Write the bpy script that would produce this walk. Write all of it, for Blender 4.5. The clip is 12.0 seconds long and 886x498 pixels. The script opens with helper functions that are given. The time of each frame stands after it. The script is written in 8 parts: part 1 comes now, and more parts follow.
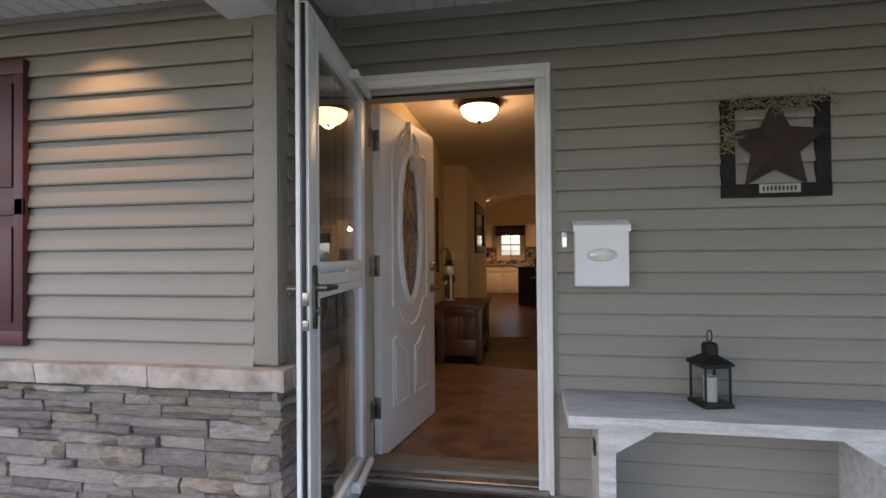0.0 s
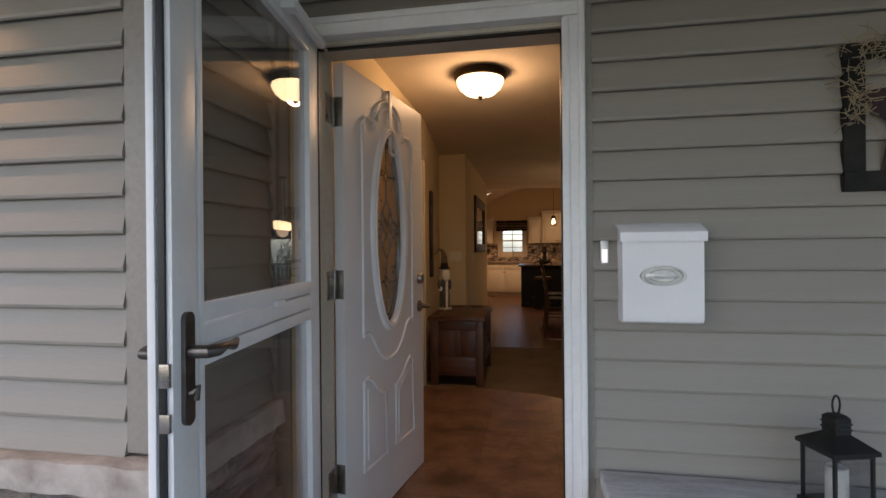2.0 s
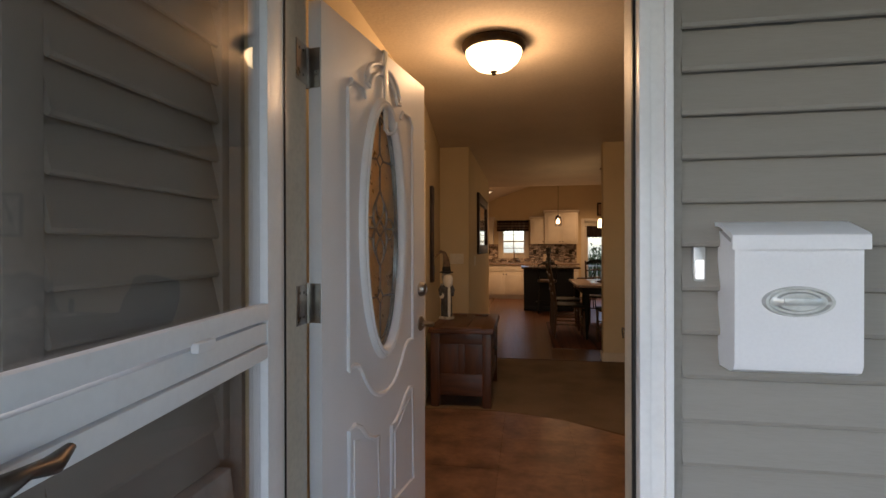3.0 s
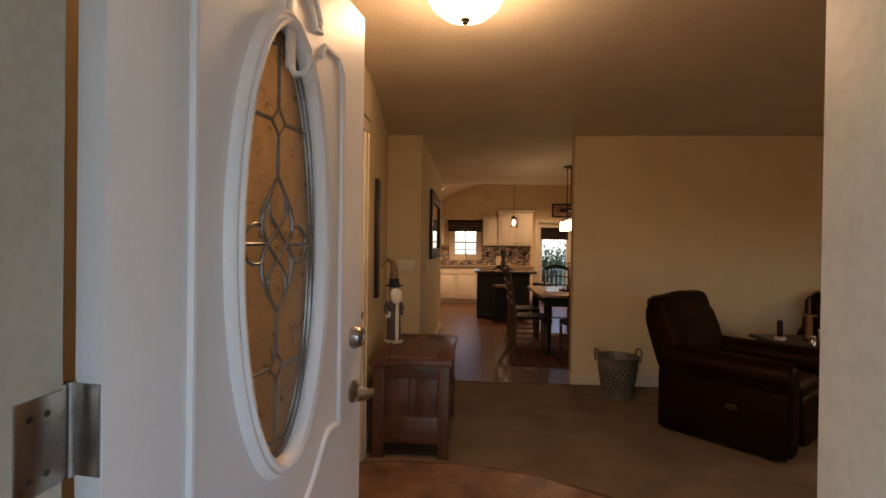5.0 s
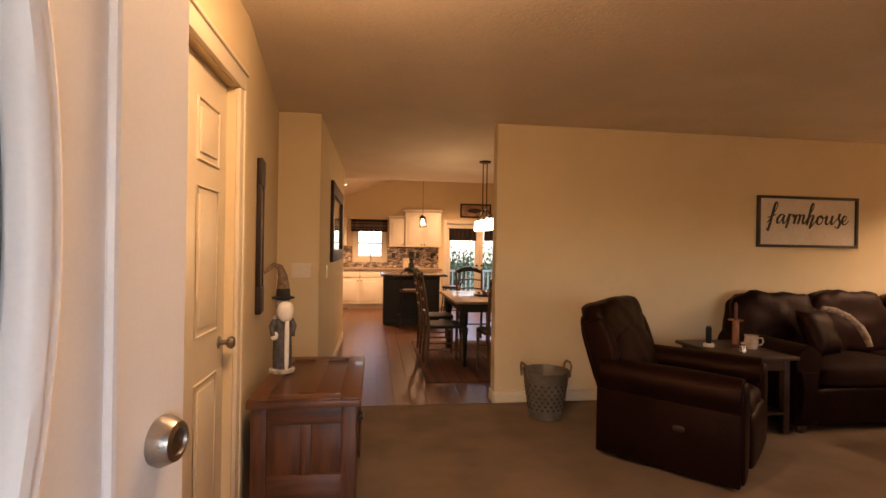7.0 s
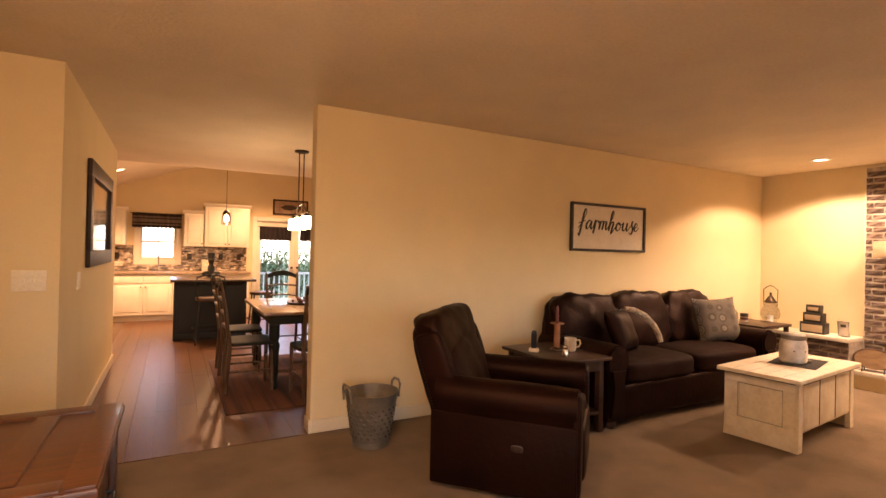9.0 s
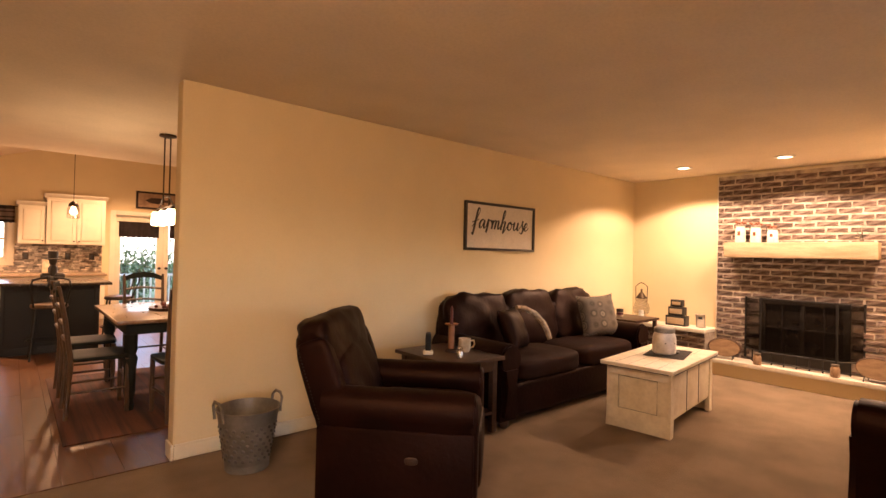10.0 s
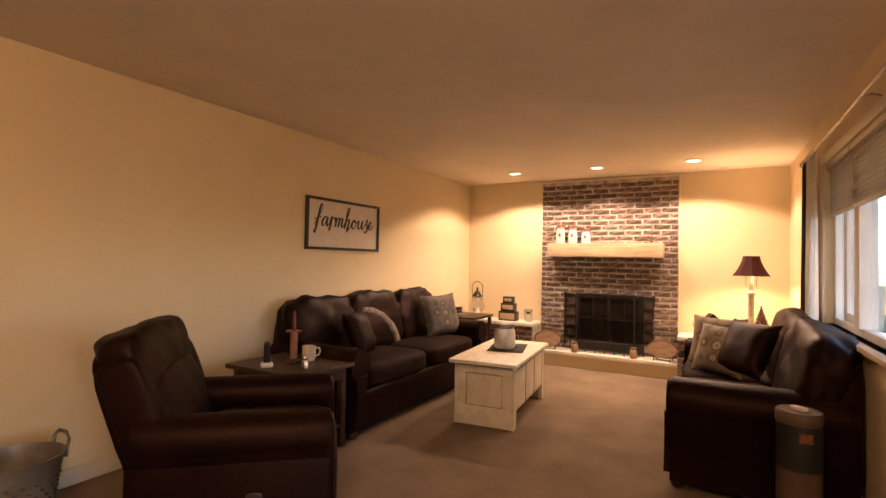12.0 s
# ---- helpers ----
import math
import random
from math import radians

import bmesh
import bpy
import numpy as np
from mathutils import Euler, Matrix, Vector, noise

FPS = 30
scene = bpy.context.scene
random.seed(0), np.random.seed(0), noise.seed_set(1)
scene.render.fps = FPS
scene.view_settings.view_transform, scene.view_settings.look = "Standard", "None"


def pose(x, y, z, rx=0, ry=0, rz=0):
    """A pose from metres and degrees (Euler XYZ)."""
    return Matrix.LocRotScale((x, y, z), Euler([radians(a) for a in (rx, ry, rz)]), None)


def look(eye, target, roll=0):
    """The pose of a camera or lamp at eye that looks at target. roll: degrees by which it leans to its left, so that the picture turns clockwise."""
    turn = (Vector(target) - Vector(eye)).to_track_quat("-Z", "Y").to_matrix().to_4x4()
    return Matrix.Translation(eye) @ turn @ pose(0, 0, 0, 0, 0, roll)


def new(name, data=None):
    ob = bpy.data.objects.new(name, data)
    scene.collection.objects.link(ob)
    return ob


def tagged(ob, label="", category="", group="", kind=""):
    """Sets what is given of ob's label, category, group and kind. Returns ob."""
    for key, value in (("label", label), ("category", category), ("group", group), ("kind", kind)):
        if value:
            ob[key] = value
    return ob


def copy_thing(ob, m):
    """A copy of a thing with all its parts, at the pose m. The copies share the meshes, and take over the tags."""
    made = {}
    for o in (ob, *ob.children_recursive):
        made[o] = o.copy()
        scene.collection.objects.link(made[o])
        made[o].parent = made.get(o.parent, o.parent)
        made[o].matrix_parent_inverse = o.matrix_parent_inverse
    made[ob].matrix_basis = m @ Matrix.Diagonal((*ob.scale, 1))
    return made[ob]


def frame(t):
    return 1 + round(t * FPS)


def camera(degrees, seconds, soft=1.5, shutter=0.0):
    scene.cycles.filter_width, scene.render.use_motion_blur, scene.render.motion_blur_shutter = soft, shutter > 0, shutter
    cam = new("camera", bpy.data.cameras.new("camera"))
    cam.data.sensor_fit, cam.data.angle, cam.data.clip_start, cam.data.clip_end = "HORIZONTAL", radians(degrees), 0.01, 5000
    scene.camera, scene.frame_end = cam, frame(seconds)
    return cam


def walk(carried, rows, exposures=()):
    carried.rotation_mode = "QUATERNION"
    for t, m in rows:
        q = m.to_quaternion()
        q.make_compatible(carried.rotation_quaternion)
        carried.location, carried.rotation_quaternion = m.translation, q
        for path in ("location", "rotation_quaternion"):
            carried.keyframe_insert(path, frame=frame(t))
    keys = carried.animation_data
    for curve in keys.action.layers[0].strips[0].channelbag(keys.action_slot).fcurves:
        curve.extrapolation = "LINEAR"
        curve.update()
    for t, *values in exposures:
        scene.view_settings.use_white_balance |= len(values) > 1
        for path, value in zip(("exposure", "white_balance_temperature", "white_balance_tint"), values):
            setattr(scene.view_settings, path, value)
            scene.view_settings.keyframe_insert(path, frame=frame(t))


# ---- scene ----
cam = camera(84.0, 12.0)
EXPOSURES = [(0.0, -0.56, 6450, 17), (2.0, -0.57, 6300, 16), (2.5, -0.48, 6300, 16), (4.5, 0.22, 6200, 12), (5.0, 0.2, 6200, 16), (5.5, 0.42, 6400, 16), (6.0, 0.73, 6500, 20),
             (6.5, 1.0, 6700, 23), (8.5, 1.88, 7000, 24), (9.0, 1.92, 6900, 24), (11.0, 1.76, 6400, 22), (12.0, 1.6, 6200, 21)]
PATH = [
    (0, (0.418, 0.184, 1.155), (0.071, 2.154, 1.18), -0.5),
    (0.5, (0.417, 0.29, 1.154), (0.07, 2.259, 1.177), -0.4),
    (1, (0.408, 0.478, 1.175), (0.063, 2.448, 1.19), -0.4),
    (1.5, (0.4, 0.724, 1.225), (0.055, 2.694, 1.238), -0.2),
    (2, (0.338, 0.943, 1.243), (-0.009, 2.913, 1.241), -0.5),
    (2.5, (0.26, 1.206, 1.252), (-0.083, 3.177, 1.25), -0.4),
    (4.5, (0.073, 2.094, 1.322), (-0.130, 4.084, 1.31), 0.8),
    (5, (0.057, 2.265, 1.342), (-0.063, 4.262, 1.329), 0.8),
    (5.5, (0.043, 2.457, 1.334), (-0.016, 4.456, 1.326), 0.6),
    (6, (0.009, 2.664, 1.338), (0.048, 4.664, 1.332), 0.7),
    (6.5, (-0.008, 2.816, 1.327), (0.154, 4.81, 1.326), 0.9),
    (8.3, (0.068, 3.347, 1.388), (0.726, 5.236, 1.385), 1.1),
    (8.5, (0.085, 3.396, 1.368), (0.833, 5.25, 1.376), 1.2),
    (9, (0.122, 3.502, 1.36), (1.086, 5.255, 1.373), 1.3),
    (9.5, (0.174, 3.589, 1.358), (1.324, 5.225, 1.377), 1.3),
    (10, (0.237, 3.674, 1.353), (1.556, 5.177, 1.375), 1.4),
    (10.5, (0.266, 3.764, 1.341), (1.727, 5.129, 1.375), 1.4),
    (11, (0.296, 3.846, 1.338), (1.898, 5.043, 1.377), 1.3),
    (11.5, (0.309, 3.891, 1.328), (2.001, 4.957, 1.372), 1.2),
    (12, (0.318, 3.927, 1.328), (2.064, 4.902, 1.373), 1.1),
]
walk(cam, [(t, look(eye, target, roll)) for t, eye, target, roll in PATH], EXPOSURES)

# ---- light ----
SUN_EL, SUN_ROT = radians(40), radians(215)
world = bpy.data.worlds.new("sky")
scene.world = world
world.use_nodes = True
wn = world.node_tree.nodes
wl = world.node_tree.links
sky = wn.new("ShaderNodeTexSky")
sky.sky_type = "NISHITA"
sky.sun_disc = False
sky.sun_elevation, sky.sun_rotation = SUN_EL, SUN_ROT
sky.air_density, sky.dust_density, sky.ozone_density = 1.0, 1.2, 1.5
wl.new(sky.outputs[0], wn["Background"].inputs[0])
wn["Background"].inputs[1].default_value = 0.52


def lamp(kind, name, m, power, color, size=0.1, angle=None, blend=0.5, size_y=None):
    d = bpy.data.lights.new(name, kind)
    d.energy, d.color = power, color
    if kind == "SUN":
        d.angle = size
    elif kind == "AREA":
        d.size = size
        if size_y:
            d.shape, d.size_y = "RECTANGLE", size_y
    else:
        d.shadow_soft_size = size
    if kind == "SPOT":
        d.spot_size, d.spot_blend = radians(angle), blend
    o = new(name, d)
    o.matrix_world = m
    return o


WARM = (1.0, 0.575, 0.28)
WARMER = (1.0, 0.68, 0.42)
lamp("SUN", "sun", look((-5, -7, 7.5), (0, 2.0, 0)), 0.12, (1.0, 0.97, 0.93), radians(14))
# entry flush light, three fireplace downlights, table lamp, dining and kitchen lights (one spot added), porch downlight
lamp("POINT", "entry_bulb", pose(0.014, 4.306, 2.31), 20, WARM, 0.06)
for ly in (6.17, 5.16, 4.16):
    lamp("SPOT", "downlight_beam", pose(6.17, ly, 2.425), 66, WARMER, 0.07, 140, 0.25)
lamp("POINT", "table_lamp_bulb", pose(6.36, 3.62, 1.31), 20, WARM, 0.04)
lamp("POINT", "chandelier_bulb", pose(1.35, 9.0, 1.55), 0.8, WARMER, 0.1)
lamp("POINT", "pendant_bulb", pose(0.86, 12.0, 1.80), 14, WARM, 0.05)
lamp("SPOT", "kitchen_spot_beam", pose(-0.62, 12.6, 2.50), 140, WARM, 0.06, 130, 0.5)
# extra spot out of view, added to brighten the kitchen
lamp("SPOT", "kitchen_spot_beam", pose(1.9, 12.6, 3.18), 165, WARM, 0.06, 130, 0.5)
lamp("SPOT", "porch_downlight_beam", pose(-1.45, 1.86, 2.27), 40, WARM, 0.03, 105, 0.7)

# ---- materials ----
def mat(name, color, rough=0.6, metal=0.0, var=0.12, scale=6.0, bump=0.15, bscale=60.0, tint=None, fine=None, spec=0.5,
        stretch=(1, 1, 1), coat=0.0, per_object=0.0, emit=None, emit_power=0.0, bdist=0.004, ao=None, island=0.0):
    m = bpy.data.materials.new(name)
    m.use_nodes = True
    n, l = m.node_tree.nodes, m.node_tree.links
    b = n["Principled BSDF"]
    co = n.new("ShaderNodeTexCoord")
    mp = n.new("ShaderNodeMapping")
    mp.inputs["Scale"].default_value = stretch
    l.new(co.outputs["Object"], mp.inputs[0])
    big = n.new("ShaderNodeTexNoise")
    big.inputs["Scale"].default_value, big.inputs["Detail"].default_value = scale, 5.0
    l.new(mp.outputs[0], big.inputs["Vector"])
    small = n.new("ShaderNodeTexNoise")
    small.inputs["Scale"].default_value, small.inputs["Detail"].default_value = bscale, 4.0
    l.new(mp.outputs[0], small.inputs["Vector"])
    ramp = n.new("ShaderNodeValToRGB")
    c2 = tint or tuple(c * (1 - var * 2) for c in color)
    ramp.color_ramp.elements[0].color = (*c2, 1)
    ramp.color_ramp.elements[1].color = (*color, 1)
    ramp.color_ramp.elements[0].position, ramp.color_ramp.elements[1].position = 0.32, 0.62
    l.new(big.outputs["Fac"], ramp.inputs[0])
    mix = n.new("ShaderNodeMix")
    mix.data_type, mix.blend_type = "RGBA", "MULTIPLY"
    mix.inputs[0].default_value = fine if fine is not None else 0.25
    l.new(ramp.outputs[0], mix.inputs[6])
    r2 = n.new("ShaderNodeValToRGB")
    r2.color_ramp.elements[0].color = (0.55, 0.55, 0.55, 1)
    r2.color_ramp.elements[0].position, r2.color_ramp.elements[1].position = 0.3, 0.6
    l.new(small.outputs["Fac"], r2.inputs[0])
    l.new(r2.outputs[0], mix.inputs[7])
    out = mix.outputs[2]
    if per_object or island:
        hs = n.new("ShaderNodeHueSaturation")
        mr = n.new("ShaderNodeMapRange")
        k = per_object or island
        mr.inputs["To Min"].default_value, mr.inputs["To Max"].default_value = 1 - k, 1 + k
        if per_object:
            info = n.new("ShaderNodeObjectInfo")
            l.new(info.outputs["Random"], mr.inputs["Value"])
        else:
            info = n.new("ShaderNodeNewGeometry")
            l.new(info.outputs["Random Per Island"], mr.inputs["Value"])
        l.new(mr.outputs[0], hs.inputs["Value"])
        l.new(out, hs.inputs["Color"])
        out = hs.outputs[0]
    l.new(out, b.inputs["Base Color"])
    rr = n.new("ShaderNodeMapRange")
    rr.inputs["To Min"].default_value, rr.inputs["To Max"].default_value = max(0.02, rough - 0.09), min(1, rough + 0.09)
    l.new(big.outputs["Fac"], rr.inputs["Value"])
    l.new(rr.outputs[0], b.inputs["Roughness"])
    b.inputs["Metallic"].default_value = metal
    b.inputs["Specular IOR Level"].default_value = spec
    b.inputs["Coat Weight"].default_value = coat
    if bump:
        bp = n.new("ShaderNodeBump")
        bp.inputs["Strength"].default_value, bp.inputs["Distance"].default_value = bump, bdist
        l.new(small.outputs["Fac"], bp.inputs["Height"])
        l.new(bp.outputs[0], b.inputs["Normal"])
    if emit:
        b.inputs["Emission Color"].default_value = (*emit, 1)
        b.inputs["Emission Strength"].default_value = emit_power
    return m


def glass(name, tint=(1, 1, 1), rough=0.0, clear=0.9, gloss=0.9, base=0.045):
    m = bpy.data.materials.new(name)
    m.use_nodes = True
    n, l = m.node_tree.nodes, m.node_tree.links
    n.remove(n["Principled BSDF"])
    tr, gl, mx, fr = (n.new("ShaderNodeBsdfTransparent"), n.new("ShaderNodeBsdfGlossy"), n.new("ShaderNodeMixShader"),
                      n.new("ShaderNodeLayerWeight"))
    tr.inputs[0].default_value = (*[c * clear for c in tint], 1)
    gl.inputs["Roughness"].default_value = rough
    pw, ad = n.new("ShaderNodeMath"), n.new("ShaderNodeMath")
    pw.operation, ad.operation = "POWER", "MULTIPLY_ADD"
    pw.inputs[1].default_value = 4.0
    ad.inputs[1].default_value, ad.inputs[2].default_value = gloss, base
    l.new(fr.outputs["Facing"], pw.inputs[0])
    l.new(pw.outputs[0], ad.inputs[0])
    l.new(ad.outputs[0], mx.inputs[0])
    l.new(tr.outputs[0], mx.inputs[1])
    l.new(gl.outputs[0], mx.inputs[2])
    l.new(mx.outputs[0], n["Material Output"].inputs[0])
    return m


def cloth(name, color, through_share):
    """Thin fabric: diffuse with part of the light let through, and a fine weave."""
    m = mat(name, color, 0.9, var=0.05, scale=7, bump=0.2, bscale=160)
    n, l = m.node_tree.nodes, m.node_tree.links
    b, tr, mx = n["Principled BSDF"], n.new("ShaderNodeBsdfTranslucent"), n.new("ShaderNodeMixShader")
    l.new(b.inputs["Base Color"].links[0].from_socket, tr.inputs[0])
    mx.inputs[0].default_value = through_share
    l.new(b.outputs[0], mx.inputs[1])
    l.new(tr.outputs[0], mx.inputs[2])
    l.new(mx.outputs[0], n["Material Output"].inputs[0])
    return m


def bands(m, axis, stops, span):
    """Woven bands along one axis of the object, multiplied into the cloth's colour; stops are heights within span."""
    n, l = m.node_tree.nodes, m.node_tree.links
    co, sp, dv, rp, mx = (n.new("ShaderNodeTexCoord"), n.new("ShaderNodeSeparateXYZ"), n.new("ShaderNodeMath"), n.new("ShaderNodeValToRGB"), n.new("ShaderNodeMix"))
    dv.operation = "DIVIDE"
    dv.inputs[1].default_value = span
    rp.color_ramp.interpolation = "CONSTANT"
    e = rp.color_ramp.elements
    e[0].position, e[0].color = stops[0][0] / span, stops[0][1]
    e[1].position, e[1].color = stops[1][0] / span, stops[1][1]
    for z, c in stops[2:]:
        e.new(z / span).color = c
    mx.data_type, mx.blend_type = "RGBA", "MULTIPLY"
    mx.inputs[0].default_value = 1.0
    b = n["Principled BSDF"]
    src = b.inputs["Base Color"].links[0].from_socket
    l.new(co.outputs["Object"], sp.inputs[0])
    l.new(sp.outputs[axis], dv.inputs[0])
    l.new(dv.outputs[0], rp.inputs[0])
    l.new(src, mx.inputs[6])
    l.new(rp.outputs[0], mx.inputs[7])
    l.new(mx.outputs[2], b.inputs["Base Color"])


M = {}
M["siding"] = mat("vinyl siding", (0.285, 0.262, 0.228), 0.55, var=0.05, scale=3, bump=0.12, bscale=90, stretch=(0.3, 0.3, 4), fine=0.12, per_object=0.04)
M["cornerpost"] = mat("vinyl corner post", (0.29, 0.267, 0.233), 0.5, var=0.04, scale=3, bump=0.05)
M["white_trim"] = mat("white exterior trim", (0.80, 0.80, 0.79), 0.42, var=0.05, scale=5, bump=0.05, fine=0.1)
M["soffit"] = mat("white soffit", (0.68, 0.69, 0.68), 0.5, var=0.05, scale=3, bump=0.05, fine=0.1)
M["stone"] = mat("ledge stone", (0.47, 0.43, 0.40), 0.9, tint=(0.28, 0.25, 0.235), scale=6, bump=0.9, bscale=38, per_object=0.3, fine=0.5, bdist=0.012)
for nm, c1, c2 in (("stone_tan", (0.48, 0.42, 0.355), (0.31, 0.26, 0.215)), ("stone_mauve", (0.42, 0.375, 0.365), (0.26, 0.225, 0.222)), ("stone_pale", (0.58, 0.54, 0.50), (0.42, 0.38, 0.345))):
    M[nm] = mat(nm.replace("_", " "), c1, 0.9, tint=c2, scale=6, bump=1.0, bscale=34, per_object=0.25, fine=0.45, bdist=0.012)
M["stone_cap"] = mat("cast stone cap", (0.46, 0.41, 0.365), 0.85, tint=(0.28, 0.24, 0.205), scale=9, bump=1.0, bscale=26, per_object=0.1, fine=0.35, bdist=0.008)
M["mortar"] = mat("mortar", (0.19, 0.165, 0.145), 0.95, var=0.2, scale=20, bump=0.5)
M["shutter"] = mat("burgundy shutter", (0.085, 0.022, 0.030), 0.5, var=0.1, scale=10, bump=0.1)
M["concrete"] = mat("porch concrete", (0.42, 0.41, 0.39), 0.85, var=0.12, scale=4, bump=0.4, bscale=120)
M["mat_rubber"] = mat("dark door mat", (0.035, 0.033, 0.032), 0.9, var=0.2, scale=20, bump=0.8, bscale=220)
M["door_white"] = mat("white steel door", (0.85, 0.85, 0.86), 0.36, var=0.03, scale=3, bump=0.05, bscale=150, fine=0.06)
M["alu"] = mat("white aluminium", (0.80, 0.81, 0.82), 0.36, var=0.04, scale=5, bump=0.04, fine=0.08)
M["nickel"] = mat("brushed nickel", (0.42, 0.39, 0.36), 0.3, metal=1.0, var=0.1, scale=30, bump=0.08, bscale=200)
M["pewter"] = mat("dark pewter", (0.16, 0.145, 0.135), 0.38, metal=0.9, var=0.15, scale=25, bump=0.08)
M["black_metal"] = mat("black metal", (0.018, 0.018, 0.018), 0.45, metal=0.3, var=0.2, scale=20, bump=0.15, bscale=150)
M["glass"] = glass("clear glass")
M["wall"] = mat("tan painted wall", (0.67, 0.55, 0.345), 0.85, var=0.025, scale=2.5, bump=0.22, bscale=130, fine=0.07, spec=0.3, bdist=0.002)
M["ceiling"] = mat("textured ceiling", (0.78, 0.685, 0.55), 0.95, var=0.04, scale=2, bump=0.28, bscale=55, fine=0.15, spec=0.15, bdist=0.006)
M["wall_trim"] = mat("cream painted trim", (0.66, 0.58, 0.44), 0.42, var=0.04, scale=6, bump=0.06, fine=0.08)
M["carpet"] = mat("beige carpet", (0.295, 0.220, 0.152), 1.0, tint=(0.222, 0.164, 0.112), scale=2.6, bump=1.0, bscale=260, fine=0.55, spec=0.08, bdist=0.01)
M["tile"] = mat("mottled stone-look tile", (0.27, 0.150, 0.092), 0.34, tint=(0.115, 0.056, 0.034), scale=5.5, bump=0.12, bscale=24, fine=0.5, per_object=0.06)
M["grout"] = mat("grout", (0.15, 0.09, 0.055), 0.9, var=0.15, scale=14, bump=0.3)
M["wood_floor"] = mat("brown wood plank", (0.135, 0.058, 0.024), 0.34, tint=(0.085, 0.035, 0.015), scale=5, bump=0.1, bscale=40, stretch=(6, 0.6, 1), per_object=0.06, fine=0.3, spec=0.4)
M["oak"] = mat("oak chest", (0.115, 0.043, 0.018), 0.42, tint=(0.055, 0.021, 0.009), scale=5, bump=0.2, bscale=32, stretch=(1, 7, 7), fine=0.4, coat=0.1)
M["oak_x"] = mat("oak chest grain", (0.115, 0.043, 0.018), 0.42, tint=(0.055, 0.021, 0.009), scale=5, bump=0.2, bscale=32, stretch=(7, 7, 0.8), fine=0.4, coat=0.1)
M["leather"] = mat("dark brown leather", (0.0098, 0.0030, 0.0023), 0.48, tint=(0.005, 0.0016, 0.0013), scale=5, bump=0.18, bscale=30, fine=0.35, spec=0.16, bdist=0.012)
M["leather"].node_tree.nodes["Principled BSDF"].inputs["Specular Tint"].default_value = (1.0, 0.6, 0.48, 1)
M["leather_seat"] = mat("brown suede seat", (0.0115, 0.0040, 0.0027), 0.8, tint=(0.006, 0.0022, 0.0016), scale=6, bump=0.5, bscale=140, fine=0.3, spec=0.18, bdist=0.003)
M["leather_seat"].node_tree.nodes["Principled BSDF"].inputs["Specular Tint"].default_value = (1.0, 0.6, 0.48, 1)
M["dark_wood"] = mat("dark stained wood", (0.045, 0.022, 0.014), 0.38, tint=(0.026, 0.013, 0.009), scale=5, bump=0.15, bscale=40, stretch=(1, 6, 6), fine=0.3)
M["cream_paint"] = mat("distressed cream paint", (0.80, 0.73, 0.60), 0.5, tint=(0.68, 0.60, 0.47), scale=9, bump=0.25, bscale=40, fine=0.22)
M["black_paint"] = mat("worn black paint", (0.02, 0.019, 0.018), 0.5, tint=(0.035, 0.028, 0.022), scale=14, bump=0.2)
M["brick"] = mat("dark whitewashed brick", (0.085, 0.050, 0.038), 0.9, tint=(0.26, 0.20, 0.165), stretch=(1, 0.6, 1.6), scale=17, bump=0.9, bscale=55, per_object=0.35, fine=0.5, bdist=0.008)
M["brick_mortar"] = mat("pale brick mortar", (0.56, 0.49, 0.41), 0.95, tint=(0.26, 0.205, 0.165), scale=9, bump=0.6, bscale=60, fine=0.35)
M["mantel"] = mat("pale rough-sawn beam", (0.46, 0.35, 0.22), 0.75, tint=(0.34, 0.24, 0.14), scale=4, bump=0.4, bscale=40, stretch=(7, 1, 7), fine=0.35)
M["cab_white"] = mat("cream cabinet paint", (0.70, 0.64, 0.52), 0.42, var=0.04, scale=5, bump=0.05, fine=0.08)
M["navy"] = mat("near-black blue island", (0.006, 0.007, 0.010), 0.6, var=0.2, scale=10, bump=0.1)
M["front_lawn"] = mat("front lawn", (0.075, 0.105, 0.04), 1.0, tint=(0.045, 0.065, 0.022), scale=2, bump=0.6, bscale=120)
# white trim toned cream: the doorway's shade is put into the colour
M["jamb"] = mat("white jamb toned for shade", (0.58, 0.53, 0.43), 0.5, var=0.05, scale=6, bump=0.06)

# ---- building helpers ----
def bm_box(bm, lo, hi, bevel=0.0, seg=2, m=None):
    r = bmesh.ops.create_cube(bm, size=1.0)
    vs = r["verts"]
    for v in vs:
        v.co = Vector([(lo[i] + hi[i]) / 2 + v.co[i] * (hi[i] - lo[i]) for i in range(3)])
    if bevel:
        es = list({e for v in vs for e in v.link_edges})
        b = bmesh.ops.bevel(bm, geom=es, offset=bevel, segments=seg, profile=0.6, affect="EDGES", clamp_overlap=True)
        vs = list({v for f in b["faces"] for v in f.verts} | {v for v in vs if v.is_valid})
    if m is not None:
        for v in vs:
            v.co = m @ v.co
    return vs


def boxes(*specs, bevel=0.0):
    bm = bmesh.new()
    for lo, hi in specs:
        bm_box(bm, lo, hi, bevel)
    return bm


def bm_cyl(bm, p0, p1, r0, r1=None, seg=16):
    p0, p1 = Vector(p0), Vector(p1)
    d = p1 - p0
    m = Matrix.Translation((p0 + p1) / 2) @ d.to_track_quat("Z", "Y").to_matrix().to_4x4()
    bmesh.ops.create_cone(bm, cap_ends=True, segments=seg, radius1=r0, radius2=r0 if r1 is None else r1, depth=d.length, matrix=m)
    return bm


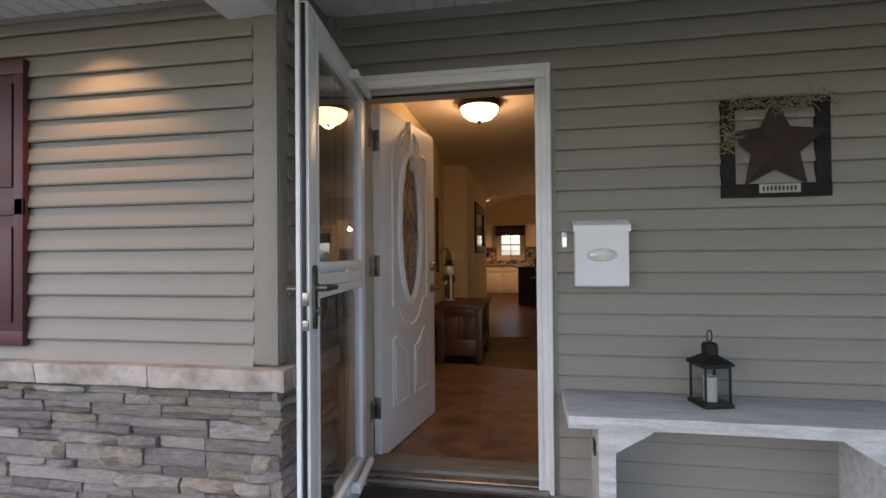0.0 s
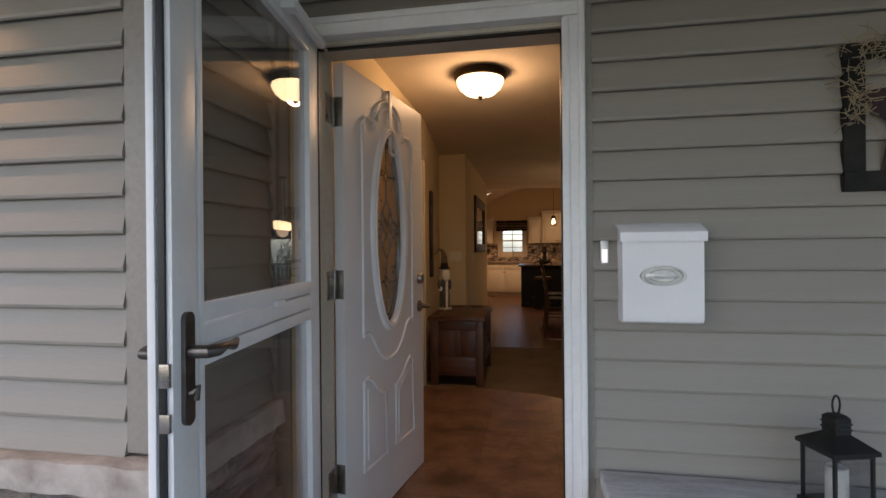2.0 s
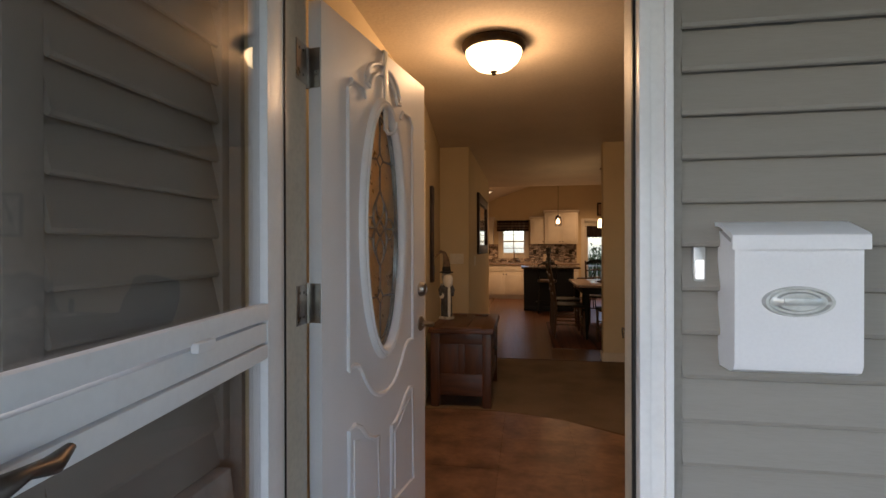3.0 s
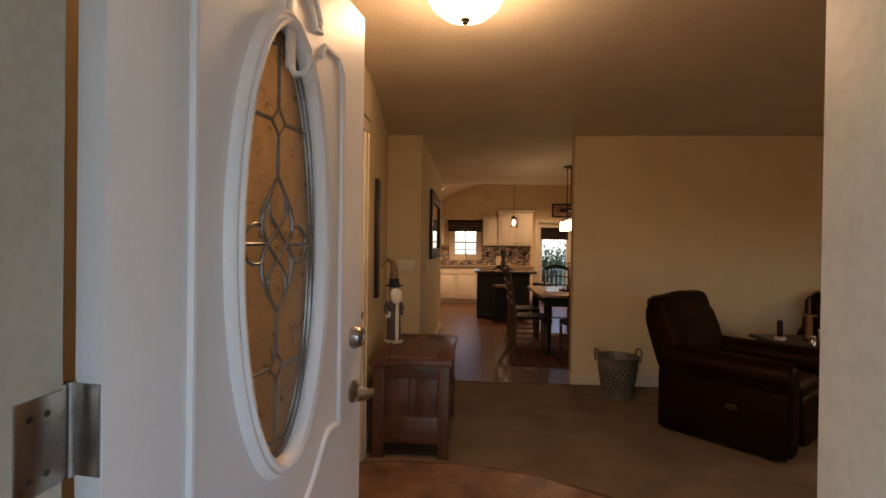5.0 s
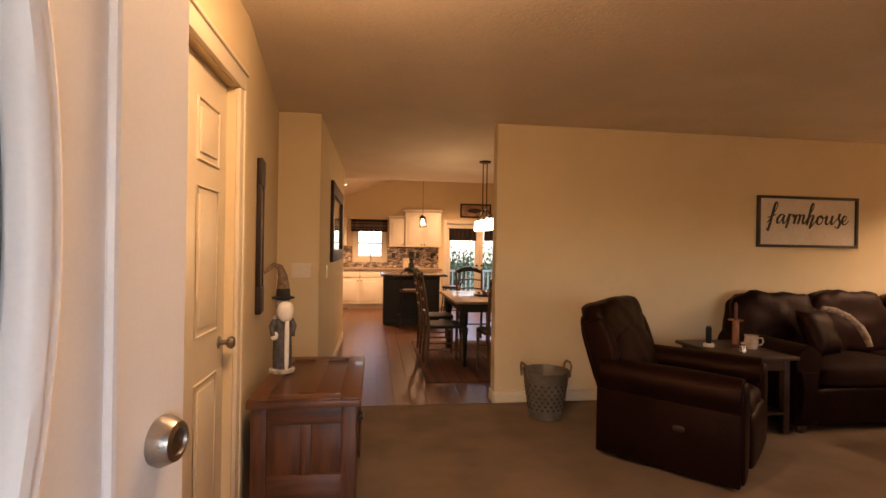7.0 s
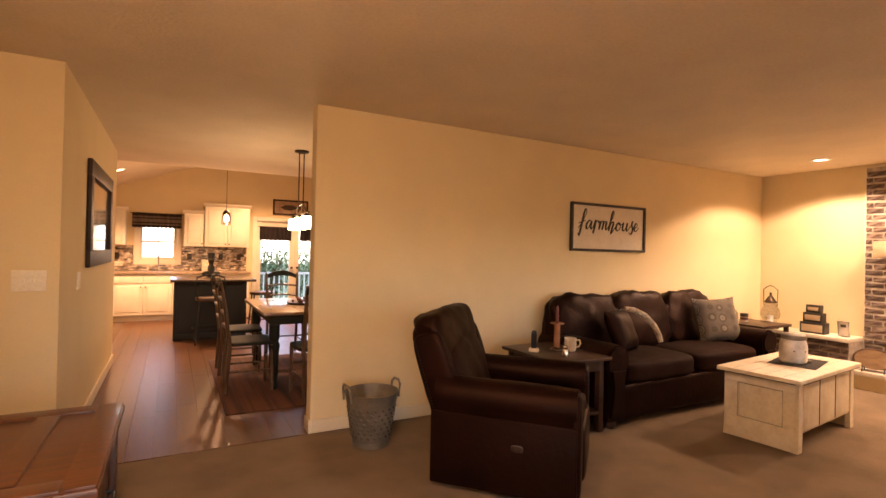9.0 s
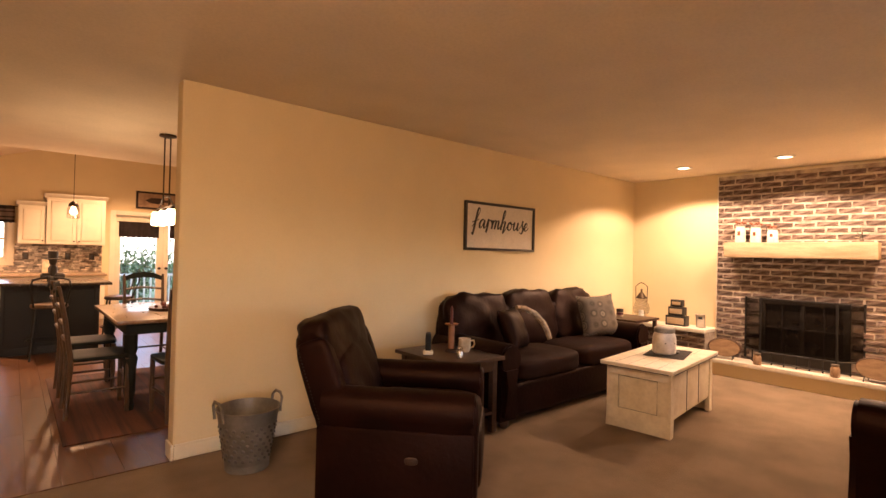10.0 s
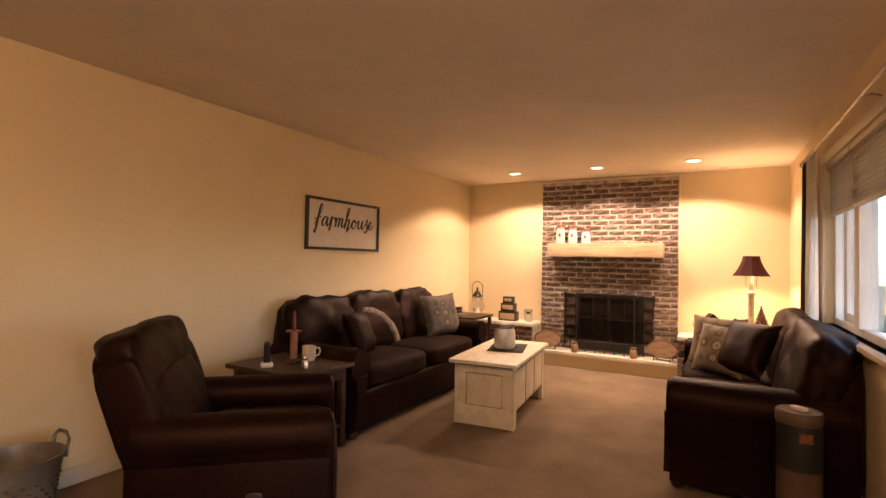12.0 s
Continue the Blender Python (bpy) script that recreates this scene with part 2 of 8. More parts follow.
def lathe(profile, seg=24, center=(0, 0, 0), sx=1.0, sy=1.0, bm=None):
    bm = bm or bmesh.new()
    rings = []
    cx, cy, cz = center
    for r, z in profile:
        if r < 1e-5:
            rings.append([bm.verts.new((cx, cy, cz + z))])
        else:
            rings.append([bm.verts.new((cx + r * sx * math.cos(2 * math.pi * i / seg), cy + r * sy * math.sin(2 * math.pi * i / seg), cz + z)) for i in range(seg)])
    for a, b in zip(rings, rings[1:]):
        for i in range(seg):
            j = (i + 1) % seg
            if len(a) == 1 and len(b) == 1:
                continue
            if len(a) == 1:
                bm.faces.new((a[0], b[j], b[i]))
            elif len(b) == 1:
                bm.faces.new((a[i], a[j], b[0]))
            else:
                bm.faces.new((a[i], a[j], b[j], b[i]))
    if len(rings[0]) > 1:
        bm.faces.new(list(reversed(rings[0])))
    if len(rings[-1]) > 1:
        bm.faces.new(rings[-1])
    bmesh.ops.recalc_face_normals(bm, faces=bm.faces)
    return bm


def tube(pts, r, seg=8, bm=None, closed=False):
    bm = bm or bmesh.new()
    pts = [Vector(p) for p in pts]
    n = len(pts)
    rad = r if isinstance(r, (list, tuple)) else [r] * n
    rings, up = [], Vector((0.13, 0.21, 0.97))
    for i, p in enumerate(pts):
        a = pts[(i - 1) % n] if (closed or i > 0) else p
        b = pts[(i + 1) % n] if (closed or i < n - 1) else p
        t = (b - a).normalized()
        u = t.cross(up)
        if u.length < 0.1:
            u = t.cross(Vector((1, 0, 0)))
        u.normalize()
        w = t.cross(u)
        rings.append([bm.verts.new(p + rad[i] * (math.cos(2 * math.pi * k / seg) * u + math.sin(2 * math.pi * k / seg) * w)) for k in range(seg)])
    pairs = list(zip(rings, rings[1:])) + ([(rings[-1], rings[0])] if closed else [])
    for a, b in pairs:
        for k in range(seg):
            bm.faces.new((a[k], a[(k + 1) % seg], b[(k + 1) % seg], b[k]))
    if not closed:
        bm.faces.new(list(reversed(rings[0])))
        bm.faces.new(rings[-1])
    bmesh.ops.recalc_face_normals(bm, faces=bm.faces)
    return bm


def prism(outline, d0, d1, axis="y", bm=None):
    """A flat outline (pairs) pulled from d0 to d1 along an axis. y: pairs are x, z; x: y, z; z: x, y."""
    bm = bm or bmesh.new()

    def place(a, b, d):
        return {"y": (a, d, b), "x": (d, a, b), "z": (a, b, d)}[axis]

    lo = [bm.verts.new(place(a, b, d0)) for a, b in outline]
    hi = [bm.verts.new(place(a, b, d1)) for a, b in outline]
    n = len(lo)
    bm.faces.new(list(reversed(lo)))
    bm.faces.new(hi)
    for i in range(n):
        bm.faces.new((lo[i], lo[(i + 1) % n], hi[(i + 1) % n], hi[i]))
    bmesh.ops.recalc_face_normals(bm, faces=bm.faces)
    return bm


def puff(lo, hi, power=4.0, n=10, bm=None, wrinkle=0.0, seed=0, m=None):
    """A stuffed, rounded block: a superellipsoid between two corners."""
    bm = bm or bmesh.new()
    tmp = bmesh.new()
    bmesh.ops.create_cube(tmp, size=2.0)
    bmesh.ops.subdivide_edges(tmp, edges=tmp.edges[:], cuts=n, use_grid_fill=True)
    c = [(a + b) / 2 for a, b in zip(lo, hi)]
    h = [(b - a) / 2 for a, b in zip(lo, hi)]
    made = {}
    for v in tmp.verts:
        p = v.co
        k = (abs(p.x) ** power + abs(p.y) ** power + abs(p.z) ** power) ** (1 / power)
        q = Vector([c[i] + h[i] * p[i] / k for i in range(3)])
        if wrinkle:
            q += (q - Vector(c)).normalized() * wrinkle * (noise.noise(q * 6 + Vector((seed * 7.1, 0, 0))) + 0.5 * noise.noise(q * 17 + Vector((0, seed, 0))))
        if m is not None:
            q = m @ q
        made[v] = bm.verts.new(q)
    for f in tmp.faces:
        bm.faces.new([made[v] for v in f.verts])
    tmp.free()
    return bm


def mesh_of(name, bm, material, smooth=None):
    me = bpy.data.meshes.new(name)
    bmesh.ops.recalc_face_normals(bm, faces=bm.faces)
    bm.to_mesh(me)
    bm.free()
    me.materials.append(material)
    if smooth:
        me.polygons.foreach_set("use_smooth", [True] * len(me.polygons))
        me.set_sharp_from_angle(angle=radians(smooth))
    return me


def part(name, bm, material, parent, label="", smooth=40, m=None):
    o = new(name, bm if isinstance(bm, bpy.types.Mesh) else mesh_of(name, bm, material, smooth))
    o.parent = parent
    if m is not None:
        o.matrix_local = m
    return tagged(o, label)


def thing(name, label, category, m=None, group=""):
    o = new(name)
    o.empty_display_size = 0.05
    if m is not None:
        o.matrix_world = m
    return tagged(o, label, category, group)


def solo(name, bm, material, label, category, m=None, group="", smooth=40):
    o = new(name, mesh_of(name, bm, material, smooth))
    if m is not None:
        o.matrix_world = m
    return tagged(o, label, category, group)


def struct(name, bm, material, label="", category="", smooth=None):
    o = new(name, mesh_of(name, bm, material, smooth))
    return tagged(o, label, category, kind="structure")


H = 2.44        # ceiling
PORCH = -0.03   # porch floor
FY = 2.705      # sheathing face of the entrance wall
IY = 2.85       # its inner face
BY = 2.115      # face of the projecting bay
WY = 7.15       # wall with the sign
KY = 14.40      # kitchen end wall
WX = 6.90       # fireplace wall
NY = 3.235      # inner face of the window wall
EDGE = 11.0     # end of the flat ceiling

# ---- large structure ----
# unseen in front of the porch; dark green assumed there to limit upward bounce
tagged(struct("ground", boxes(((-60, -60, -0.5), (60, 60, -0.30))), M["front_lawn"], "green lawn round the house", "ground"))
struct("porch_floor", boxes(((-4.0, -2.2, -0.30), (3.4, FY - 0.01, PORCH))), M["concrete"], "grey concrete porch floor", "floor")
# entrance wall: core behind the siding, with the doorway through it
DX0, DX1, DH = -0.455, 0.457, 2.03
struct("wall_entrance", boxes(((-0.62, FY, PORCH), (DX0 - 0.02, IY, 2.75)), ((DX1 + 0.02, FY, PORCH), (2.3, IY, 2.75)),
                              ((DX0 - 0.02, FY, DH), (DX1 + 0.02, IY, 2.75))), M["wall"], "tan painted entrance wall", "wall")
struct("wall_bay", boxes(((-4.0, BY + 0.01, -0.28), (-0.64, IY, 2.75))), M["siding"], "bay wall behind vinyl siding", "wall")
# its unseen front and right reach is added to shade the upper siding
struct("porch_ceiling", boxes(((-0.64, -2.2, H), (5.0, FY, 2.52))), M["soffit"], "white ribbed porch ceiling", "ceiling")
# outer part unseen, drawn forward to keep sky light off the bay
struct("bay_soffit", boxes(((-4.0, 0.6, 2.285), (-0.86, BY, 2.38))), M["soffit"], "white soffit over the bay", "ceiling")
# entry and living room walls
struct("wall_closet", boxes(((-0.74, IY, 0), (-0.62, 4.42, H)), ((-0.74, 5.25, 0), (-0.62, 5.45, H)), ((-0.74, 4.42, 2.04), (-0.62, 5.25, H)),
                            ((-0.80, 4.3, 0), (-0.75, 5.4, H))), M["wall"], "tan painted closet wall", "wall")
struct("wall_hall_side", prism([(-0.62, 5.45), (-0.80, WY), (-0.95, WY), (-0.74, 5.45)], 0, H, "z"), M["wall"], "tan painted wall", "wall")
struct("wall_hall", boxes(((-0.95, WY, 0), (-0.46, 10.3, H))), M["wall"], "tan painted hall wall", "wall")
struct("wall_sign", boxes(((1.04, WY, 0), (WX, WY + 0.13, H)), bevel=0.012), M["wall"], "tan painted living room wall", "wall")
struct("wall_fireplace", boxes(((WX, NY, 0), (WX + 0.2, WY + 0.13, H))), M["wall"], "tan painted fireplace wall", "wall")
struct("wall_jog", boxes(((2.17, IY, 0), (2.3, NY, H))), M["wall"], "tan painted short wall", "wall")
WZ0, WZ1 = 0.92, 2.08
WINX0, WINX1 = 2.45, 4.85
struct("wall_window", boxes(((2.3, NY - 0.15, 0), (WINX0, NY, H)), ((WINX1, NY - 0.15, 0), (WX + 0.2, NY, H)),
                            ((WINX0, NY - 0.15, 0), (WINX1, NY, WZ0)), ((WINX0, NY - 0.15, WZ1), (WINX1, NY, H))), M["wall"], "tan painted window wall", "wall")
struct("ceiling", boxes(((-0.95, IY, H), (7.0, EDGE, H + 0.06))), M["ceiling"], "tan textured ceiling", "ceiling")
# dining and kitchen shell
struct("wall_dining", boxes(((4.6, WY + 0.13, 0), (4.75, KY, 3.6))), M["wall"], "tan painted dining wall", "wall")
struct("wall_kitchen_side", boxes(((-2.6, 10.3, 0), (-2.45, KY, 3.6)), ((-2.6, 10.15, 0), (-0.95, 10.3, 3.6))), M["wall"], "tan kitchen wall", "wall")
KW0, KW1, KZ0, KZ1 = -0.42, 0.18, 1.09, 1.80
FD0, FD1, FDH = 1.66, 3.24, 1.93
struct("wall_kitchen", boxes(((-2.6, KY, 0), (KW0, KY + 0.15, 3.7)), ((KW0, KY, 0), (KW1, KY + 0.15, KZ0)), ((KW0, KY, KZ1), (KW1, KY + 0.15, 3.7)),
                             ((KW1, KY, 0), (FD0, KY + 0.15, 3.7)), ((FD0, KY, FDH), (FD1, KY + 0.15, 3.7)), ((FD1, KY, 0), (4.75, KY + 0.15, 3.7))),
       M["wall"], "tan painted kitchen end wall", "wall")
vz = lambda x: 2.44 + 0.36 * (x + 0.86)
struct("ceiling_vault", prism([(-2.6, vz(-2.6)), (1.6, vz(1.6)), (4.8, vz(1.6) - 0.36 * 3.2), (4.8, vz(1.6) - 0.36 * 3.2 + 0.1), (1.6, vz(1.6) + 0.1), (-2.6, vz(-2.6) + 0.1)], EDGE, KY + 0.15, "y"),
       M["ceiling"], "sloped tan kitchen ceiling", "ceiling")
struct("header_beam", boxes(((-2.6, EDGE - 0.1, H + 0.06), (4.8, EDGE, 3.6))), M["wall"], "tan header above the flat ceiling", "wall")
# floors
struct("floor", boxes(((-0.8, IY, -0.12), (7.0, WY, -0.004))), M["carpet"], "beige carpet floor", "floor")
struct("subfloor", boxes(((-2.6, WY, -0.12), (4.75, KY + 0.15, -0.012))), M["grout"], "dark wooden floor base", "floor")

# ---- porch ----
BEXP = 0.1013      # siding exposure


def siding_board(length):
    """One course: a tilted board with a thick lower lip, its upper edge tucked in."""
    return prism([(0, 0.002), (0, 0.108), (-0.003, 0.108), (-0.027, 0.010), (-0.029, 0.002), (-0.027, -0.006), (-0.021, -0.009), (-0.003, 0.004), (-0.003, 0.002)], 0, length, "x")


board_cache = {}


def lay_boards(parent, x0, x1, y, z_lo, z_hi, bz, side=False):
    """Courses on a wall that faces -y, or +x when side is set (x0, x1 are then y values and y the x of the face); bz is one lower edge."""
    k = math.ceil((z_lo - bz) / BEXP)
    key = round(x1 - x0, 3)
    if key not in board_cache:
        board_cache[key] = mesh_of("siding_board", siding_board(x1 - x0), M["siding"])
    while bz + k * BEXP < z_hi - 0.03:
        z = bz + k * BEXP
        o = new("siding_board", board_cache[key])
        o.parent = parent
        o.matrix_world = pose(y, x0, z, 0, 0, 90) if side else pose(x0, y, z)
        k += 1


wall_e = bpy.data.objects["wall_entrance"]
wall_b = bpy.data.objects["wall_bay"]
# corner posts, channels
struct("corner_post", boxes(((-0.735, BY - 0.016, 0.70), (-0.625, BY + 0.02, 2.40)), ((-0.645, BY + 0.0, 0.70), (-0.622, BY + 0.07, 2.40)), bevel=0.004), M["cornerpost"], "taupe vinyl corner post", "trim", 30)
struct("corner_channel", boxes(((-0.64, FY - 0.05, 0.70), (-0.60, FY, H)), ((-0.64, FY - 0.02, PORCH), (-0.565, FY, H)), bevel=0.003), M["cornerpost"], "taupe vinyl inside corner", "trim", 30)
struct("siding_channel", boxes(((0.527, FY - 0.022, PORCH), (0.552, FY - 0.001, 2.13)), ((-0.55, FY - 0.022, 2.115), (0.527, FY - 0.001, 2.135)), bevel=0.003), M["cornerpost"], "taupe vinyl channel round the door", "trim", 30)
struct("frieze_trim", boxes(((-0.62, FY - 0.03, H - 0.045), (2.3, FY, H - 0.001)), ((-4.0, BY - 0.03, 2.255), (-0.86, BY, 2.285)), bevel=0.004), M["cornerpost"], "taupe trim under the porch ceiling", "trim", 30)
# porch beam
struct("porch_beam", boxes(((-0.855, -2.2, 2.18), (-0.625, BY - 0.001, 2.52)), bevel=0.004), M["white_trim"], "white wrapped porch beam", "beam", 30)
# soffit ribs
bm = bmesh.new()
x = -0.55
while x < 3.3:
    bm_box(bm, (x, -0.9, H - 0.006), (x + 0.086, FY, H + 0.004), 0.002, 1)
    for j in range(22):
        bm_box(bm, (x + 0.088, 2.62 - j * 0.05, H - 0.004), (x + 0.0995, 2.645 - j * 0.05, H - 0.001))
    x += 0.1015
struct("soffit_panel", bm, M["soffit"], "white ribbed vinyl porch ceiling panels", "ceiling", 30)
bm = bmesh.new()
x = -3.9
while x < -0.95:
    bm_box(bm, (x, 0.6, 2.279), (x + 0.086, BY, 2.291), 0.002, 1)
    x += 0.1015
struct("soffit_panel", bm, M["soffit"], "white ribbed vinyl soffit panels", "ceiling", 30)
can = thing("porch_downlight", "small white recessed porch downlight", "light", pose(-1.45, 1.75, 2.279))
part("trim_ring", lathe([(0.075, 0.0), (0.08, -0.006), (0.06, -0.008), (0.058, 0.0)], 24), M["white_trim"], can)
part("bulb", lathe([(0.0, -0.006), (0.03, -0.005), (0.055, 0.0)], 20), mat("warm bulb", (0.9, 0.8, 0.6), 0.5, emit=(1, 0.62, 0.3), emit_power=6), can)

# door casing, jamb, threshold
casing = tagged(new("door_casing"), "white painted casing round the front door", "door frame", kind="structure")
for nm, lo, hi in (("side_casing", (0.455, 2.655, PORCH + 0.01), (0.528, 2.72, 2.03)), ("side_casing", (-0.528, 2.655, PORCH + 0.01), (-0.455, 2.72, 2.03)),
                   ("head_casing", (-0.528, 2.655, 2.03), (0.528, 2.72, 2.105))):
    b = boxes((lo, hi), bevel=0.008)
    part(nm, b, M["white_trim"], casing)
for lo, hi in (((0.450, 2.648, 0.0), (0.475, 2.66, 2.02)), ((0.505, 2.645, PORCH + 0.01), (0.524, 2.66, 2.085)), ((-0.50, 2.646, 2.075), (0.52, 2.66, 2.098))):
    part("bead", boxes((lo, hi), bevel=0.004), M["white_trim"], casing)
for lo, hi in (((0.456, 2.70, 0.03), (0.476, 2.855, 2.03)), ((-0.475, 2.70, 0.03), (-0.456, 2.855, 2.03)), ((-0.456, 2.70, 2.012), (0.456, 2.855, 2.03))):
    part("jamb", boxes((lo, hi), bevel=0.003), M["jamb"], casing)
for lo, hi in (((0.449, 2.715, 0.03), (0.457, 2.735, 2.012)), ((-0.457, 2.712, 0.03), (-0.452, 2.720, 2.012)), ((-0.455, 2.715, 2.004), (0.449, 2.735, 2.013))):
    part("weatherstrip", boxes((lo, hi), bevel=0.002), M["black_metal"], casing, "dark rubber weatherstrip")
M["sill_wood"] = mat("weathered sill", (0.24, 0.215, 0.185), 0.6, tint=(0.16, 0.14, 0.12), scale=6, bump=0.2, bscale=50, stretch=(1, 8, 8))
for hz in (0.292, 1.097, 1.812):
    lfp = part("hinge_leaf", boxes(((-0.4565, 2.786, hz - 0.058), (-0.4530, 2.852, hz + 0.058)), bevel=0.001), M["nickel"], casing, "brushed steel hinge leaf")
    for dy, dz in ((0.018, 0.036), (0.042, 0.036), (0.018, -0.036), (0.042, -0.036)):
        part("screw", bm_cyl(bmesh.new(), (-0.4535, 2.786 + dy, hz + dz), (-0.4522, 2.786 + dy, hz + dz), 0.0045, seg=8), M["pewter"], lfp)
part("threshold", boxes(((-0.50, 2.64, PORCH), (0.50, 2.74, 0.0)), ((-0.47, 2.72, -0.02), (0.47, 2.90, 0.032)), bevel=0.006), M["sill_wood"], casing, "tan weathered threshold")
part("sill_cap", boxes(((-0.47, 2.655, 0.0), (0.47, 2.73, 0.014)), bevel=0.004), M["nickel"], casing, "dull metal sill strip")
solo("door_mat", boxes(((-0.46, 1.95, PORCH), (0.44, 2.60, PORCH + 0.018)), bevel=0.006), M["mat_rubber"], "dark grey ribbed rubber door mat on the porch", "mat")

# storm door, open against the bay
SD = thing("storm_door", "white aluminium storm door with two glass panes, standing open", "door", pose(-0.445, 2.645, 0.0, 0, 0, -90 + 6.6))
W_SD, T_SD = 0.885, 0.035


def sdbox(nm, x0, x1, z0, z1, y0=-T_SD / 2, y1=T_SD / 2, mt="alu", label="", bev=0.005):
    return part(nm, boxes(((x0, y0, z0), (x1, y1, z1)), bevel=bev), M[mt], SD, label)


sdbox("lock_stile", W_SD - 0.086, W_SD, -0.06, 2.04)
sdbox("hinge_stile", 0.0, 0.075, -0.06, 2.04)
sdbox("top_rail", 0.075, W_SD - 0.086, 1.955, 2.04)
sdbox("bottom_rail", 0.075, W_SD - 0.086, -0.06, 0.13)
sdbox("mid_rail", 0.075, W_SD - 0.086, 1.04, 1.087)
sdbox("sash_rail", 0.085, W_SD - 0.093, 1.093, 1.133, 0.0, T_SD / 2 + 0.004)
sdbox("sash_rail", 0.085, W_SD - 0.093, 1.0, 1.036, 0.0, T_SD / 2 + 0.002)
for x0 in (0.078, W_SD - 0.106):
    sdbox("glass_bead", x0, x0 + 0.017, 0.13, 1.955, 0.0, T_SD / 2 + 0.003, bev=0.003)
for z0 in (0.132, 1.936):
    sdbox("glass_bead", 0.096, W_SD - 0.107, z0, z0 + 0.017, 0.0, T_SD / 2 + 0.003, bev=0.003)
for z0, z1 in ((0.14, 1.005), (1.125, 1.945)):
    g = sdbox("glass_pane", 0.09, W_SD - 0.098, z0, z1, -0.002, 0.002, "glass", bev=0)
    g.visible_shadow = False
sdbox("edge_gasket", W_SD, W_SD + 0.006, -0.05, 2.03, -0.008, 0.006, "black_metal", "black rubber edge gasket", 0.001)
sdbox("edge_strip", W_SD - 0.004, W_SD + 0.008, -0.06, 2.04, -0.028, -0.012, bev=0.002)
sdbox("strike_plate", W_SD + 0.0, W_SD + 0.008, 0.985, 1.03, -0.006, 0.014, "nickel", "nickel latch plate", 0.001)
sdbox("strike_plate", W_SD + 0.0, W_SD + 0.008, 0.90, 0.935, -0.006, 0.014, "nickel", "nickel latch plate", 0.001)
sdbox("sash_latch", 0.36, 0.42, 1.081, 1.099, T_SD / 2, T_SD / 2 + 0.016, bev=0.004)
hx = W_SD - 0.042
pl = part("handle_plate", prism([(0.022 * math.cos(a), 0.014 + (0.118 if math.sin(a) > 0 else -0.118) + 0.022 * math.sin(a)) for a in [i * math.pi / 8 for i in range(16)]], T_SD / 2, T_SD / 2 + 0.009, "y"), M["pewter"], SD, "dark pewter handle plate", m=pose(hx, 0, 1.0) @ Matrix.Diagonal((0.8, 1, 0.8, 1)))
part("lever", tube([(0, 0.02, 0.055), (0, 0.062, 0.055), (-0.02, 0.072, 0.056), (-0.06, 0.074, 0.060), (-0.10, 0.072, 0.052), (-0.135, 0.068, 0.062)], [0.017, 0.016, 0.016, 0.009, 0.013, 0.006], 10), M["pewter"], pl)
part("thumb_turn", tube([(0, 0.02, -0.045), (0, 0.032, -0.045), (-0.004, 0.038, -0.03), (-0.002, 0.038, -0.065)], [0.012, 0.010, 0.008, 0.006], 8), M["pewter"], pl)
part("outer_lever", tube([(hx, -T_SD / 2, 1.04), (hx, -0.07, 1.04), (hx - 0.03, -0.08, 1.04), (hx - 0.10, -0.08, 1.039)], [0.014, 0.012, 0.012, 0.008], 10), M["pewter"], SD)
for zc in (1.90, 0.02):
    part("closer_tube", tube([(0.03, 0.045, zc + 0.085), (0.33, 0.05, zc + 0.085)], 0.017, 12), M["alu"], SD)
    part("closer_rod", tube([(-0.03, 0.045, zc + 0.085), (0.03, 0.045, zc + 0.085)], 0.006, 8), M["nickel"], SD)
    part("closer_bracket", boxes(((0.30, T_SD / 2, zc + 0.065), (0.345, 0.062, zc + 0.105)), bevel=0.004), M["alu"], SD)

# front door, open into the room
FDR = thing("front_door", "white panelled steel front door with an oval leaded glass light, standing open", "door", pose(-0.4146, 2.870, 0.012, 0, 0, 80.58))
DW, DT, DZ = 0.862, 0.045, 2.005
OCX, OCZ, ORX, ORZ = 0.430, 1.328, 0.160, 0.460      # oval centre and half sizes


def oval(rx, rz, n=64, cx=OCX, cz=OCZ):
    return [(cx + rx * math.cos(2 * math.pi * i / n), cz + rz * math.sin(2 * math.pi * i / n)) for i in range(n)]


def oval_ring(bm, sections, n=64):
    """Sections: (grow, y). Sweeps a profile round the oval."""
    rings = []
    for grow, y in sections:
        rings.append([bm.verts.new((a, y, b)) for a, b in oval(ORX + grow, ORZ + grow, n)])
    for i in range(len(rings)):
        a, b = rings[i], rings[(i + 1) % len(rings)]
        for k in range(n):
            bm.faces.new((a[k], a[(k + 1) % n], b[(k + 1) % n], b[k]))
    bmesh.ops.recalc_face_normals(bm, faces=bm.faces)
    return bm


# slab with the oval hole: ring of quads between the oval and the rectangle, front and back
bm = bmesh.new()
N = 64
ov = oval(ORX, ORZ, N)


def rim(a, b):
    dx, dz = a - OCX, b - OCZ
    ks = []
    if dx > 1e-6: ks.append((DW - OCX) / dx)
    if dx < -1e-6: ks.append(-OCX / dx)
    if dz > 1e-6: ks.append((DZ - OCZ) / dz)
    if dz < -1e-6: ks.append(-OCZ / dz)
    k = min(ks)
    return OCX + dx * k, OCZ + dz * k


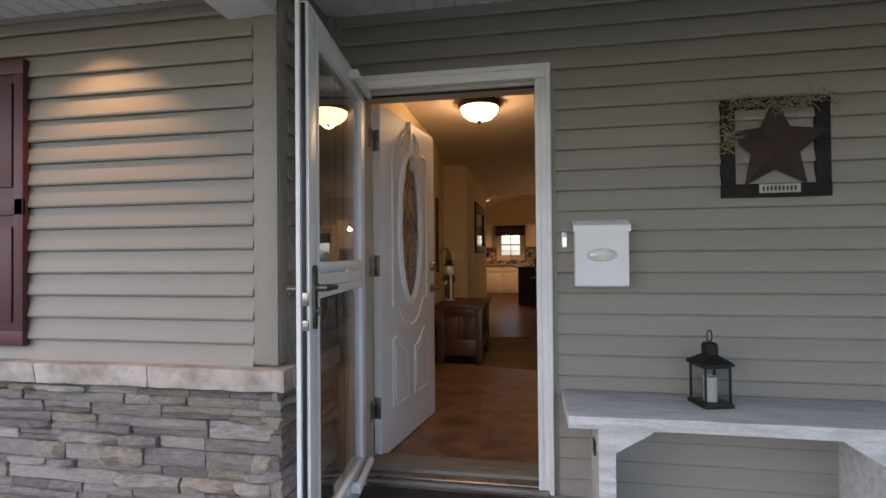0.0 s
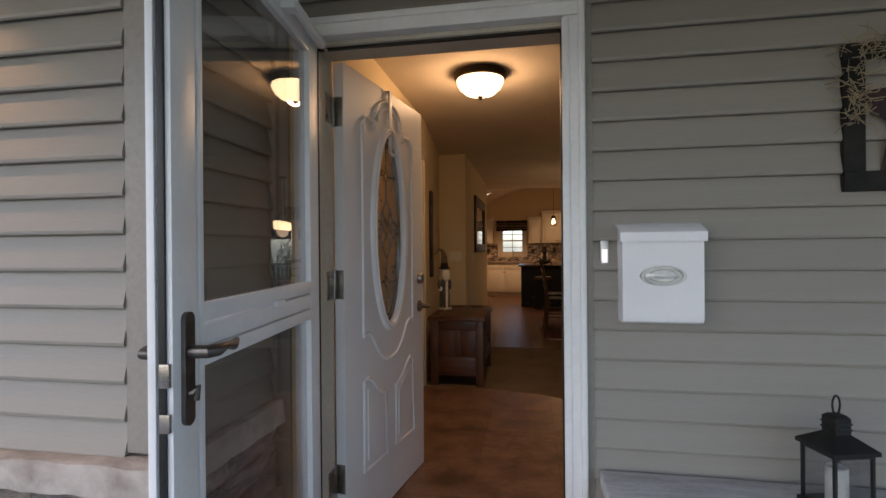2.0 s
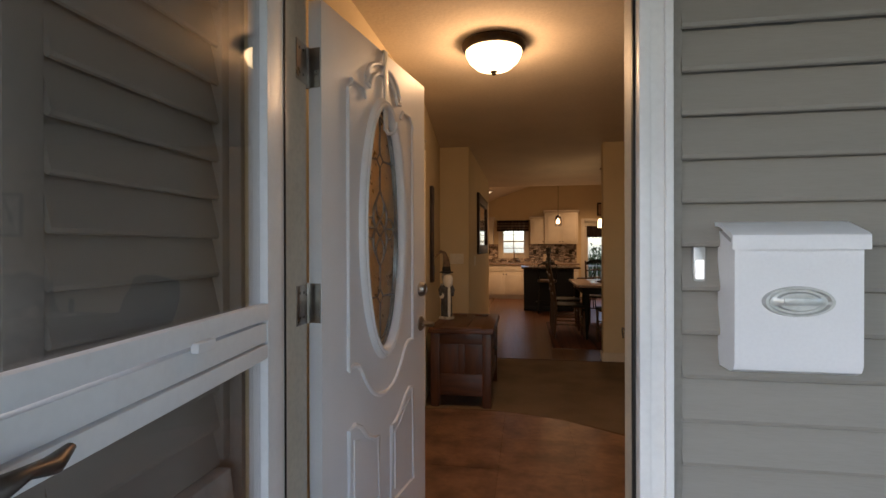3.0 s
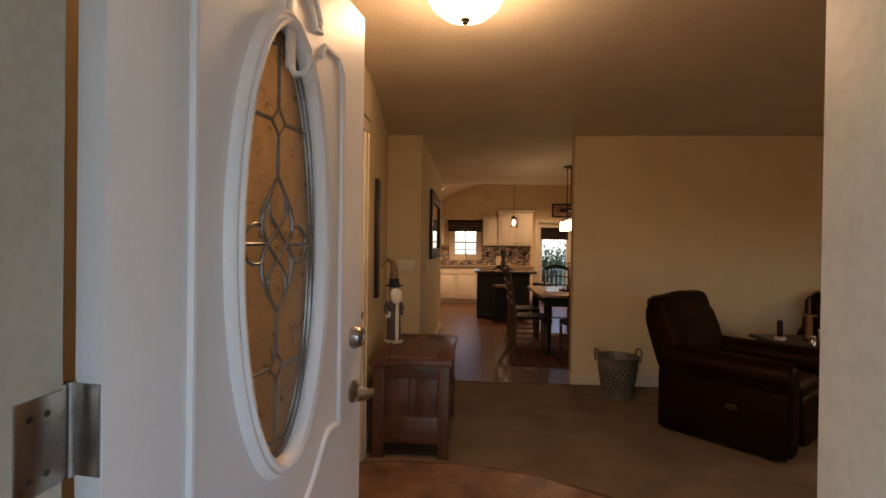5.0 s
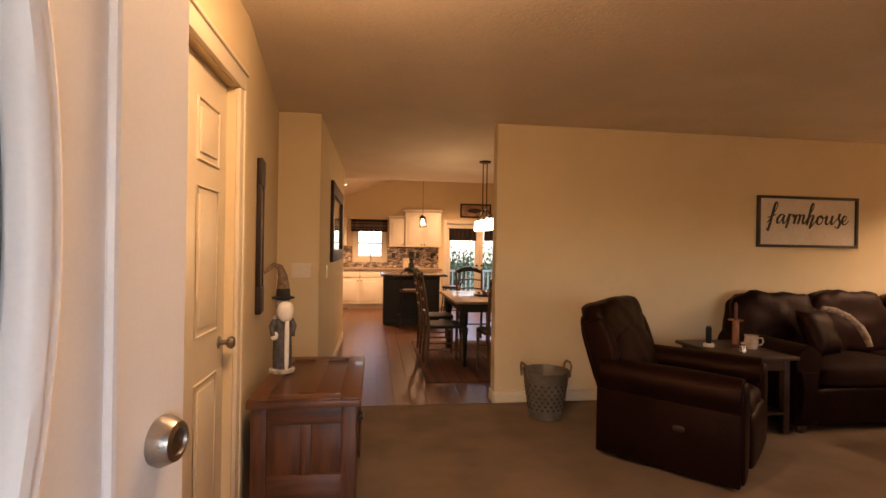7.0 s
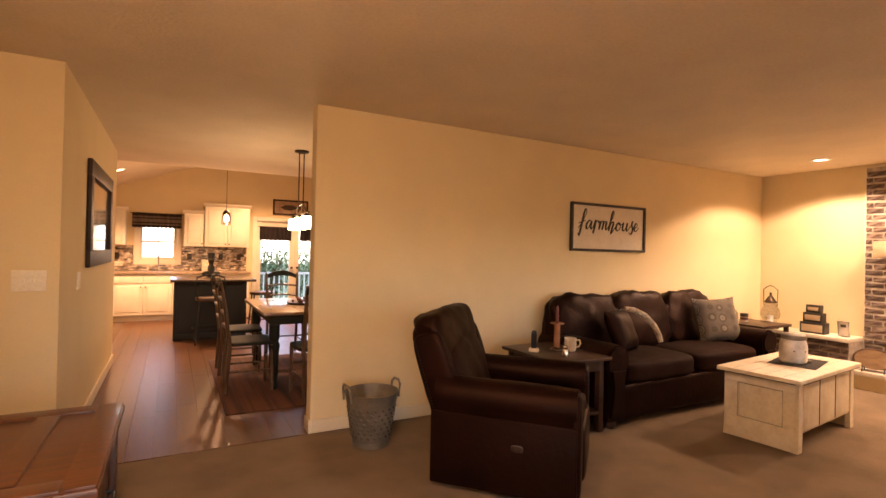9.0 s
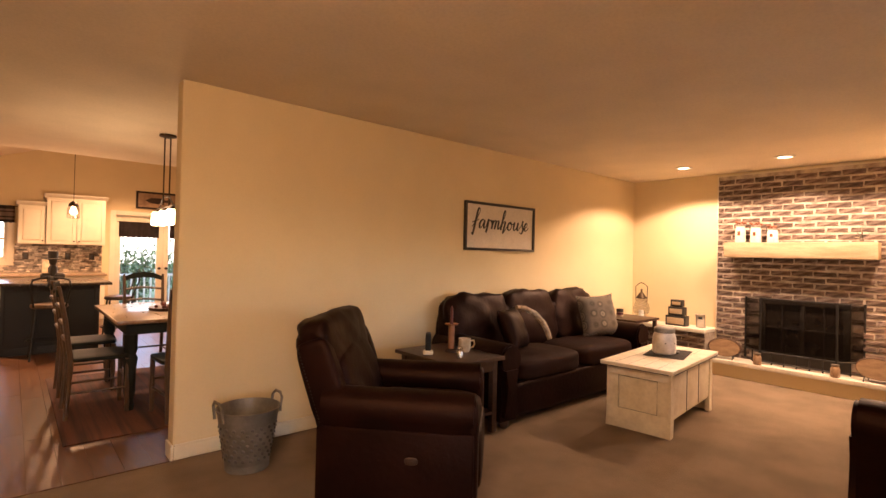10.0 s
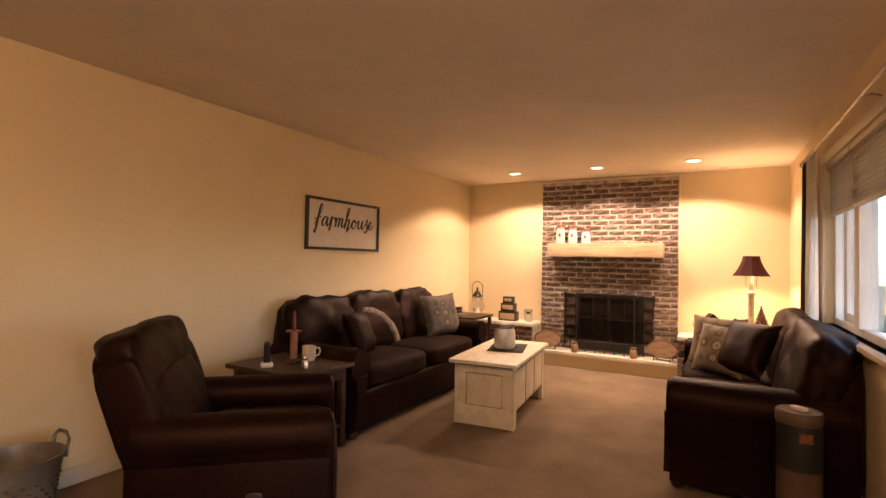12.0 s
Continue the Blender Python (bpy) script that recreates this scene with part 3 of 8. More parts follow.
out = [rim(a, b) for a, b in ov]
for cx0, cz0 in ((0, 0), (DW, 0), (DW, DZ), (0, DZ)):
    j = min(range(N), key=lambda i: (out[i][0] - cx0) ** 2 + (out[i][1] - cz0) ** 2)
    out[j] = (cx0, cz0)
lay = {}
for yy in (0.0, DT):
    lay[yy] = ([bm.verts.new((a, yy, b)) for a, b in ov], [bm.verts.new((a, yy, b)) for a, b in out])
for i in range(N):
    j = (i + 1) % N
    f, bk = lay[0.0], lay[DT]
    bm.faces.new((f[0][i], f[0][j], f[1][j], f[1][i]))
    bm.faces.new((bk[0][i], bk[1][i], bk[1][j], bk[0][j]))
    bm.faces.new((f[1][i], f[1][j], bk[1][j], bk[1][i]))
    bm.faces.new((f[0][i], bk[0][i], bk[0][j], f[0][j]))
part("slab", bm, M["door_white"], FDR, smooth=30)
part("oval_frame", oval_ring(bmesh.new(), [(-0.006, 0.006), (-0.004, -0.010), (0.003, -0.019), (0.012, -0.021), (0.017, -0.015), (0.021, -0.015), (0.026, -0.018), (0.033, -0.014), (0.036, -0.007), (0.040, 0.0)]), M["door_white"], FDR, "white moulded oval frame")
part("oval_frame", oval_ring(bmesh.new(), [(-0.006, DT - 0.004), (-0.003, DT + 0.012), (0.014, DT + 0.018), (0.040, DT)]), M["door_white"], FDR)
# warm light from the room behind is tinted into the glass colour
M["leaded"] = mat("obscure amber-lit glass", (0.72, 0.55, 0.34), 0.3, var=0.1, scale=30, bump=0.4, bscale=45, fine=0.2, bdist=0.01)
M["leaded"].node_tree.nodes["Principled BSDF"].inputs["Transmission Weight"].default_value = 0.82
bm = bmesh.new()
f = [bm.verts.new((a, DT / 2 - 0.003, b)) for a, b in oval(ORX - 0.002, ORZ - 0.002, 48)]
k2 = [bm.verts.new((a, DT / 2 + 0.003, b)) for a, b in oval(ORX - 0.002, ORZ - 0.002, 48)]
bm.faces.new(f), bm.faces.new(list(reversed(k2)))
for i in range(48):
    bm.faces.new((f[i], f[(i + 1) % 48], k2[(i + 1) % 48], k2[i]))
og = part("oval_glass", bm, M["leaded"], FDR, "textured obscure glass")
og.visible_shadow = False
# leading: cames as thin tubes
M["came"] = mat("grey lead came", (0.34, 0.34, 0.33), 0.4, metal=0.7, var=0.15, scale=30, bump=0.1)


def came(pts, r=0.0042, closed=False):
    part("came", tube([(OCX + a, DT / 2 - 0.005, OCZ + b) for a, b in pts], r, 6, closed=closed), M["came"], og)


came([(a - OCX, b - OCZ) for a, b in oval(ORX - 0.006, ORZ - 0.006, 48)], 0.006, True)
came([(a - OCX, b - OCZ) for a, b in oval(ORX - 0.024, ORZ - 0.032, 48)], 0.0035, True)
def bend(pts, n=6):
    """A smooth line through the given points."""
    q = [pts[0]] + list(pts) + [pts[-1]]
    res = []
    for i in range(1, len(q) - 2):
        for k in range(n):
            t = k / n
            res.append(tuple(0.5 * (2 * q[i][c] + (q[i + 1][c] - q[i - 1][c]) * t + (2 * q[i - 1][c] - 5 * q[i][c] + 4 * q[i + 1][c] - q[i + 2][c]) * t * t
                                    + (3 * q[i][c] - q[i - 1][c] - 3 * q[i + 1][c] + q[i + 2][c]) * t ** 3) for c in range(len(q[0]))))
    return res + [tuple(pts[-1])]


for s in (1, -1):
    came([(0, s * 0.145), (0, s * 0.232)])
    came([(0, s * 0.292), (0, s * 0.43)])
    came([(0, s * 0.232), (0.026, s * 0.262), (0, s * 0.292), (-0.026, s * 0.262)], closed=True)
    came([(s * 0.036, 0.0), (s * 0.154, 0.0)])
    came(bend([(s * 0.054, 0.036), (s * 0.085, 0.040), (s * 0.113, 0.024), (s * 0.120, 0.0), (s * 0.113, -0.024), (s * 0.085, -0.040), (s * 0.054, -0.036)]))
    for v in (1, -1):
        came([(v * 0.026, s * 0.262), (v * 0.116, s * 0.262)])
        came(bend([(0, s * 0.145), (v * 0.026, s * 0.112), (v * 0.034, s * 0.085), (v * 0.024, s * 0.056), (0, s * 0.034), (-v * 0.036, 0.0)]))
        came(bend([(v * 0.028, s * 0.108), (v * 0.050, s * 0.078), (v * 0.058, s * 0.042), (v * 0.052, s * 0.018), (v * 0.036, 0.0)]), 0.0055)


# raised mouldings on the slab
def moulding(pts, closed=True):
    part("panel_moulding", tube([(a, -0.001, b) for a, b in pts], 0.0085, 8, closed=closed), M["door_white"], FDR)


for s in (0, 1):
    fl = (lambda a: DW - a * 0.95) if s else (lambda a: a * 0.95)
    # side runs beside the oval, turned in at both ends; a swoop below the oval
    moulding([(fl(0.163), 0.845), (fl(0.163), 1.785), (fl(0.19), 1.82), (fl(0.272), 1.818), (fl(0.296), 1.785)], False)
    moulding(bend([(fl(0.163), 0.845), (fl(0.195), 0.853), (fl(0.245), 0.838), (fl(0.305), 0.765), (fl(0.375), 0.712), (OCX, 0.695)]), False)
    # lower panels with curved heads
    moulding([(fl(0.163), 0.245), (fl(0.163), 0.645), (fl(0.205), 0.652), (fl(0.250), 0.630), (fl(0.305), 0.578), (fl(0.350), 0.556), (fl(0.396), 0.550), (fl(0.396), 0.245)])
    part("raised_field", prism([(fl(0.20), 0.285), (fl(0.20), 0.60), (fl(0.25), 0.585), (fl(0.31), 0.535), (fl(0.36), 0.515), (fl(0.36), 0.285)], -0.005, 0.002, "y"), M["door_white"], FDR)
arch = [(OCX - 0.152 * math.cos(t), 1.845 + 0.105 * math.sin(t)) for t in [i * math.pi / 16 for i in range(17)]]
moulding(arch + [(OCX + 0.118 * math.cos(t), 1.838 + 0.075 * math.sin(t)) for t in [i * math.pi / 16 for i in range(17)]])
for hz in (0.28, 1.085, 1.80):
    hg = part("hinge", boxes(((-0.003, 0.004, hz - 0.06), (0.001, 0.044, hz + 0.06)), ((-0.046, 0.047, hz - 0.06), (-0.004, 0.051, hz + 0.06)), bevel=0.001), M["nickel"], FDR, "brushed steel hinge")
    part("hinge_pin", bm_cyl(bmesh.new(), (-0.004, 0.048, hz - 0.062), (-0.004, 0.048, hz + 0.062), 0.007, seg=12), M["nickel"], hg)
part("deadbolt", lathe([(0.0, 0.0), (0.032, 0.0), (0.034, 0.008), (0.026, 0.026), (0.018, 0.028), (0.017, 0.024), (0.0, 0.024)], 28), M["nickel"], FDR, "brushed nickel deadbolt", m=pose(DW - 0.057, 0, 1.065, 90))
ls = part("lever_rose", lathe([(0.0, 0.0), (0.033, 0.0), (0.033, 0.006), (0.026, 0.012), (0.014, 0.02), (0.012, 0.045), (0.0, 0.045)], 28), M["nickel"], FDR, "brushed nickel lever", m=pose(DW - 0.057, 0, 0.908, 90))
part("lever", tube([(0, 0, 0.04), (0, 0.0, 0.058), (-0.012, 0, 0.062), (-0.06, 0.004, 0.060), (-0.105, 0.01, 0.055)], [0.011, 0.011, 0.011, 0.009, 0.006], 10), M["nickel"], ls)
hk = part("wreath_hook", boxes(((OCX - 0.016, -0.012, 1.70), (OCX + 0.016, -0.006, DZ)), ((OCX - 0.016, -0.012, DZ - 0.003), (OCX + 0.016, DT + 0.008, DZ + 0.003)), bevel=0.001), M["white_trim"], FDR, "white over-door wreath hook")
part("hook_tip", tube([(OCX, -0.010, 1.705), (OCX, -0.02, 1.69), (OCX, -0.04, 1.69), (OCX, -0.052, 1.705), (OCX, -0.054, 1.73)], 0.007, 8), M["white_trim"], hk)

# mailbox
MB = thing("mailbox", "white metal wall mailbox with an oval embossed plate", "mailbox", pose(0.753, FY - 0.014, 0.995))
part("box", prism([(0, 0.0), (-0.07, 0.0), (-0.086, 0.008), (-0.092, 0.022), (-0.094, 0.27), (0, 0.31)], -0.122, 0.122, "x"), M["door_white"], MB)
lid = part("lid", prism([(0.0, 0.327), (-0.03, 0.324), (-0.096, 0.300), (-0.104, 0.294), (-0.104, 0.264), (-0.099, 0.264), (-0.097, 0.288), (-0.03, 0.315), (0.0, 0.318)], -0.130, 0.130, "x"), M["door_white"], MB)
M["embossed"] = mat("brushed silver plate", (0.62, 0.62, 0.60), 0.35, metal=0.6, var=0.12, scale=20, bump=0.1)
em = part("plate", lathe([(0.0, 0.006), (0.040, 0.006), (0.046, 0.002), (0.055, 0.002), (0.060, 0.008), (0.066, 0.008), (0.070, 0.0)], 36, sx=1.0, sy=0.46), M["embossed"], MB, "silver oval embossed plate", m=pose(0.0, -0.0935, 0.155, 90))
part("emblem", boxes(((-0.03, -0.008, 0.006), (0.03, 0.008, 0.0085)), bevel=0.003), M["embossed"], em)
# doorbell
DB = thing("doorbell", "small white lit doorbell button beside the door", "doorbell", pose(0.588, FY - 0.013, 1.225))
part("housing", boxes(((-0.014, -0.014, -0.042), (0.014, 0.0, 0.042)), bevel=0.006), M["embossed"], DB)
part("button", boxes(((-0.009, -0.018, -0.034), (0.009, -0.012, 0.010)), bevel=0.004), mat("lit button", (0.85, 0.85, 0.85), 0.4, emit=(1, 0.98, 0.95), emit_power=1.2), DB)

# star in a wooden frame
ST = thing("wall_star", "black wooden window frame with a rusty metal star and twig garland", "wall decor", pose(1.535, FY - 0.014, 1.64))
F2 = 0.23
M["frame_black"] = mat("rubbed black frame", (0.012, 0.0115, 0.011), 0.6, tint=(0.024, 0.02, 0.017), scale=16, bump=0.3, bscale=60, spec=0.2)
for nm, lo, hi in (("top_board", (-F2, -0.022, F2 - 0.05), (F2, 0, F2)), ("bottom_board", (-F2, -0.024, -F2), (F2, 0, -F2 + 0.062)),
                   ("side_board", (-F2, -0.02, -F2 + 0.062), (-F2 + 0.062, 0, F2 - 0.05)), ("side_board", (F2 - 0.062, -0.02, -F2 + 0.062), (F2, 0, F2 - 0.05))):
    part(nm, boxes((lo, hi), bevel=0.003), M["frame_black"], ST)
M["rust"] = mat("dark rusty metal", (0.040, 0.019, 0.016), 0.75, tint=(0.026, 0.014, 0.012), scale=12, bump=0.3, bscale=60)
bm = bmesh.new()
apex, ring = bm.verts.new((0, -0.055, 0)), []
for i in range(10):
    r, a = (0.225, 0.108)[i % 2], math.pi / 2 + i * math.pi / 5
    ring.append(bm.verts.new((r * math.cos(a), -0.02, r * math.sin(a) + 0.005)))
for i in range(10):
    bm.faces.new((apex, ring[i], ring[(i + 1) % 10]))
bm.faces.new(ring)
part("star", bm, M["rust"], ST, "rust-brown dimensional metal star", smooth=10)
M["sign_pale"] = mat("pale painted sign", (0.46, 0.46, 0.44), 0.7, var=0.15, scale=20, bump=0.1)
pg = part("plaque", boxes(((-0.072, -0.03, -F2 + 0.018), (0.098, -0.022, -F2 + 0.058)), bevel=0.002), M["sign_pale"], ST, "small pale plaque with dark lettering")
M["ink"] = mat("dark ink", (0.03, 0.03, 0.03), 0.7, var=0.1)
for i in range(9):
    part("letter_bar", boxes(((-0.060 + i * 0.0165, -0.0315, -F2 + 0.028), (-0.052 + i * 0.0165, -0.030, -F2 + 0.048))), M["ink"], pg)
M["twig"] = mat("dry straw garland", (0.34, 0.27, 0.17), 0.9, var=0.2, scale=30, bump=0.2, island=0.25)
bm = bmesh.new()
rng = random.Random(4)
for i in range(230):
    t = rng.random()
    cx, cz = (-0.235 + 0.47 * t * 1.02, 0.20 + 0.02 * math.sin(t * 9)) if rng.random() < 0.72 else (-0.205 + rng.uniform(-0.02, 0.02), 0.19 - rng.random() * 0.22)
    a, ln = rng.uniform(0, 6.28), rng.uniform(0.03, 0.085)
    p0 = Vector((cx + rng.uniform(-0.02, 0.02), -0.03 - rng.random() * 0.03, cz + rng.uniform(-0.022, 0.022)))
    d = Vector((math.cos(a), rng.uniform(-0.3, 0.2), math.sin(a) * 0.7)) * ln
    sag = Vector((rng.uniform(-0.012, 0.012), -0.005, rng.uniform(-0.012, 0.012)))
    tube([p0, p0 + d * 0.5 + sag, p0 + d], 0.0016, 4, bm)
part("garland", bm, M["twig"], ST, "dry straw-coloured twig garland")

# bench
M["bench"] = mat("whitewashed rough wood", (0.74, 0.73, 0.72), 0.85, tint=(0.57, 0.555, 0.545), scale=4.5, bump=0.6, bscale=34, stretch=(1.2, 9, 9), fine=0.5, bdist=0.006)
BN = thing("bench", "rustic whitewashed wooden porch bench", "bench", pose(1.24, 2.46, PORCH))
BH = 0.50 - PORCH - 0.005
bm = bmesh.new()
bm_box(bm, (-0.675, -0.195, BH - 0.052), (0.675, 0.20, BH), 0.006, 2)
bmesh.ops.subdivide_edges(bm, edges=[e for e in bm.edges if abs(e.verts[0].co.x - e.verts[1].co.x) > 1], cuts=24)
for v in bm.verts:
    v.co += Vector((0, 0.006 * noise.noise(v.co * 5), 0.0025 * noise.noise(v.co * 7)))
    v.co.x -= 0.03 * (v.co.y / 0.2) * (-1 if v.co.x > 0.6 else 0)
part("seat_plank", bm, M["bench"], BN)
for s in (-1, 1):
    part("leg_board", boxes(((s * 0.52 - 0.025, -0.15, 0), (s * 0.52 + 0.025, 0.15, BH - 0.052)), bevel=0.005), M["bench"], BN)
    part("leg_post", boxes(((s * 0.52 - 0.034, -0.182, 0), (s * 0.52 + 0.034, -0.15, BH - 0.052)), bevel=0.004), M["bench"], BN)
    part("corner_brace", prism([(s * (0.52 - 0.034), BH - 0.052), (s * (0.52 - 0.034 - 0.15), BH - 0.052), (s * (0.52 - 0.034 - 0.135), BH - 0.068), (s * (0.52 - 0.034), BH - 0.15)], -0.18, -0.145, "y"), M["bench"], BN)
# no hole is cut: an ink-dark pad carries the opening's shade
part("cutout_diamond", boxes(((-0.552, -0.03, 0.30), (-0.5455, 0.03, 0.36)), bevel=0.001), M["ink"], BN, "dark pad painted as the shade of a cut-out in the leg", m=pose(0, 0, 0))

# lantern on the bench
LN = thing("lantern", "black metal lantern with a white candle on the bench", "lantern", pose(1.185, 2.50, BH + PORCH, 0, 0, 14) @ Matrix.Diagonal((0.72, 0.72, 0.88, 1)))
part("base", boxes(((-0.092, -0.092, 0), (0.092, 0.092, 0.02)), bevel=0.005), M["black_metal"], LN)
for sx in (-1, 1):
    for sy in (-1, 1):
        part("post", boxes(((sx * 0.076 - 0.006, sy * 0.076 - 0.006, 0.02), (sx * 0.076 + 0.006, sy * 0.076 + 0.006, 0.20)), bevel=0.002), M["black_metal"], LN)
for a in range(4):
    part("top_bar", boxes(((-0.082, 0.070, 0.19), (0.082, 0.082, 0.205)), bevel=0.002), M["black_metal"], LN, m=pose(0, 0, 0, 0, 0, 90 * a))
    gp = part("pane", boxes(((-0.07, 0.0745, 0.02), (0.07, 0.0765, 0.19))), M["glass"], LN, m=pose(0, 0, 0, 0, 0, 90 * a))
    gp.visible_shadow = False
bm = bmesh.new()
for (h0, z0), (h1, z1) in (((0.094, 0.20), (0.094, 0.212)), ((0.094, 0.212), (0.032, 0.25)), ((0.032, 0.25), (0.032, 0.30)), ((0.032, 0.30), (0.02, 0.31))):
    lo = [bm.verts.new((x * h0, y * h0, z0)) for x, y in ((-1, -1), (1, -1), (1, 1), (-1, 1))]
    hi = [bm.verts.new((x * h1, y * h1, z1)) for x, y in ((-1, -1), (1, -1), (1, 1), (-1, 1))]
    for i in range(4):
        bm.faces.new((lo[i], lo[(i + 1) % 4], hi[(i + 1) % 4], hi[i]))
    bm.faces.new(hi)
part("roof", bm, M["black_metal"], LN, smooth=20)
for z in (0.262, 0.28):
    part("vent_ring", boxes(((-0.036, -0.036, z), (0.036, 0.036, z + 0.006)), bevel=0.002), M["black_metal"], LN)
part("handle_ring", tube([(0.016 * math.cos(a) * 1.0, 0, 0.338 + 0.03 * math.sin(a)) for a in [i * math.pi / 8 for i in range(16)]], 0.004, 6, closed=True), M["black_metal"], LN)
M["wax"] = mat("white candle wax", (0.75, 0.74, 0.70), 0.5, var=0.04, scale=10, bump=0.05)
cd = part("candle", lathe([(0, 0), (0.037, 0), (0.038, 0.01), (0.038, 0.118), (0.034, 0.122), (0.026, 0.116), (0, 0.115)], 24, (0, 0, 0.02)), M["wax"], LN, "white pillar candle")
part("wick", bm_cyl(bmesh.new(), (0, 0, 0.13), (0.002, 0, 0.145), 0.0015, seg=6), M["ink"], cd)

# shutter on the bay
SH = thing("shutter", "burgundy raised-panel window shutter", "shutter", pose(-2.06, BY - 0.014, 0.755))
part("board", boxes(((-0.19, -0.02, 0), (0.19, 0, 1.325)), bevel=0.006), M["shutter"], SH)
for z0, z1 in ((0.06, 0.60), (0.68, 1.265)):
    part("panel", boxes(((-0.125, -0.03, z0 + 0.05), (0.125, -0.019, z1 - 0.05)), bevel=0.009), M["shutter"], SH)
for z0, z1 in ((0.0, 0.07), (0.60, 0.68), (1.255, 1.325)):
    part("rail", boxes(((-0.19, -0.032, z0), (0.19, -0.018, z1)), bevel=0.004), M["shutter"], SH)
for xs in (-1, 1):
    part("stile", boxes(((xs * 0.165 - 0.025, -0.032, 0.07), (xs * 0.165 + 0.025, -0.018, 1.255)), bevel=0.004), M["shutter"], SH)

# ---- entry ----
M["lamp_glass"] = mat("glowing alabaster glass", (0.9, 0.78, 0.55), 0.4, var=0.06, scale=8, emit=(1.0, 0.70, 0.36), emit_power=8.0)
M["bronze"] = mat("aged bronze", (0.06, 0.04, 0.025), 0.4, metal=0.8, var=0.2, scale=20, bump=0.1)
EL = thing("ceiling_light", "bronze flush ceiling light with a lit frosted bowl", "light", pose(0.014, 4.306, H))
part("canopy", lathe([(0.0, 0.0), (0.175, 0.0), (0.185, -0.012), (0.180, -0.03), (0.168, -0.045), (0.15, -0.05), (0.0, -0.04)], 36), M["bronze"], EL)
bowl = part("bowl", lathe([(0.160, -0.05), (0.158, -0.07), (0.14, -0.105), (0.10, -0.14), (0.05, -0.157), (0.0, -0.16), (0.0, -0.155), (0.05, -0.15), (0.1, -0.13), (0.15, -0.06)], 36), M["lamp_glass"], EL, "lit alabaster glass bowl")
bowl.visible_shadow = False
part("finial", lathe([(0.0, -0.155), (0.018, -0.158), (0.020, -0.166), (0.012, -0.172), (0.014, -0.178), (0.0, -0.186)], 16), M["bronze"], EL)

# closet door in the side wall
cas = tagged(new("closet_casing"), "cream painted closet door casing", "door frame", kind="structure")
for nm, lo, hi in (("side_casing", (-0.62, 5.25, 0.006), (-0.602, 5.32, 2.04)), ("side_casing", (-0.62, 4.35, 0.006), (-0.602, 4.42, 2.04)), ("head_casing", (-0.62, 4.33, 2.04), (-0.598, 5.34, 2.115))):
    part(nm, boxes((lo, hi), bevel=0.005), M["wall_trim"], cas)
part("crown_bead", boxes(((-0.62, 4.32, 2.115), (-0.588, 5.35, 2.130)), bevel=0.004), M["wall_trim"], cas)
for y0, y1 in ((5.30, 5.32), (4.35, 4.37)):
    part("bead", boxes(((-0.602, y0, 0.006), (-0.594, y1, 2.04)), bevel=0.003), M["wall_trim"], cas)
CD = thing("closet_door", "cream six-panel closet door, closed", "door", pose(-0.66, 4.42, 0.01))
part("slab", boxes(((-0.035, 0.003, 0), (0.0, 0.827, 2.025)), bevel=0.002), M["wall_trim"], CD)
for y0, y1 in ((0.11, 0.36), (0.47, 0.72)):
    for z0, z1 in ((0.22, 0.80), (0.98, 1.55), (1.65, 1.88)):
        pn = part("panel", boxes(((-0.002, y0 + 0.03, z0 + 0.03), (0.008, y1 - 0.03, z1 - 0.03)), bevel=0.006), M["wall_trim"], CD)
        part("panel_bead", tube([(0.0, y0, z0), (0.0, y1, z0), (0.0, y1, z1), (0.0, y0, z1)], 0.008, 6, closed=True), M["wall_trim"], pn)
kn = part("knob_rose", lathe([(0, 0), (0.028, 0), (0.028, 0.005), (0.012, 0.01), (0.011, 0.03), (0.024, 0.04), (0.027, 0.052), (0.02, 0.064), (0, 0.067)], 20), M["nickel"], CD, "nickel knob", m=pose(0.0, 0.765, 0.91, 0, 90, 0))

# baseboards
BB = [((1.045, WY - 0.014), (WX, WY)), ((1.026, WY - 0.014), (1.04, WY + 0.13)), ((-0.46, WY - 0.0), (-0.446, 10.3)), ((-0.80, WY - 0.014), (-0.446, WY)),
      ((WX - 0.014, NY), (WX, 4.33)), ((WX - 0.014, 6.05), (WX, WY - 0.014)), ((2.3, NY), (WX - 0.014, NY + 0.014))]
for (x0, y0), (x1, y1) in BB:
    b = bmesh.new()
    bm_box(b, (x0, y0, 0.002), (x1, y1, 0.085), 0.004, 2)
    bm_box(b, (x0 + (0.003 if x1 - x0 > 0.05 else 0), y0 + (0.003 if y1 - y0 > 0.05 else 0), 0.083), (x1, y1, 0.10), 0.003, 1)
    struct("baseboard", b, M["wall_trim"], "cream painted baseboard", "trim", 30)

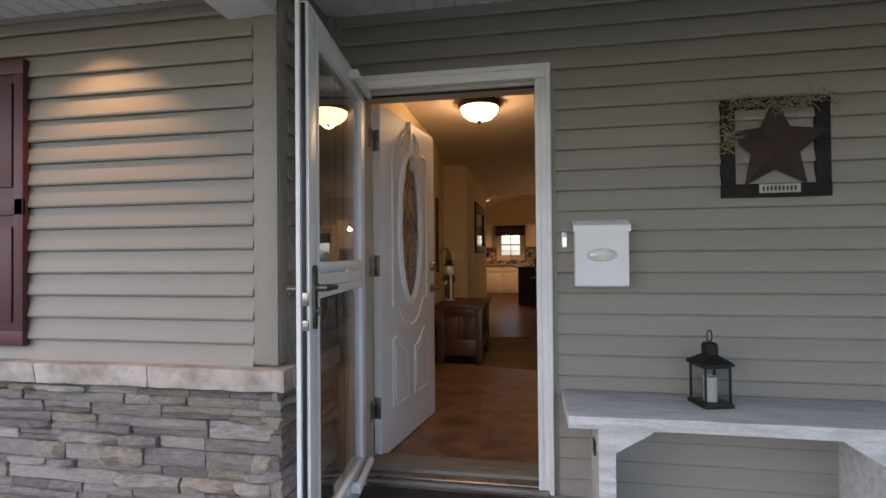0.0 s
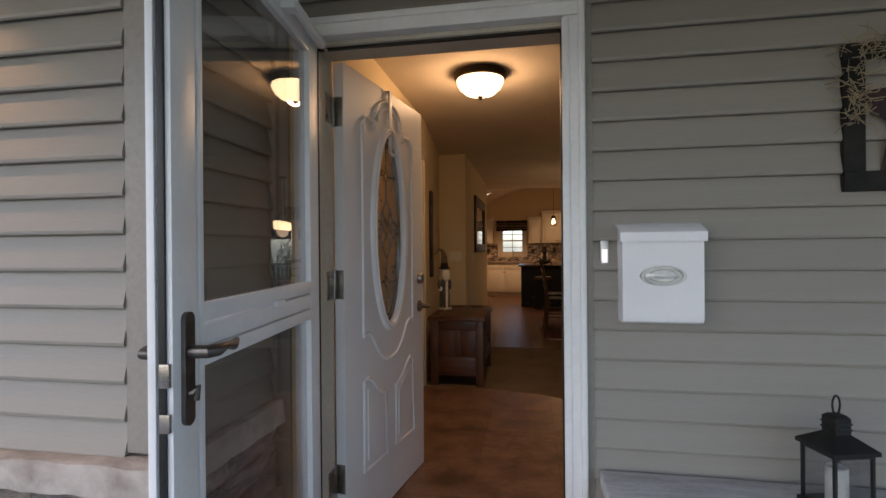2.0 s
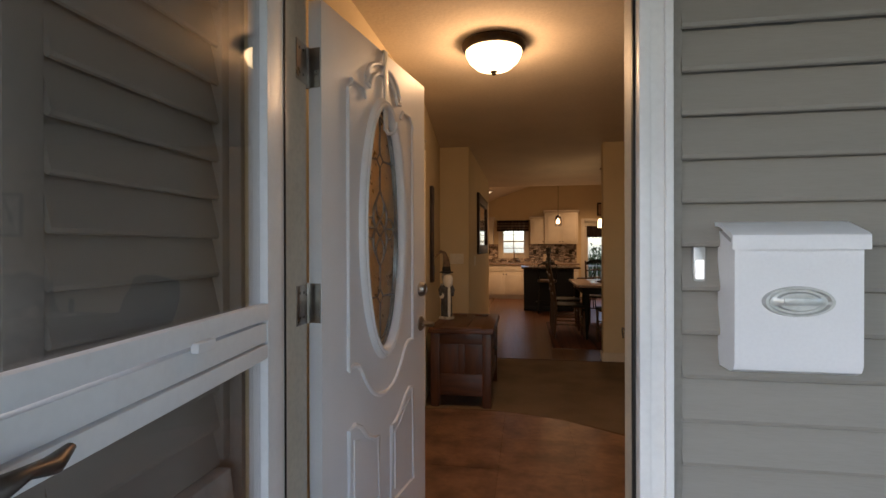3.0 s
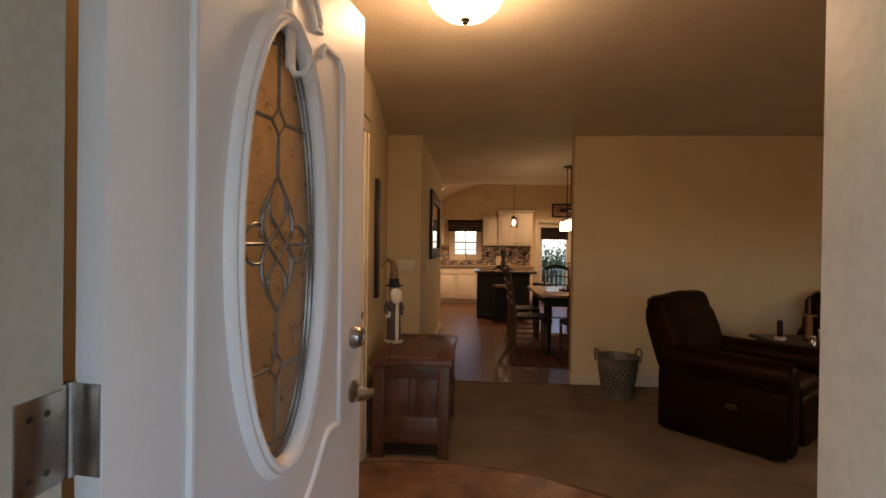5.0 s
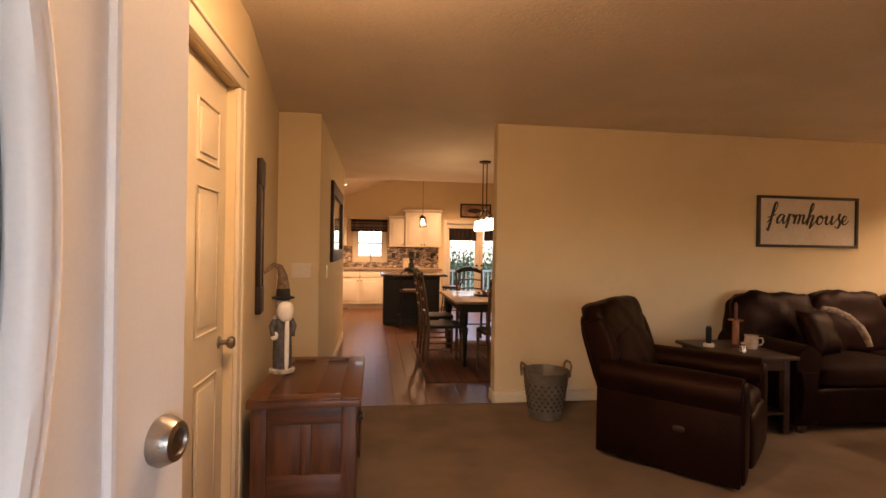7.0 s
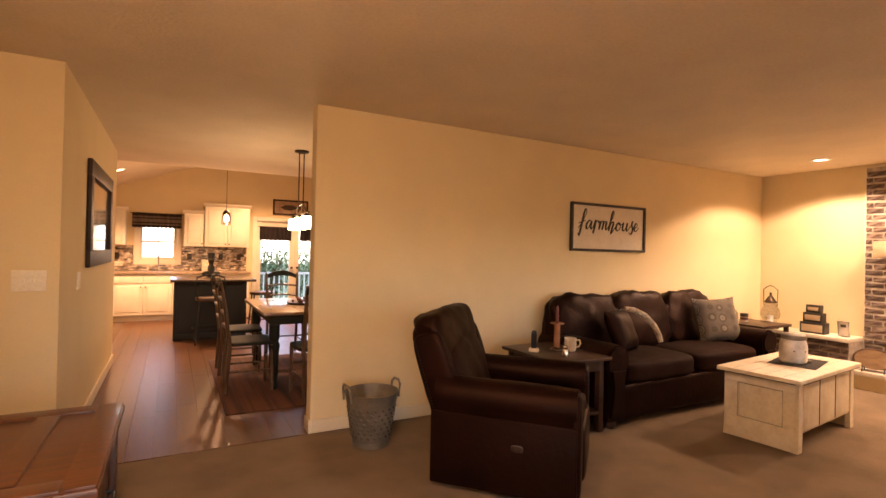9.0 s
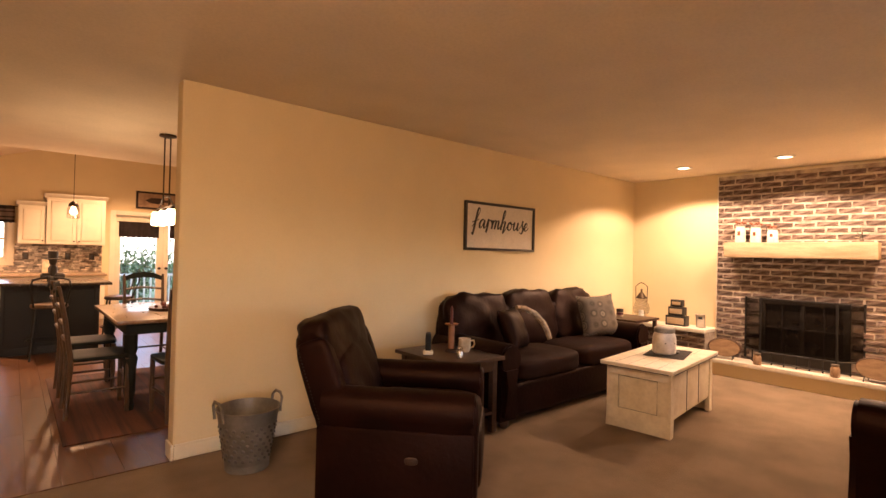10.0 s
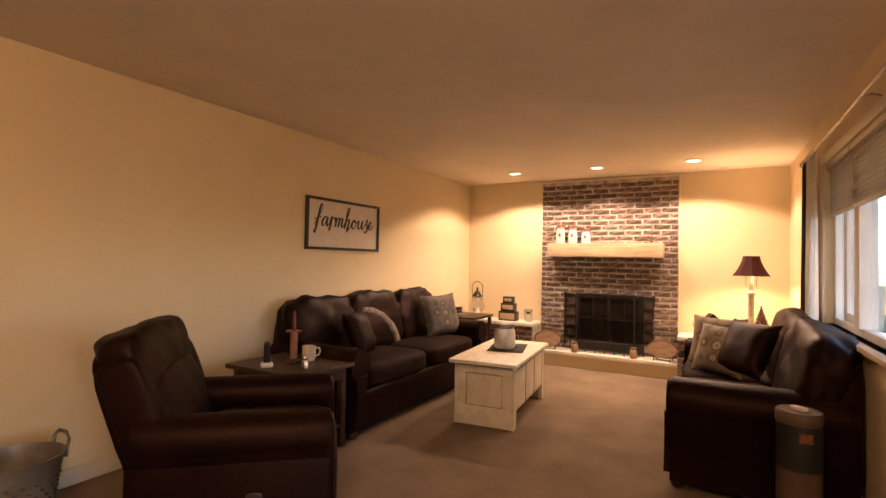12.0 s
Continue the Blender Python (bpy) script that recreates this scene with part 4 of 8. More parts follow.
# oak chest
CH = thing("blanket_chest", "oak panelled blanket chest by the entry wall", "chest", pose(-0.318, 5.77, 0.0))
CW, CL, CHH = 0.262, 0.458, 0.63
for sx in (-1, 1):
    for sy in (-1, 1):
        part("post", boxes(((sx * (CW - 0.055) - 0.035, sy * (CL - 0.055) - 0.035, 0.0), (sx * (CW - 0.055) + 0.035, sy * (CL - 0.055) + 0.035, CHH - 0.045)), bevel=0.006), M["oak_x"], CH)
for sy in (-1, 1):
    for z0, z1 in ((0.14, 0.26), (0.50, CHH - 0.045)):
        part("end_rail", boxes(((-CW + 0.07, sy * (CL - 0.05) - 0.018, z0 - (0.05 if z0 < 0.2 else 0)), (CW - 0.07, sy * (CL - 0.05) + 0.018, z1)), bevel=0.004), M["oak"], CH)
    part("end_stile", boxes(((-0.02, sy * (CL - 0.05) - 0.018, 0.26), (0.03, sy * (CL - 0.05) + 0.018, 0.50)), bevel=0.004), M["oak_x"], CH)
    for x0, x1 in ((-CW + 0.07, -0.02), (0.03, CW - 0.07)):
        part("end_panel", boxes(((x0, sy * (CL - 0.055) - 0.008, 0.255), (x1, sy * (CL - 0.055) + 0.008, 0.505)), bevel=0.002), M["oak_x"], CH)
for sx in (-1, 1):
    for z0, z1 in ((0.14, 0.25), (0.50, CHH - 0.045)):
        part("side_rail", boxes(((sx * (CW - 0.05) - 0.018, -CL + 0.09, z0), (sx * (CW - 0.05) + 0.018, CL - 0.09, z1)), bevel=0.004), M["oak"], CH)
    for k in range(3):
        part("side_panel", boxes(((sx * (CW - 0.055) - 0.008, -CL + 0.09 + k * 0.2455, 0.25), (sx * (CW - 0.055) + 0.008, -CL + 0.09 + (k + 1) * 0.243, 0.50)), bevel=0.003), M["oak_x"], CH)
ld = part("lid", boxes(((-CW, -CL, CHH - 0.045), (CW, CL, CHH - 0.012)), bevel=0.008), M["oak"], CH)
for lo, hi in (((-CW + 0.005, -CL + 0.005, CHH - 0.014), (-CW + 0.09, CL - 0.005, CHH)), ((CW - 0.10, -CL + 0.005, CHH - 0.014), (CW - 0.005, CL - 0.005, CHH)), ((-0.04, -CL + 0.10, CHH - 0.014), (0.04, CL - 0.10, CHH)),
               ((-CW + 0.09, -CL + 0.005, CHH - 0.014), (CW - 0.10, -CL + 0.09, CHH)), ((-CW + 0.09, CL - 0.09, CHH - 0.014), (CW - 0.10, CL - 0.005, CHH))):
    part("lid_frame", boxes((lo, hi), bevel=0.004), M["oak"], ld)
part("pull", tube([(CW - 0.03, -0.04, 0.40), (CW + 0.0, -0.04, 0.39), (CW + 0.0, 0.04, 0.39), (CW - 0.03, 0.04, 0.40)], 0.006, 8), M["black_metal"], CH, "black iron pull")

# doll on the chest: one plain figure
bm = lathe([(0, 0), (0.068, 0), (0.070, 0.018), (0.060, 0.022), (0.050, 0.024), (0.052, 0.10), (0.047, 0.22), (0.040, 0.30), (0.032, 0.325), (0.036, 0.345), (0.042, 0.375), (0.036, 0.405), (0.045, 0.41), (0.062, 0.413), (0.062, 0.421), (0.040, 0.425), (0.036, 0.465), (0.026, 0.50)], 20)
tube([(0, 0, 0.48), (-0.004, 0, 0.54), (-0.02, -0.006, 0.59), (-0.05, -0.02, 0.605), (-0.085, -0.035, 0.575), (-0.105, -0.04, 0.555)], [0.034, 0.026, 0.018, 0.012, 0.010, 0.008], 10, bm)
for s in (-1, 1):
    tube([(s * 0.035, -0.01, 0.31), (s * 0.058, -0.03, 0.26), (s * 0.05, -0.055, 0.21)], [0.018, 0.017, 0.014], 8, bm)
M["doll"] = mat("checked doll cloth", (0.9, 0.9, 0.9), 0.9, tint=(0.35, 0.35, 0.36), scale=34, bump=0.3, bscale=80)
bands(M["doll"], 2, ((0.0, (0.62, 0.58, 0.5, 1)), (0.023, (0.11, 0.11, 0.12, 1)), (0.30, (0.55, 0.52, 0.46, 1)), (0.405, (0.015, 0.015, 0.016, 1)), (0.465, (0.22, 0.15, 0.10, 1))), 1.0)
plain = len(bm.faces)
puff((-0.028, -0.072, 0.285), (0.056, -0.004, 0.40), 2.4, 8, bm, wrinkle=0.006)
puff((0.008, -0.064, 0.02), (0.034, -0.03, 0.30), 5, 5, bm)
puff((-0.066, -0.062, 0.185), (-0.024, -0.03, 0.235), 2.4, 5, bm)
doll = solo("doll", bm, M["doll"], "grey doll with white beard and stocking hat on the chest", "doll", pose(-0.512, 5.84, CHH, 0, 0, 12))
doll.data.materials.append(M["wax"])
for f in doll.data.polygons:
    f.material_index = 1 if f.index >= plain else 0
# framed strip on the side wall, hall mirror
M["dark_frame"] = mat("dark stained frame", (0.030, 0.015, 0.010), 0.5, var=0.25, scale=12, bump=0.15, bscale=60, spec=0.25)
M["print"] = mat("brown mottled print", (0.40, 0.27, 0.16), 0.7, tint=(0.22, 0.13, 0.08), scale=7, bump=0.05)
ang = math.degrees(math.atan2(-0.18, 1.70))
PF = thing("wall_hanging", "tall narrow dark wooden framed wall hanging", "wall decor", pose(-0.664, 5.88, 0.975, 0, 0, -ang))
part("backing", boxes(((0.001, -0.075, 0.0), (0.018, 0.075, 0.83)), bevel=0.002), M["print"], PF, "brown mottled centre panel")
for nm, lo, hi in (("end_block", (0.0, -0.082, -0.02), (0.03, 0.082, 0.13)), ("end_block", (0.0, -0.082, 0.70), (0.03, 0.082, 0.85)), ("side_strip", (0.0, -0.082, 0.13), (0.026, -0.06, 0.70)), ("side_strip", (0.0, 0.06, 0.13), (0.026, 0.082, 0.70))):
    part(nm, boxes((lo, hi), bevel=0.004), M["dark_frame"], PF)
M["mirror"] = mat("mirror glass", (0.92, 0.92, 0.92), 0.1, metal=1.0, var=0.0, bump=0, fine=0.0)
M["mirror"].node_tree.nodes["Principled BSDF"].inputs["Roughness"].default_value = 0.03
HM = thing("wall_mirror", "dark wooden framed wall mirror in the hall", "mirror", pose(-0.46, 8.85, 1.60))
part("glass", boxes(((0.004, -0.62, -0.29), (0.010, 0.62, 0.29))), M["mirror"], HM)
for nm, lo, hi in (("frame_top", (0.002, -0.75, 0.29), (0.035, 0.75, 0.42)), ("frame_bottom", (0.002, -0.75, -0.42), (0.035, 0.75, -0.29)), ("frame_side", (0.002, -0.75, -0.29), (0.035, -0.62, 0.29)), ("frame_side", (0.002, 0.62, -0.29), (0.035, 0.75, 0.29))):
    part(nm, boxes((lo, hi), bevel=0.008), M["dark_frame"], HM)
M["plate"] = mat("cream plastic plate", (0.76, 0.70, 0.58), 0.4, var=0.03, bump=0.02)
for m_, n in ((pose(-0.60, WY, 1.14), 2), (pose(-0.46, 7.8, 1.10, 0, 0, 90), 1)):
    sw = thing("light_switch", "cream light switch plate on the wall", "switch", m_)
    part("plate", boxes(((-0.03 - 0.025 * n, -0.009, -0.06), (0.03 + 0.025 * n, 0.001, 0.06)), bevel=0.003), M["plate"], sw)
    for k in range(n):
        part("toggle", boxes(((-0.005 + (k - (n - 1) / 2) * 0.046, -0.016, -0.008), (0.005 + (k - (n - 1) / 2) * 0.046, -0.006, 0.012)), bevel=0.002), M["plate"], sw)

# ---- living room ----
# sign
SG = thing("wall_sign", "white wooden sign lettered farmhouse in a black frame", "sign", pose(4.08, WY, 1.646))
M["sign_white"] = mat("white sign board", (0.66, 0.60, 0.52), 0.7, var=0.04, scale=8, bump=0.08)
part("board", boxes(((-0.515, -0.012, -0.225), (0.515, -0.002, 0.225))), M["sign_white"], SG)
for nm, lo, hi in (("frame_bar", (-0.535, -0.032, 0.217), (0.535, -0.001, 0.242)), ("frame_bar", (-0.535, -0.032, -0.242), (0.535, -0.001, -0.217)), ("frame_bar", (-0.535, -0.032, -0.217), (-0.51, -0.001, 0.217)), ("frame_bar", (0.51, -0.032, -0.217), (0.535, -0.001, 0.217))):
    part(nm, boxes((lo, hi), bevel=0.003), M["black_paint"], SG)
# brush script: strokes of each letter on a unit x-height, joined along the line
SCRIPT = {
    "f": (0.95, [[(-0.1, 0.1), (0.35, 0.75), (0.85, 1.75), (0.86, 2.25), (0.62, 2.15), (0.42, 1.2), (0.22, -0.1), (0.05, -0.85), (-0.12, -0.55)], [(-0.15, 0.62), (0.3, 0.78), (0.85, 0.98)]]),
    "a": (1.15, [[(0.85, 0.92), (0.5, 1.0), (0.12, 0.55), (0.18, 0.05), (0.5, 0.2), (0.85, 0.95), (0.8, 0.3), (0.95, 0.02), (1.2, 0.35)]]),
    "r": (0.85, [[(0.05, 0.35), (0.3, 1.1), (0.3, 0.5), (0.1, -0.5)], [(0.25, 0.35), (0.5, 0.95), (0.8, 0.98), (0.85, 0.75)]]),
    "m": (1.55, [[(0.05, 0.55), (0.25, 1.0), (0.22, 0.45), (0.12, 0.0)], [(0.15, 0.3), (0.5, 0.95), (0.75, 0.95), (0.72, 0.4), (0.6, 0.0)], [(0.65, 0.3), (1.0, 0.95), (1.25, 0.92), (1.18, 0.35), (1.3, 0.02), (1.6, 0.35)]]),
    "h": (1.25, [[(0.0, 0.3), (0.5, 1.2), (0.78, 1.95), (0.68, 2.3), (0.48, 1.9), (0.3, 0.7), (0.15, -0.1)], [(0.22, 0.3), (0.6, 0.95), (0.85, 0.88), (0.72, 0.3), (0.6, -0.45), (0.8, -0.2), (1.25, 0.4)]]),
    "o": (1.05, [[(0.6, 0.98), (0.2, 0.75), (0.12, 0.2), (0.45, 0.0), (0.8, 0.4), (0.72, 0.9), (0.5, 0.85), (0.8, 0.7), (1.1, 0.8)]]),
    "u": (1.2, [[(0.05, 0.8), (0.22, 0.95), (0.15, 0.25), (0.4, 0.02), (0.75, 0.5), (0.9, 1.0), (0.82, 0.3), (0.95, 0.02), (1.2, 0.3)]]),
    "s": (0.8, [[(0.0, 0.25), (0.45, 0.85), (0.6, 1.25), (0.5, 0.75), (0.72, 0.2), (0.5, -0.35), (0.2, -0.3), (0.15, -0.1)]]),
    "e": (0.9, [[(0.05, 0.3), (0.55, 0.55), (0.65, 0.9), (0.4, 0.98), (0.15, 0.55), (0.3, 0.08), (0.65, 0.12), (0.95, 0.5)]]),
}
bm = bmesh.new()
XH = 0.088
lx = -0.42
for ch_ in "farmhouse":
    adv, strokes = SCRIPT[ch_]
    for st in strokes:
        line = bend([(lx + (u + 0.12 * v) * XH, v * XH * (1.0 if v > 0 else 0.9)) for u, v in st], 7)
        n = len(line)
        heavy = [0.0055 + 0.008 * max(0.0, (line[max(i - 1, 0)][1] - line[min(i + 1, n - 1)][1]) / (1e-6 + math.hypot(line[min(i + 1, n - 1)][0] - line[max(i - 1, 0)][0], line[min(i + 1, n - 1)][1] - line[max(i - 1, 0)][1]))) for i in range(n)]
        tube([(a, 0, b) for a, b in line], heavy, 8, bm)
    lx += adv * XH
part("lettering", bm, M["ink"], SG, "black brush script lettering", m=pose(0.0, -0.0125, -0.02) @ Matrix.Diagonal((1, 0.25, 1, 1)))

# galvanised olive bucket
M["galv"] = mat("dull galvanised metal", (0.26, 0.235, 0.20), 0.5, metal=0.55, tint=(0.17, 0.15, 0.125), scale=9, bump=0.2, bscale=50)
BK = thing("olive_bucket", "galvanised perforated metal olive bucket with handles", "bucket", pose(1.378, 6.78, 0.004, 0, 0, 25) @ Matrix.Diagonal((1, 1, 1.06, 1)))
part("shell", lathe([(0.125, 0.0), (0.128, 0.03), (0.132, 0.035), (0.176, 0.30), (0.186, 0.345), (0.19, 0.35), (0.184, 0.352), (0.172, 0.30), (0.126, 0.03), (0.12, 0.012), (0.0, 0.01)], 36), M["galv"], BK)
part("base_band", lathe([(0.131, 0.0), (0.133, 0.04), (0.126, 0.04), (0.124, 0.0)], 36), M["galv"], BK)
# shell is unpierced; the slots' shade is the dark colour of small pads
M["hole"] = mat("slot shade", (0.085, 0.075, 0.063), 0.8, var=0.1)
bm = bmesh.new()
for r in range(7):
    z = 0.075 + r * 0.030
    rad = 0.1325 + (z - 0.035) / 0.265 * 0.044
    for k in range(20):
        a = 2 * math.pi * (k + 0.5 * (r % 2)) / 20
        bm_box(bm, (-0.010, -0.004, -0.0075), (0.010, 0.0015, 0.0075), 0.003, 1, m=pose(rad * math.sin(a), -rad * math.cos(a), z, 0, 0, math.degrees(a)) @ pose(0, 0, 0, -9, 22, 0))
tagged(part("slot", bm, M["hole"], BK, "dark pads painted as the shade of punched slots"), kind="stuff")
for s in (-1, 1):
    part("handle", tube([(s * 0.182, -0.06, 0.30), (s * 0.192, -0.06, 0.38), (s * 0.196, -0.03, 0.405), (s * 0.197, 0.03, 0.405), (s * 0.192, 0.06, 0.38), (s * 0.182, 0.06, 0.30)], 0.009, 8), M["galv"], BK, m=pose(0, 0, 0, 0, 0, -20))


def rolled_arm(parent, y0, y1, x0, x1, top, mt, name="arm"):
    """A padded arm along x with a rolled top; y0..y1 is its thickness."""
    w = y1 - y0
    prof = []
    cz, r = top - w * 0.52, w * 0.52
    prof += [(y0 + w * 0.06, 0.06), (y0 + w * 0.06, cz - r * 0.55)]
    for i in range(13):
        a = math.radians(205 - i * (230 / 12))
        prof.append(((y0 + y1) / 2 + r * 1.02 * math.cos(a), cz + r * math.sin(a)))
    prof += [(y1 - w * 0.06, cz - r * 0.55), (y1 - w * 0.06, 0.06)]
    bm = bmesh.new()
    rings = []
    n = 10
    for k in range(n + 1):
        t = k / n
        x = x0 + (x1 - x0) * t
        sh = 1 - 0.10 * (abs(2 * t - 1) ** 8)
        rings.append([bm.verts.new((x, (y0 + y1) / 2 + (a - (y0 + y1) / 2) * sh + 0.004 * noise.noise(Vector((x * 5, a * 5, b * 5))), 0.06 + (b - 0.06) * (0.985 + 0.015 * sh) + 0.006 * noise.noise(Vector((x * 4, a * 6, b * 4))))) for a, b in prof])
    m = len(prof)
    for a, b in zip(rings, rings[1:]):
        for i in range(m):
            bm.faces.new((a[i], a[(i + 1) % m], b[(i + 1) % m], b[i]))
    bm.faces.new(list(reversed(rings[0])))
    bm.faces.new(rings[-1])
    return part(name, bm, mt, parent, smooth=60)


# recliner
RC = thing("recliner", "dark brown leather recliner with padded arms", "armchair", pose(2.05, 6.07, 0.0, 0, 0, -48))
part("base", puff((-0.34, -0.34, 0.03), (0.38, 0.34, 0.30), 10, 6), M["leather"], RC)
for s in (-1, 1):
    am = rolled_arm(RC, s * 0.46 - (0.2 if s > 0 else 0), s * 0.46 + (0 if s > 0 else 0.2), -0.36, 0.45, 0.63, M["leather"])
    part("side_panel", boxes(((-0.375, s * 0.442 - 0.014, 0.025), (0.455, s * 0.442 + 0.014, 0.44)), bevel=0.013), M["leather"], RC)
    part("arm_front", puff((0.42, s * 0.36 - 0.085, 0.03), (0.475, s * 0.36 + 0.085, 0.60), 5, 6), M["leather"], am)
part("seat", puff((-0.20, -0.265, 0.28), (0.47, 0.265, 0.50), 4.5, 12, wrinkle=0.012, seed=2), M["leather"], RC)
part("footrest", puff((0.40, -0.265, 0.06), (0.49, 0.265, 0.40), 6, 8, wrinkle=0.006), M["leather"], RC)
tilt = pose(-0.25, 0, 0.34, 0, -19, 0)
bk = part("backrest", puff((-0.13, -0.385, -0.08), (0.03, 0.385, 0.63), 7, 12, wrinkle=0.006, seed=3, m=tilt), M["leather"], RC)
part("back_cushion", puff((-0.03, -0.315, 0.06), (0.115, 0.315, 0.47), 4.2, 14, wrinkle=0.020, seed=5, m=tilt), M["leather"], bk)
part("head_cushion", puff((-0.125, -0.37, 0.36), (0.10, 0.37, 0.685), 4.4, 16, wrinkle=0.020, seed=8, m=tilt), M["leather"], bk)
for s in (-1, 1):
    part("back_wing", puff((-0.12, s * 0.35 - 0.055, -0.08), (0.085, s * 0.35 + 0.055, 0.56), 5, 10, wrinkle=0.008, seed=9, m=tilt), M["leather"], bk)
    bm = bmesh.new()
    for i in range(26):
        c = tilt @ Vector((-0.085, s * 0.402, 0.06 + i * 0.019))
        bm_cyl(bm, c, c + Vector((0, s * 0.006, 0)), 0.0055, 0.003, 6)
    part("nailheads", bm, M["black_metal"], bk, "row of dark nailheads")
lv = part("release_handle", puff((0.10, -0.462, 0.27), (0.17, -0.448, 0.31), 3, 4), M["dark_wood"], RC, "recline release pull")
for x in (-0.30, 0.36):
    for s in (-1, 1):
        part("foot", bm_cyl(bmesh.new(), (x, s * 0.36, 0.0), (x, s * 0.36, 0.06), 0.02, 0.026, 10), M["dark_wood"], RC)


def couch(name, label, m, length, seats, backs, seed):
    o = thing(name, label, "sofa", m)
    L = length / 2
    part("base", boxes(((-L + 0.12, 0.10, 0.09), (L - 0.12, 0.86, 0.34)), bevel=0.02), M["leather"], o)
    part("front_rail", puff((-L + 0.16, 0.045, 0.055), (L - 0.16, 0.14, 0.33), 9, 8), M["leather"], o)
    for s in (-1, 1):
        arm = thing_arm(o, s, L)
    w = (length - 0.44) / seats
    for i in range(seats):
        x0 = -L + 0.22 + i * w
        part("seat_cushion", puff((x0 + 0.004, 0.02, 0.31), (x0 + w - 0.004, 0.62, 0.51), 5, 14, wrinkle=0.012, seed=seed + i), M["leather_seat"], o)
    part("back_frame", puff((-L + 0.05, 0.66, 0.10), (L - 0.05, 0.90, 0.87), 9, 10, wrinkle=0.006), M["leather"], o)
    w = (length - 0.12) / backs
    tl = pose(0, 0.60, 0.47, -13, 0, 0)
    for i in range(backs):
        x0 = -L + 0.06 + i * w
        up = 0.03 * (1 - abs(2 * (i + 0.5) / backs - 1))
        part("back_cushion", puff((x0 - 0.02, -0.05, -0.02), (x0 + w + 0.02, 0.21, 0.535 + up), 4.2, 14, wrinkle=0.034, seed=seed + 10 + i, m=tl), M["leather"], o)
    for x in (-L + 0.10, L - 0.10):
        for y in (0.07, 0.84):
            part("foot", lathe([(0.03, 0.0), (0.042, 0.02), (0.045, 0.05), (0.03, 0.08), (0.035, 0.10), (0, 0.10)], 16, (x, y, 0)), M["dark_wood"], o, "turned bun foot")
    return o


def thing_arm(o, s, L):
    # arm runs along y: build along x and turn
    hold = rolled_arm(o, -0.12, 0.12, 0.03, 0.86, 0.66, M["leather"])
    hold.matrix_local = pose(s * (L - 0.12), 0, 0, 0, 0, 90)
    sc = part("scroll", lathe([(0, -0.012), (0.06, -0.012), (0.085, -0.006), (0.105, 0.0), (0.11, 0.02), (0, 0.02)], 24), M["leather"], hold, m=pose(0.03, 0, 0.535, 0, -90, 0))
    part("front_panel", prism([(-0.085, 0.10), (0.085, 0.10), (0.06, 0.22), (0.05, 0.34), (0.075, 0.46), (-0.075, 0.46), (-0.05, 0.34), (-0.06, 0.22)], 0.0, 0.05, "x"), M["leather"], hold, m=pose(-0.002, 0, 0))
    bm = bmesh.new()
    for i in range(30):
        a = math.radians(-60 + i * 300 / 29)
        lathe([(0.0055, 0), (0.004, 0.003), (0, 0.004)], 6, (0.098 * math.cos(a), 0.098 * math.sin(a), 0.0), bm=bm)
    part("nailheads", bm, M["bronze"], hold, "bronze nailhead trim", m=pose(0.022, 0, 0.535, 0, -90, 0) @ pose(0, 0, 0.0, 0, 0, 180))
    return hold


SOFA = couch("sofa", "dark brown leather sofa with rolled arms and nailheads", pose(4.28, 6.20, 0.0), 2.38, 2, 3, 20)
LOVE = couch("loveseat", "dark brown leather loveseat below the window", pose(4.57, 4.20, 0.0, 0, 0, 180) @ Matrix.Diagonal((1, 1.06, 0.98, 1)), 2.10, 2, 2, 40)

M["pillow"] = mat("grey medallion weave", (0.17, 0.14, 0.11), 0.95, tint=(0.12, 0.10, 0.08), scale=11, bump=0.5, bscale=120, fine=0.3)
M["pillow2"] = mat("tan medallion weave", (0.36, 0.30, 0.21), 0.95, tint=(0.27, 0.21, 0.14), scale=10, bump=0.5, bscale=120, fine=0.3)


def medallion(m):
    """Rings of a lighter colour over the weave."""
    n, l = m.node_tree.nodes, m.node_tree.links
    vor = n.new("ShaderNodeTexVoronoi")
    vor.inputs["Scale"].default_value, vor.inputs["Randomness"].default_value = 8.5, 0.15
    co = n.new("ShaderNodeTexCoord")
    l.new(co.outputs["Object"], vor.inputs["Vector"])
    rp = n.new("ShaderNodeValToRGB")
    e = rp.color_ramp.elements
    e[0].position, e[0].color = 0.0, (1.7, 1.7, 1.7, 1)
    e[1].position, e[1].color = 0.55, (0.8, 0.8, 0.8, 1)
    for p, v in ((0.10, 0.3), (0.17, 1.8), (0.26, 0.28), (0.36, 1.6), (0.42, 0.35)):
        k = e.new(p)
        k.color = (v, v, v, 1)
    l.new(vor.outputs["Distance"], rp.inputs[0])
    b = n["Principled BSDF"]
    src = b.inputs["Base Color"].links[0].from_socket
    mx = n.new("ShaderNodeMix")
    mx.data_type, mx.blend_type = "RGBA", "MULTIPLY"
    mx.inputs[0].default_value = 0.9
    l.new(src, mx.inputs[6])
    l.new(rp.outputs[0], mx.inputs[7])
    l.new(mx.outputs[2], b.inputs["Base Color"])


medallion(M["pillow"])
medallion(M["pillow2"])


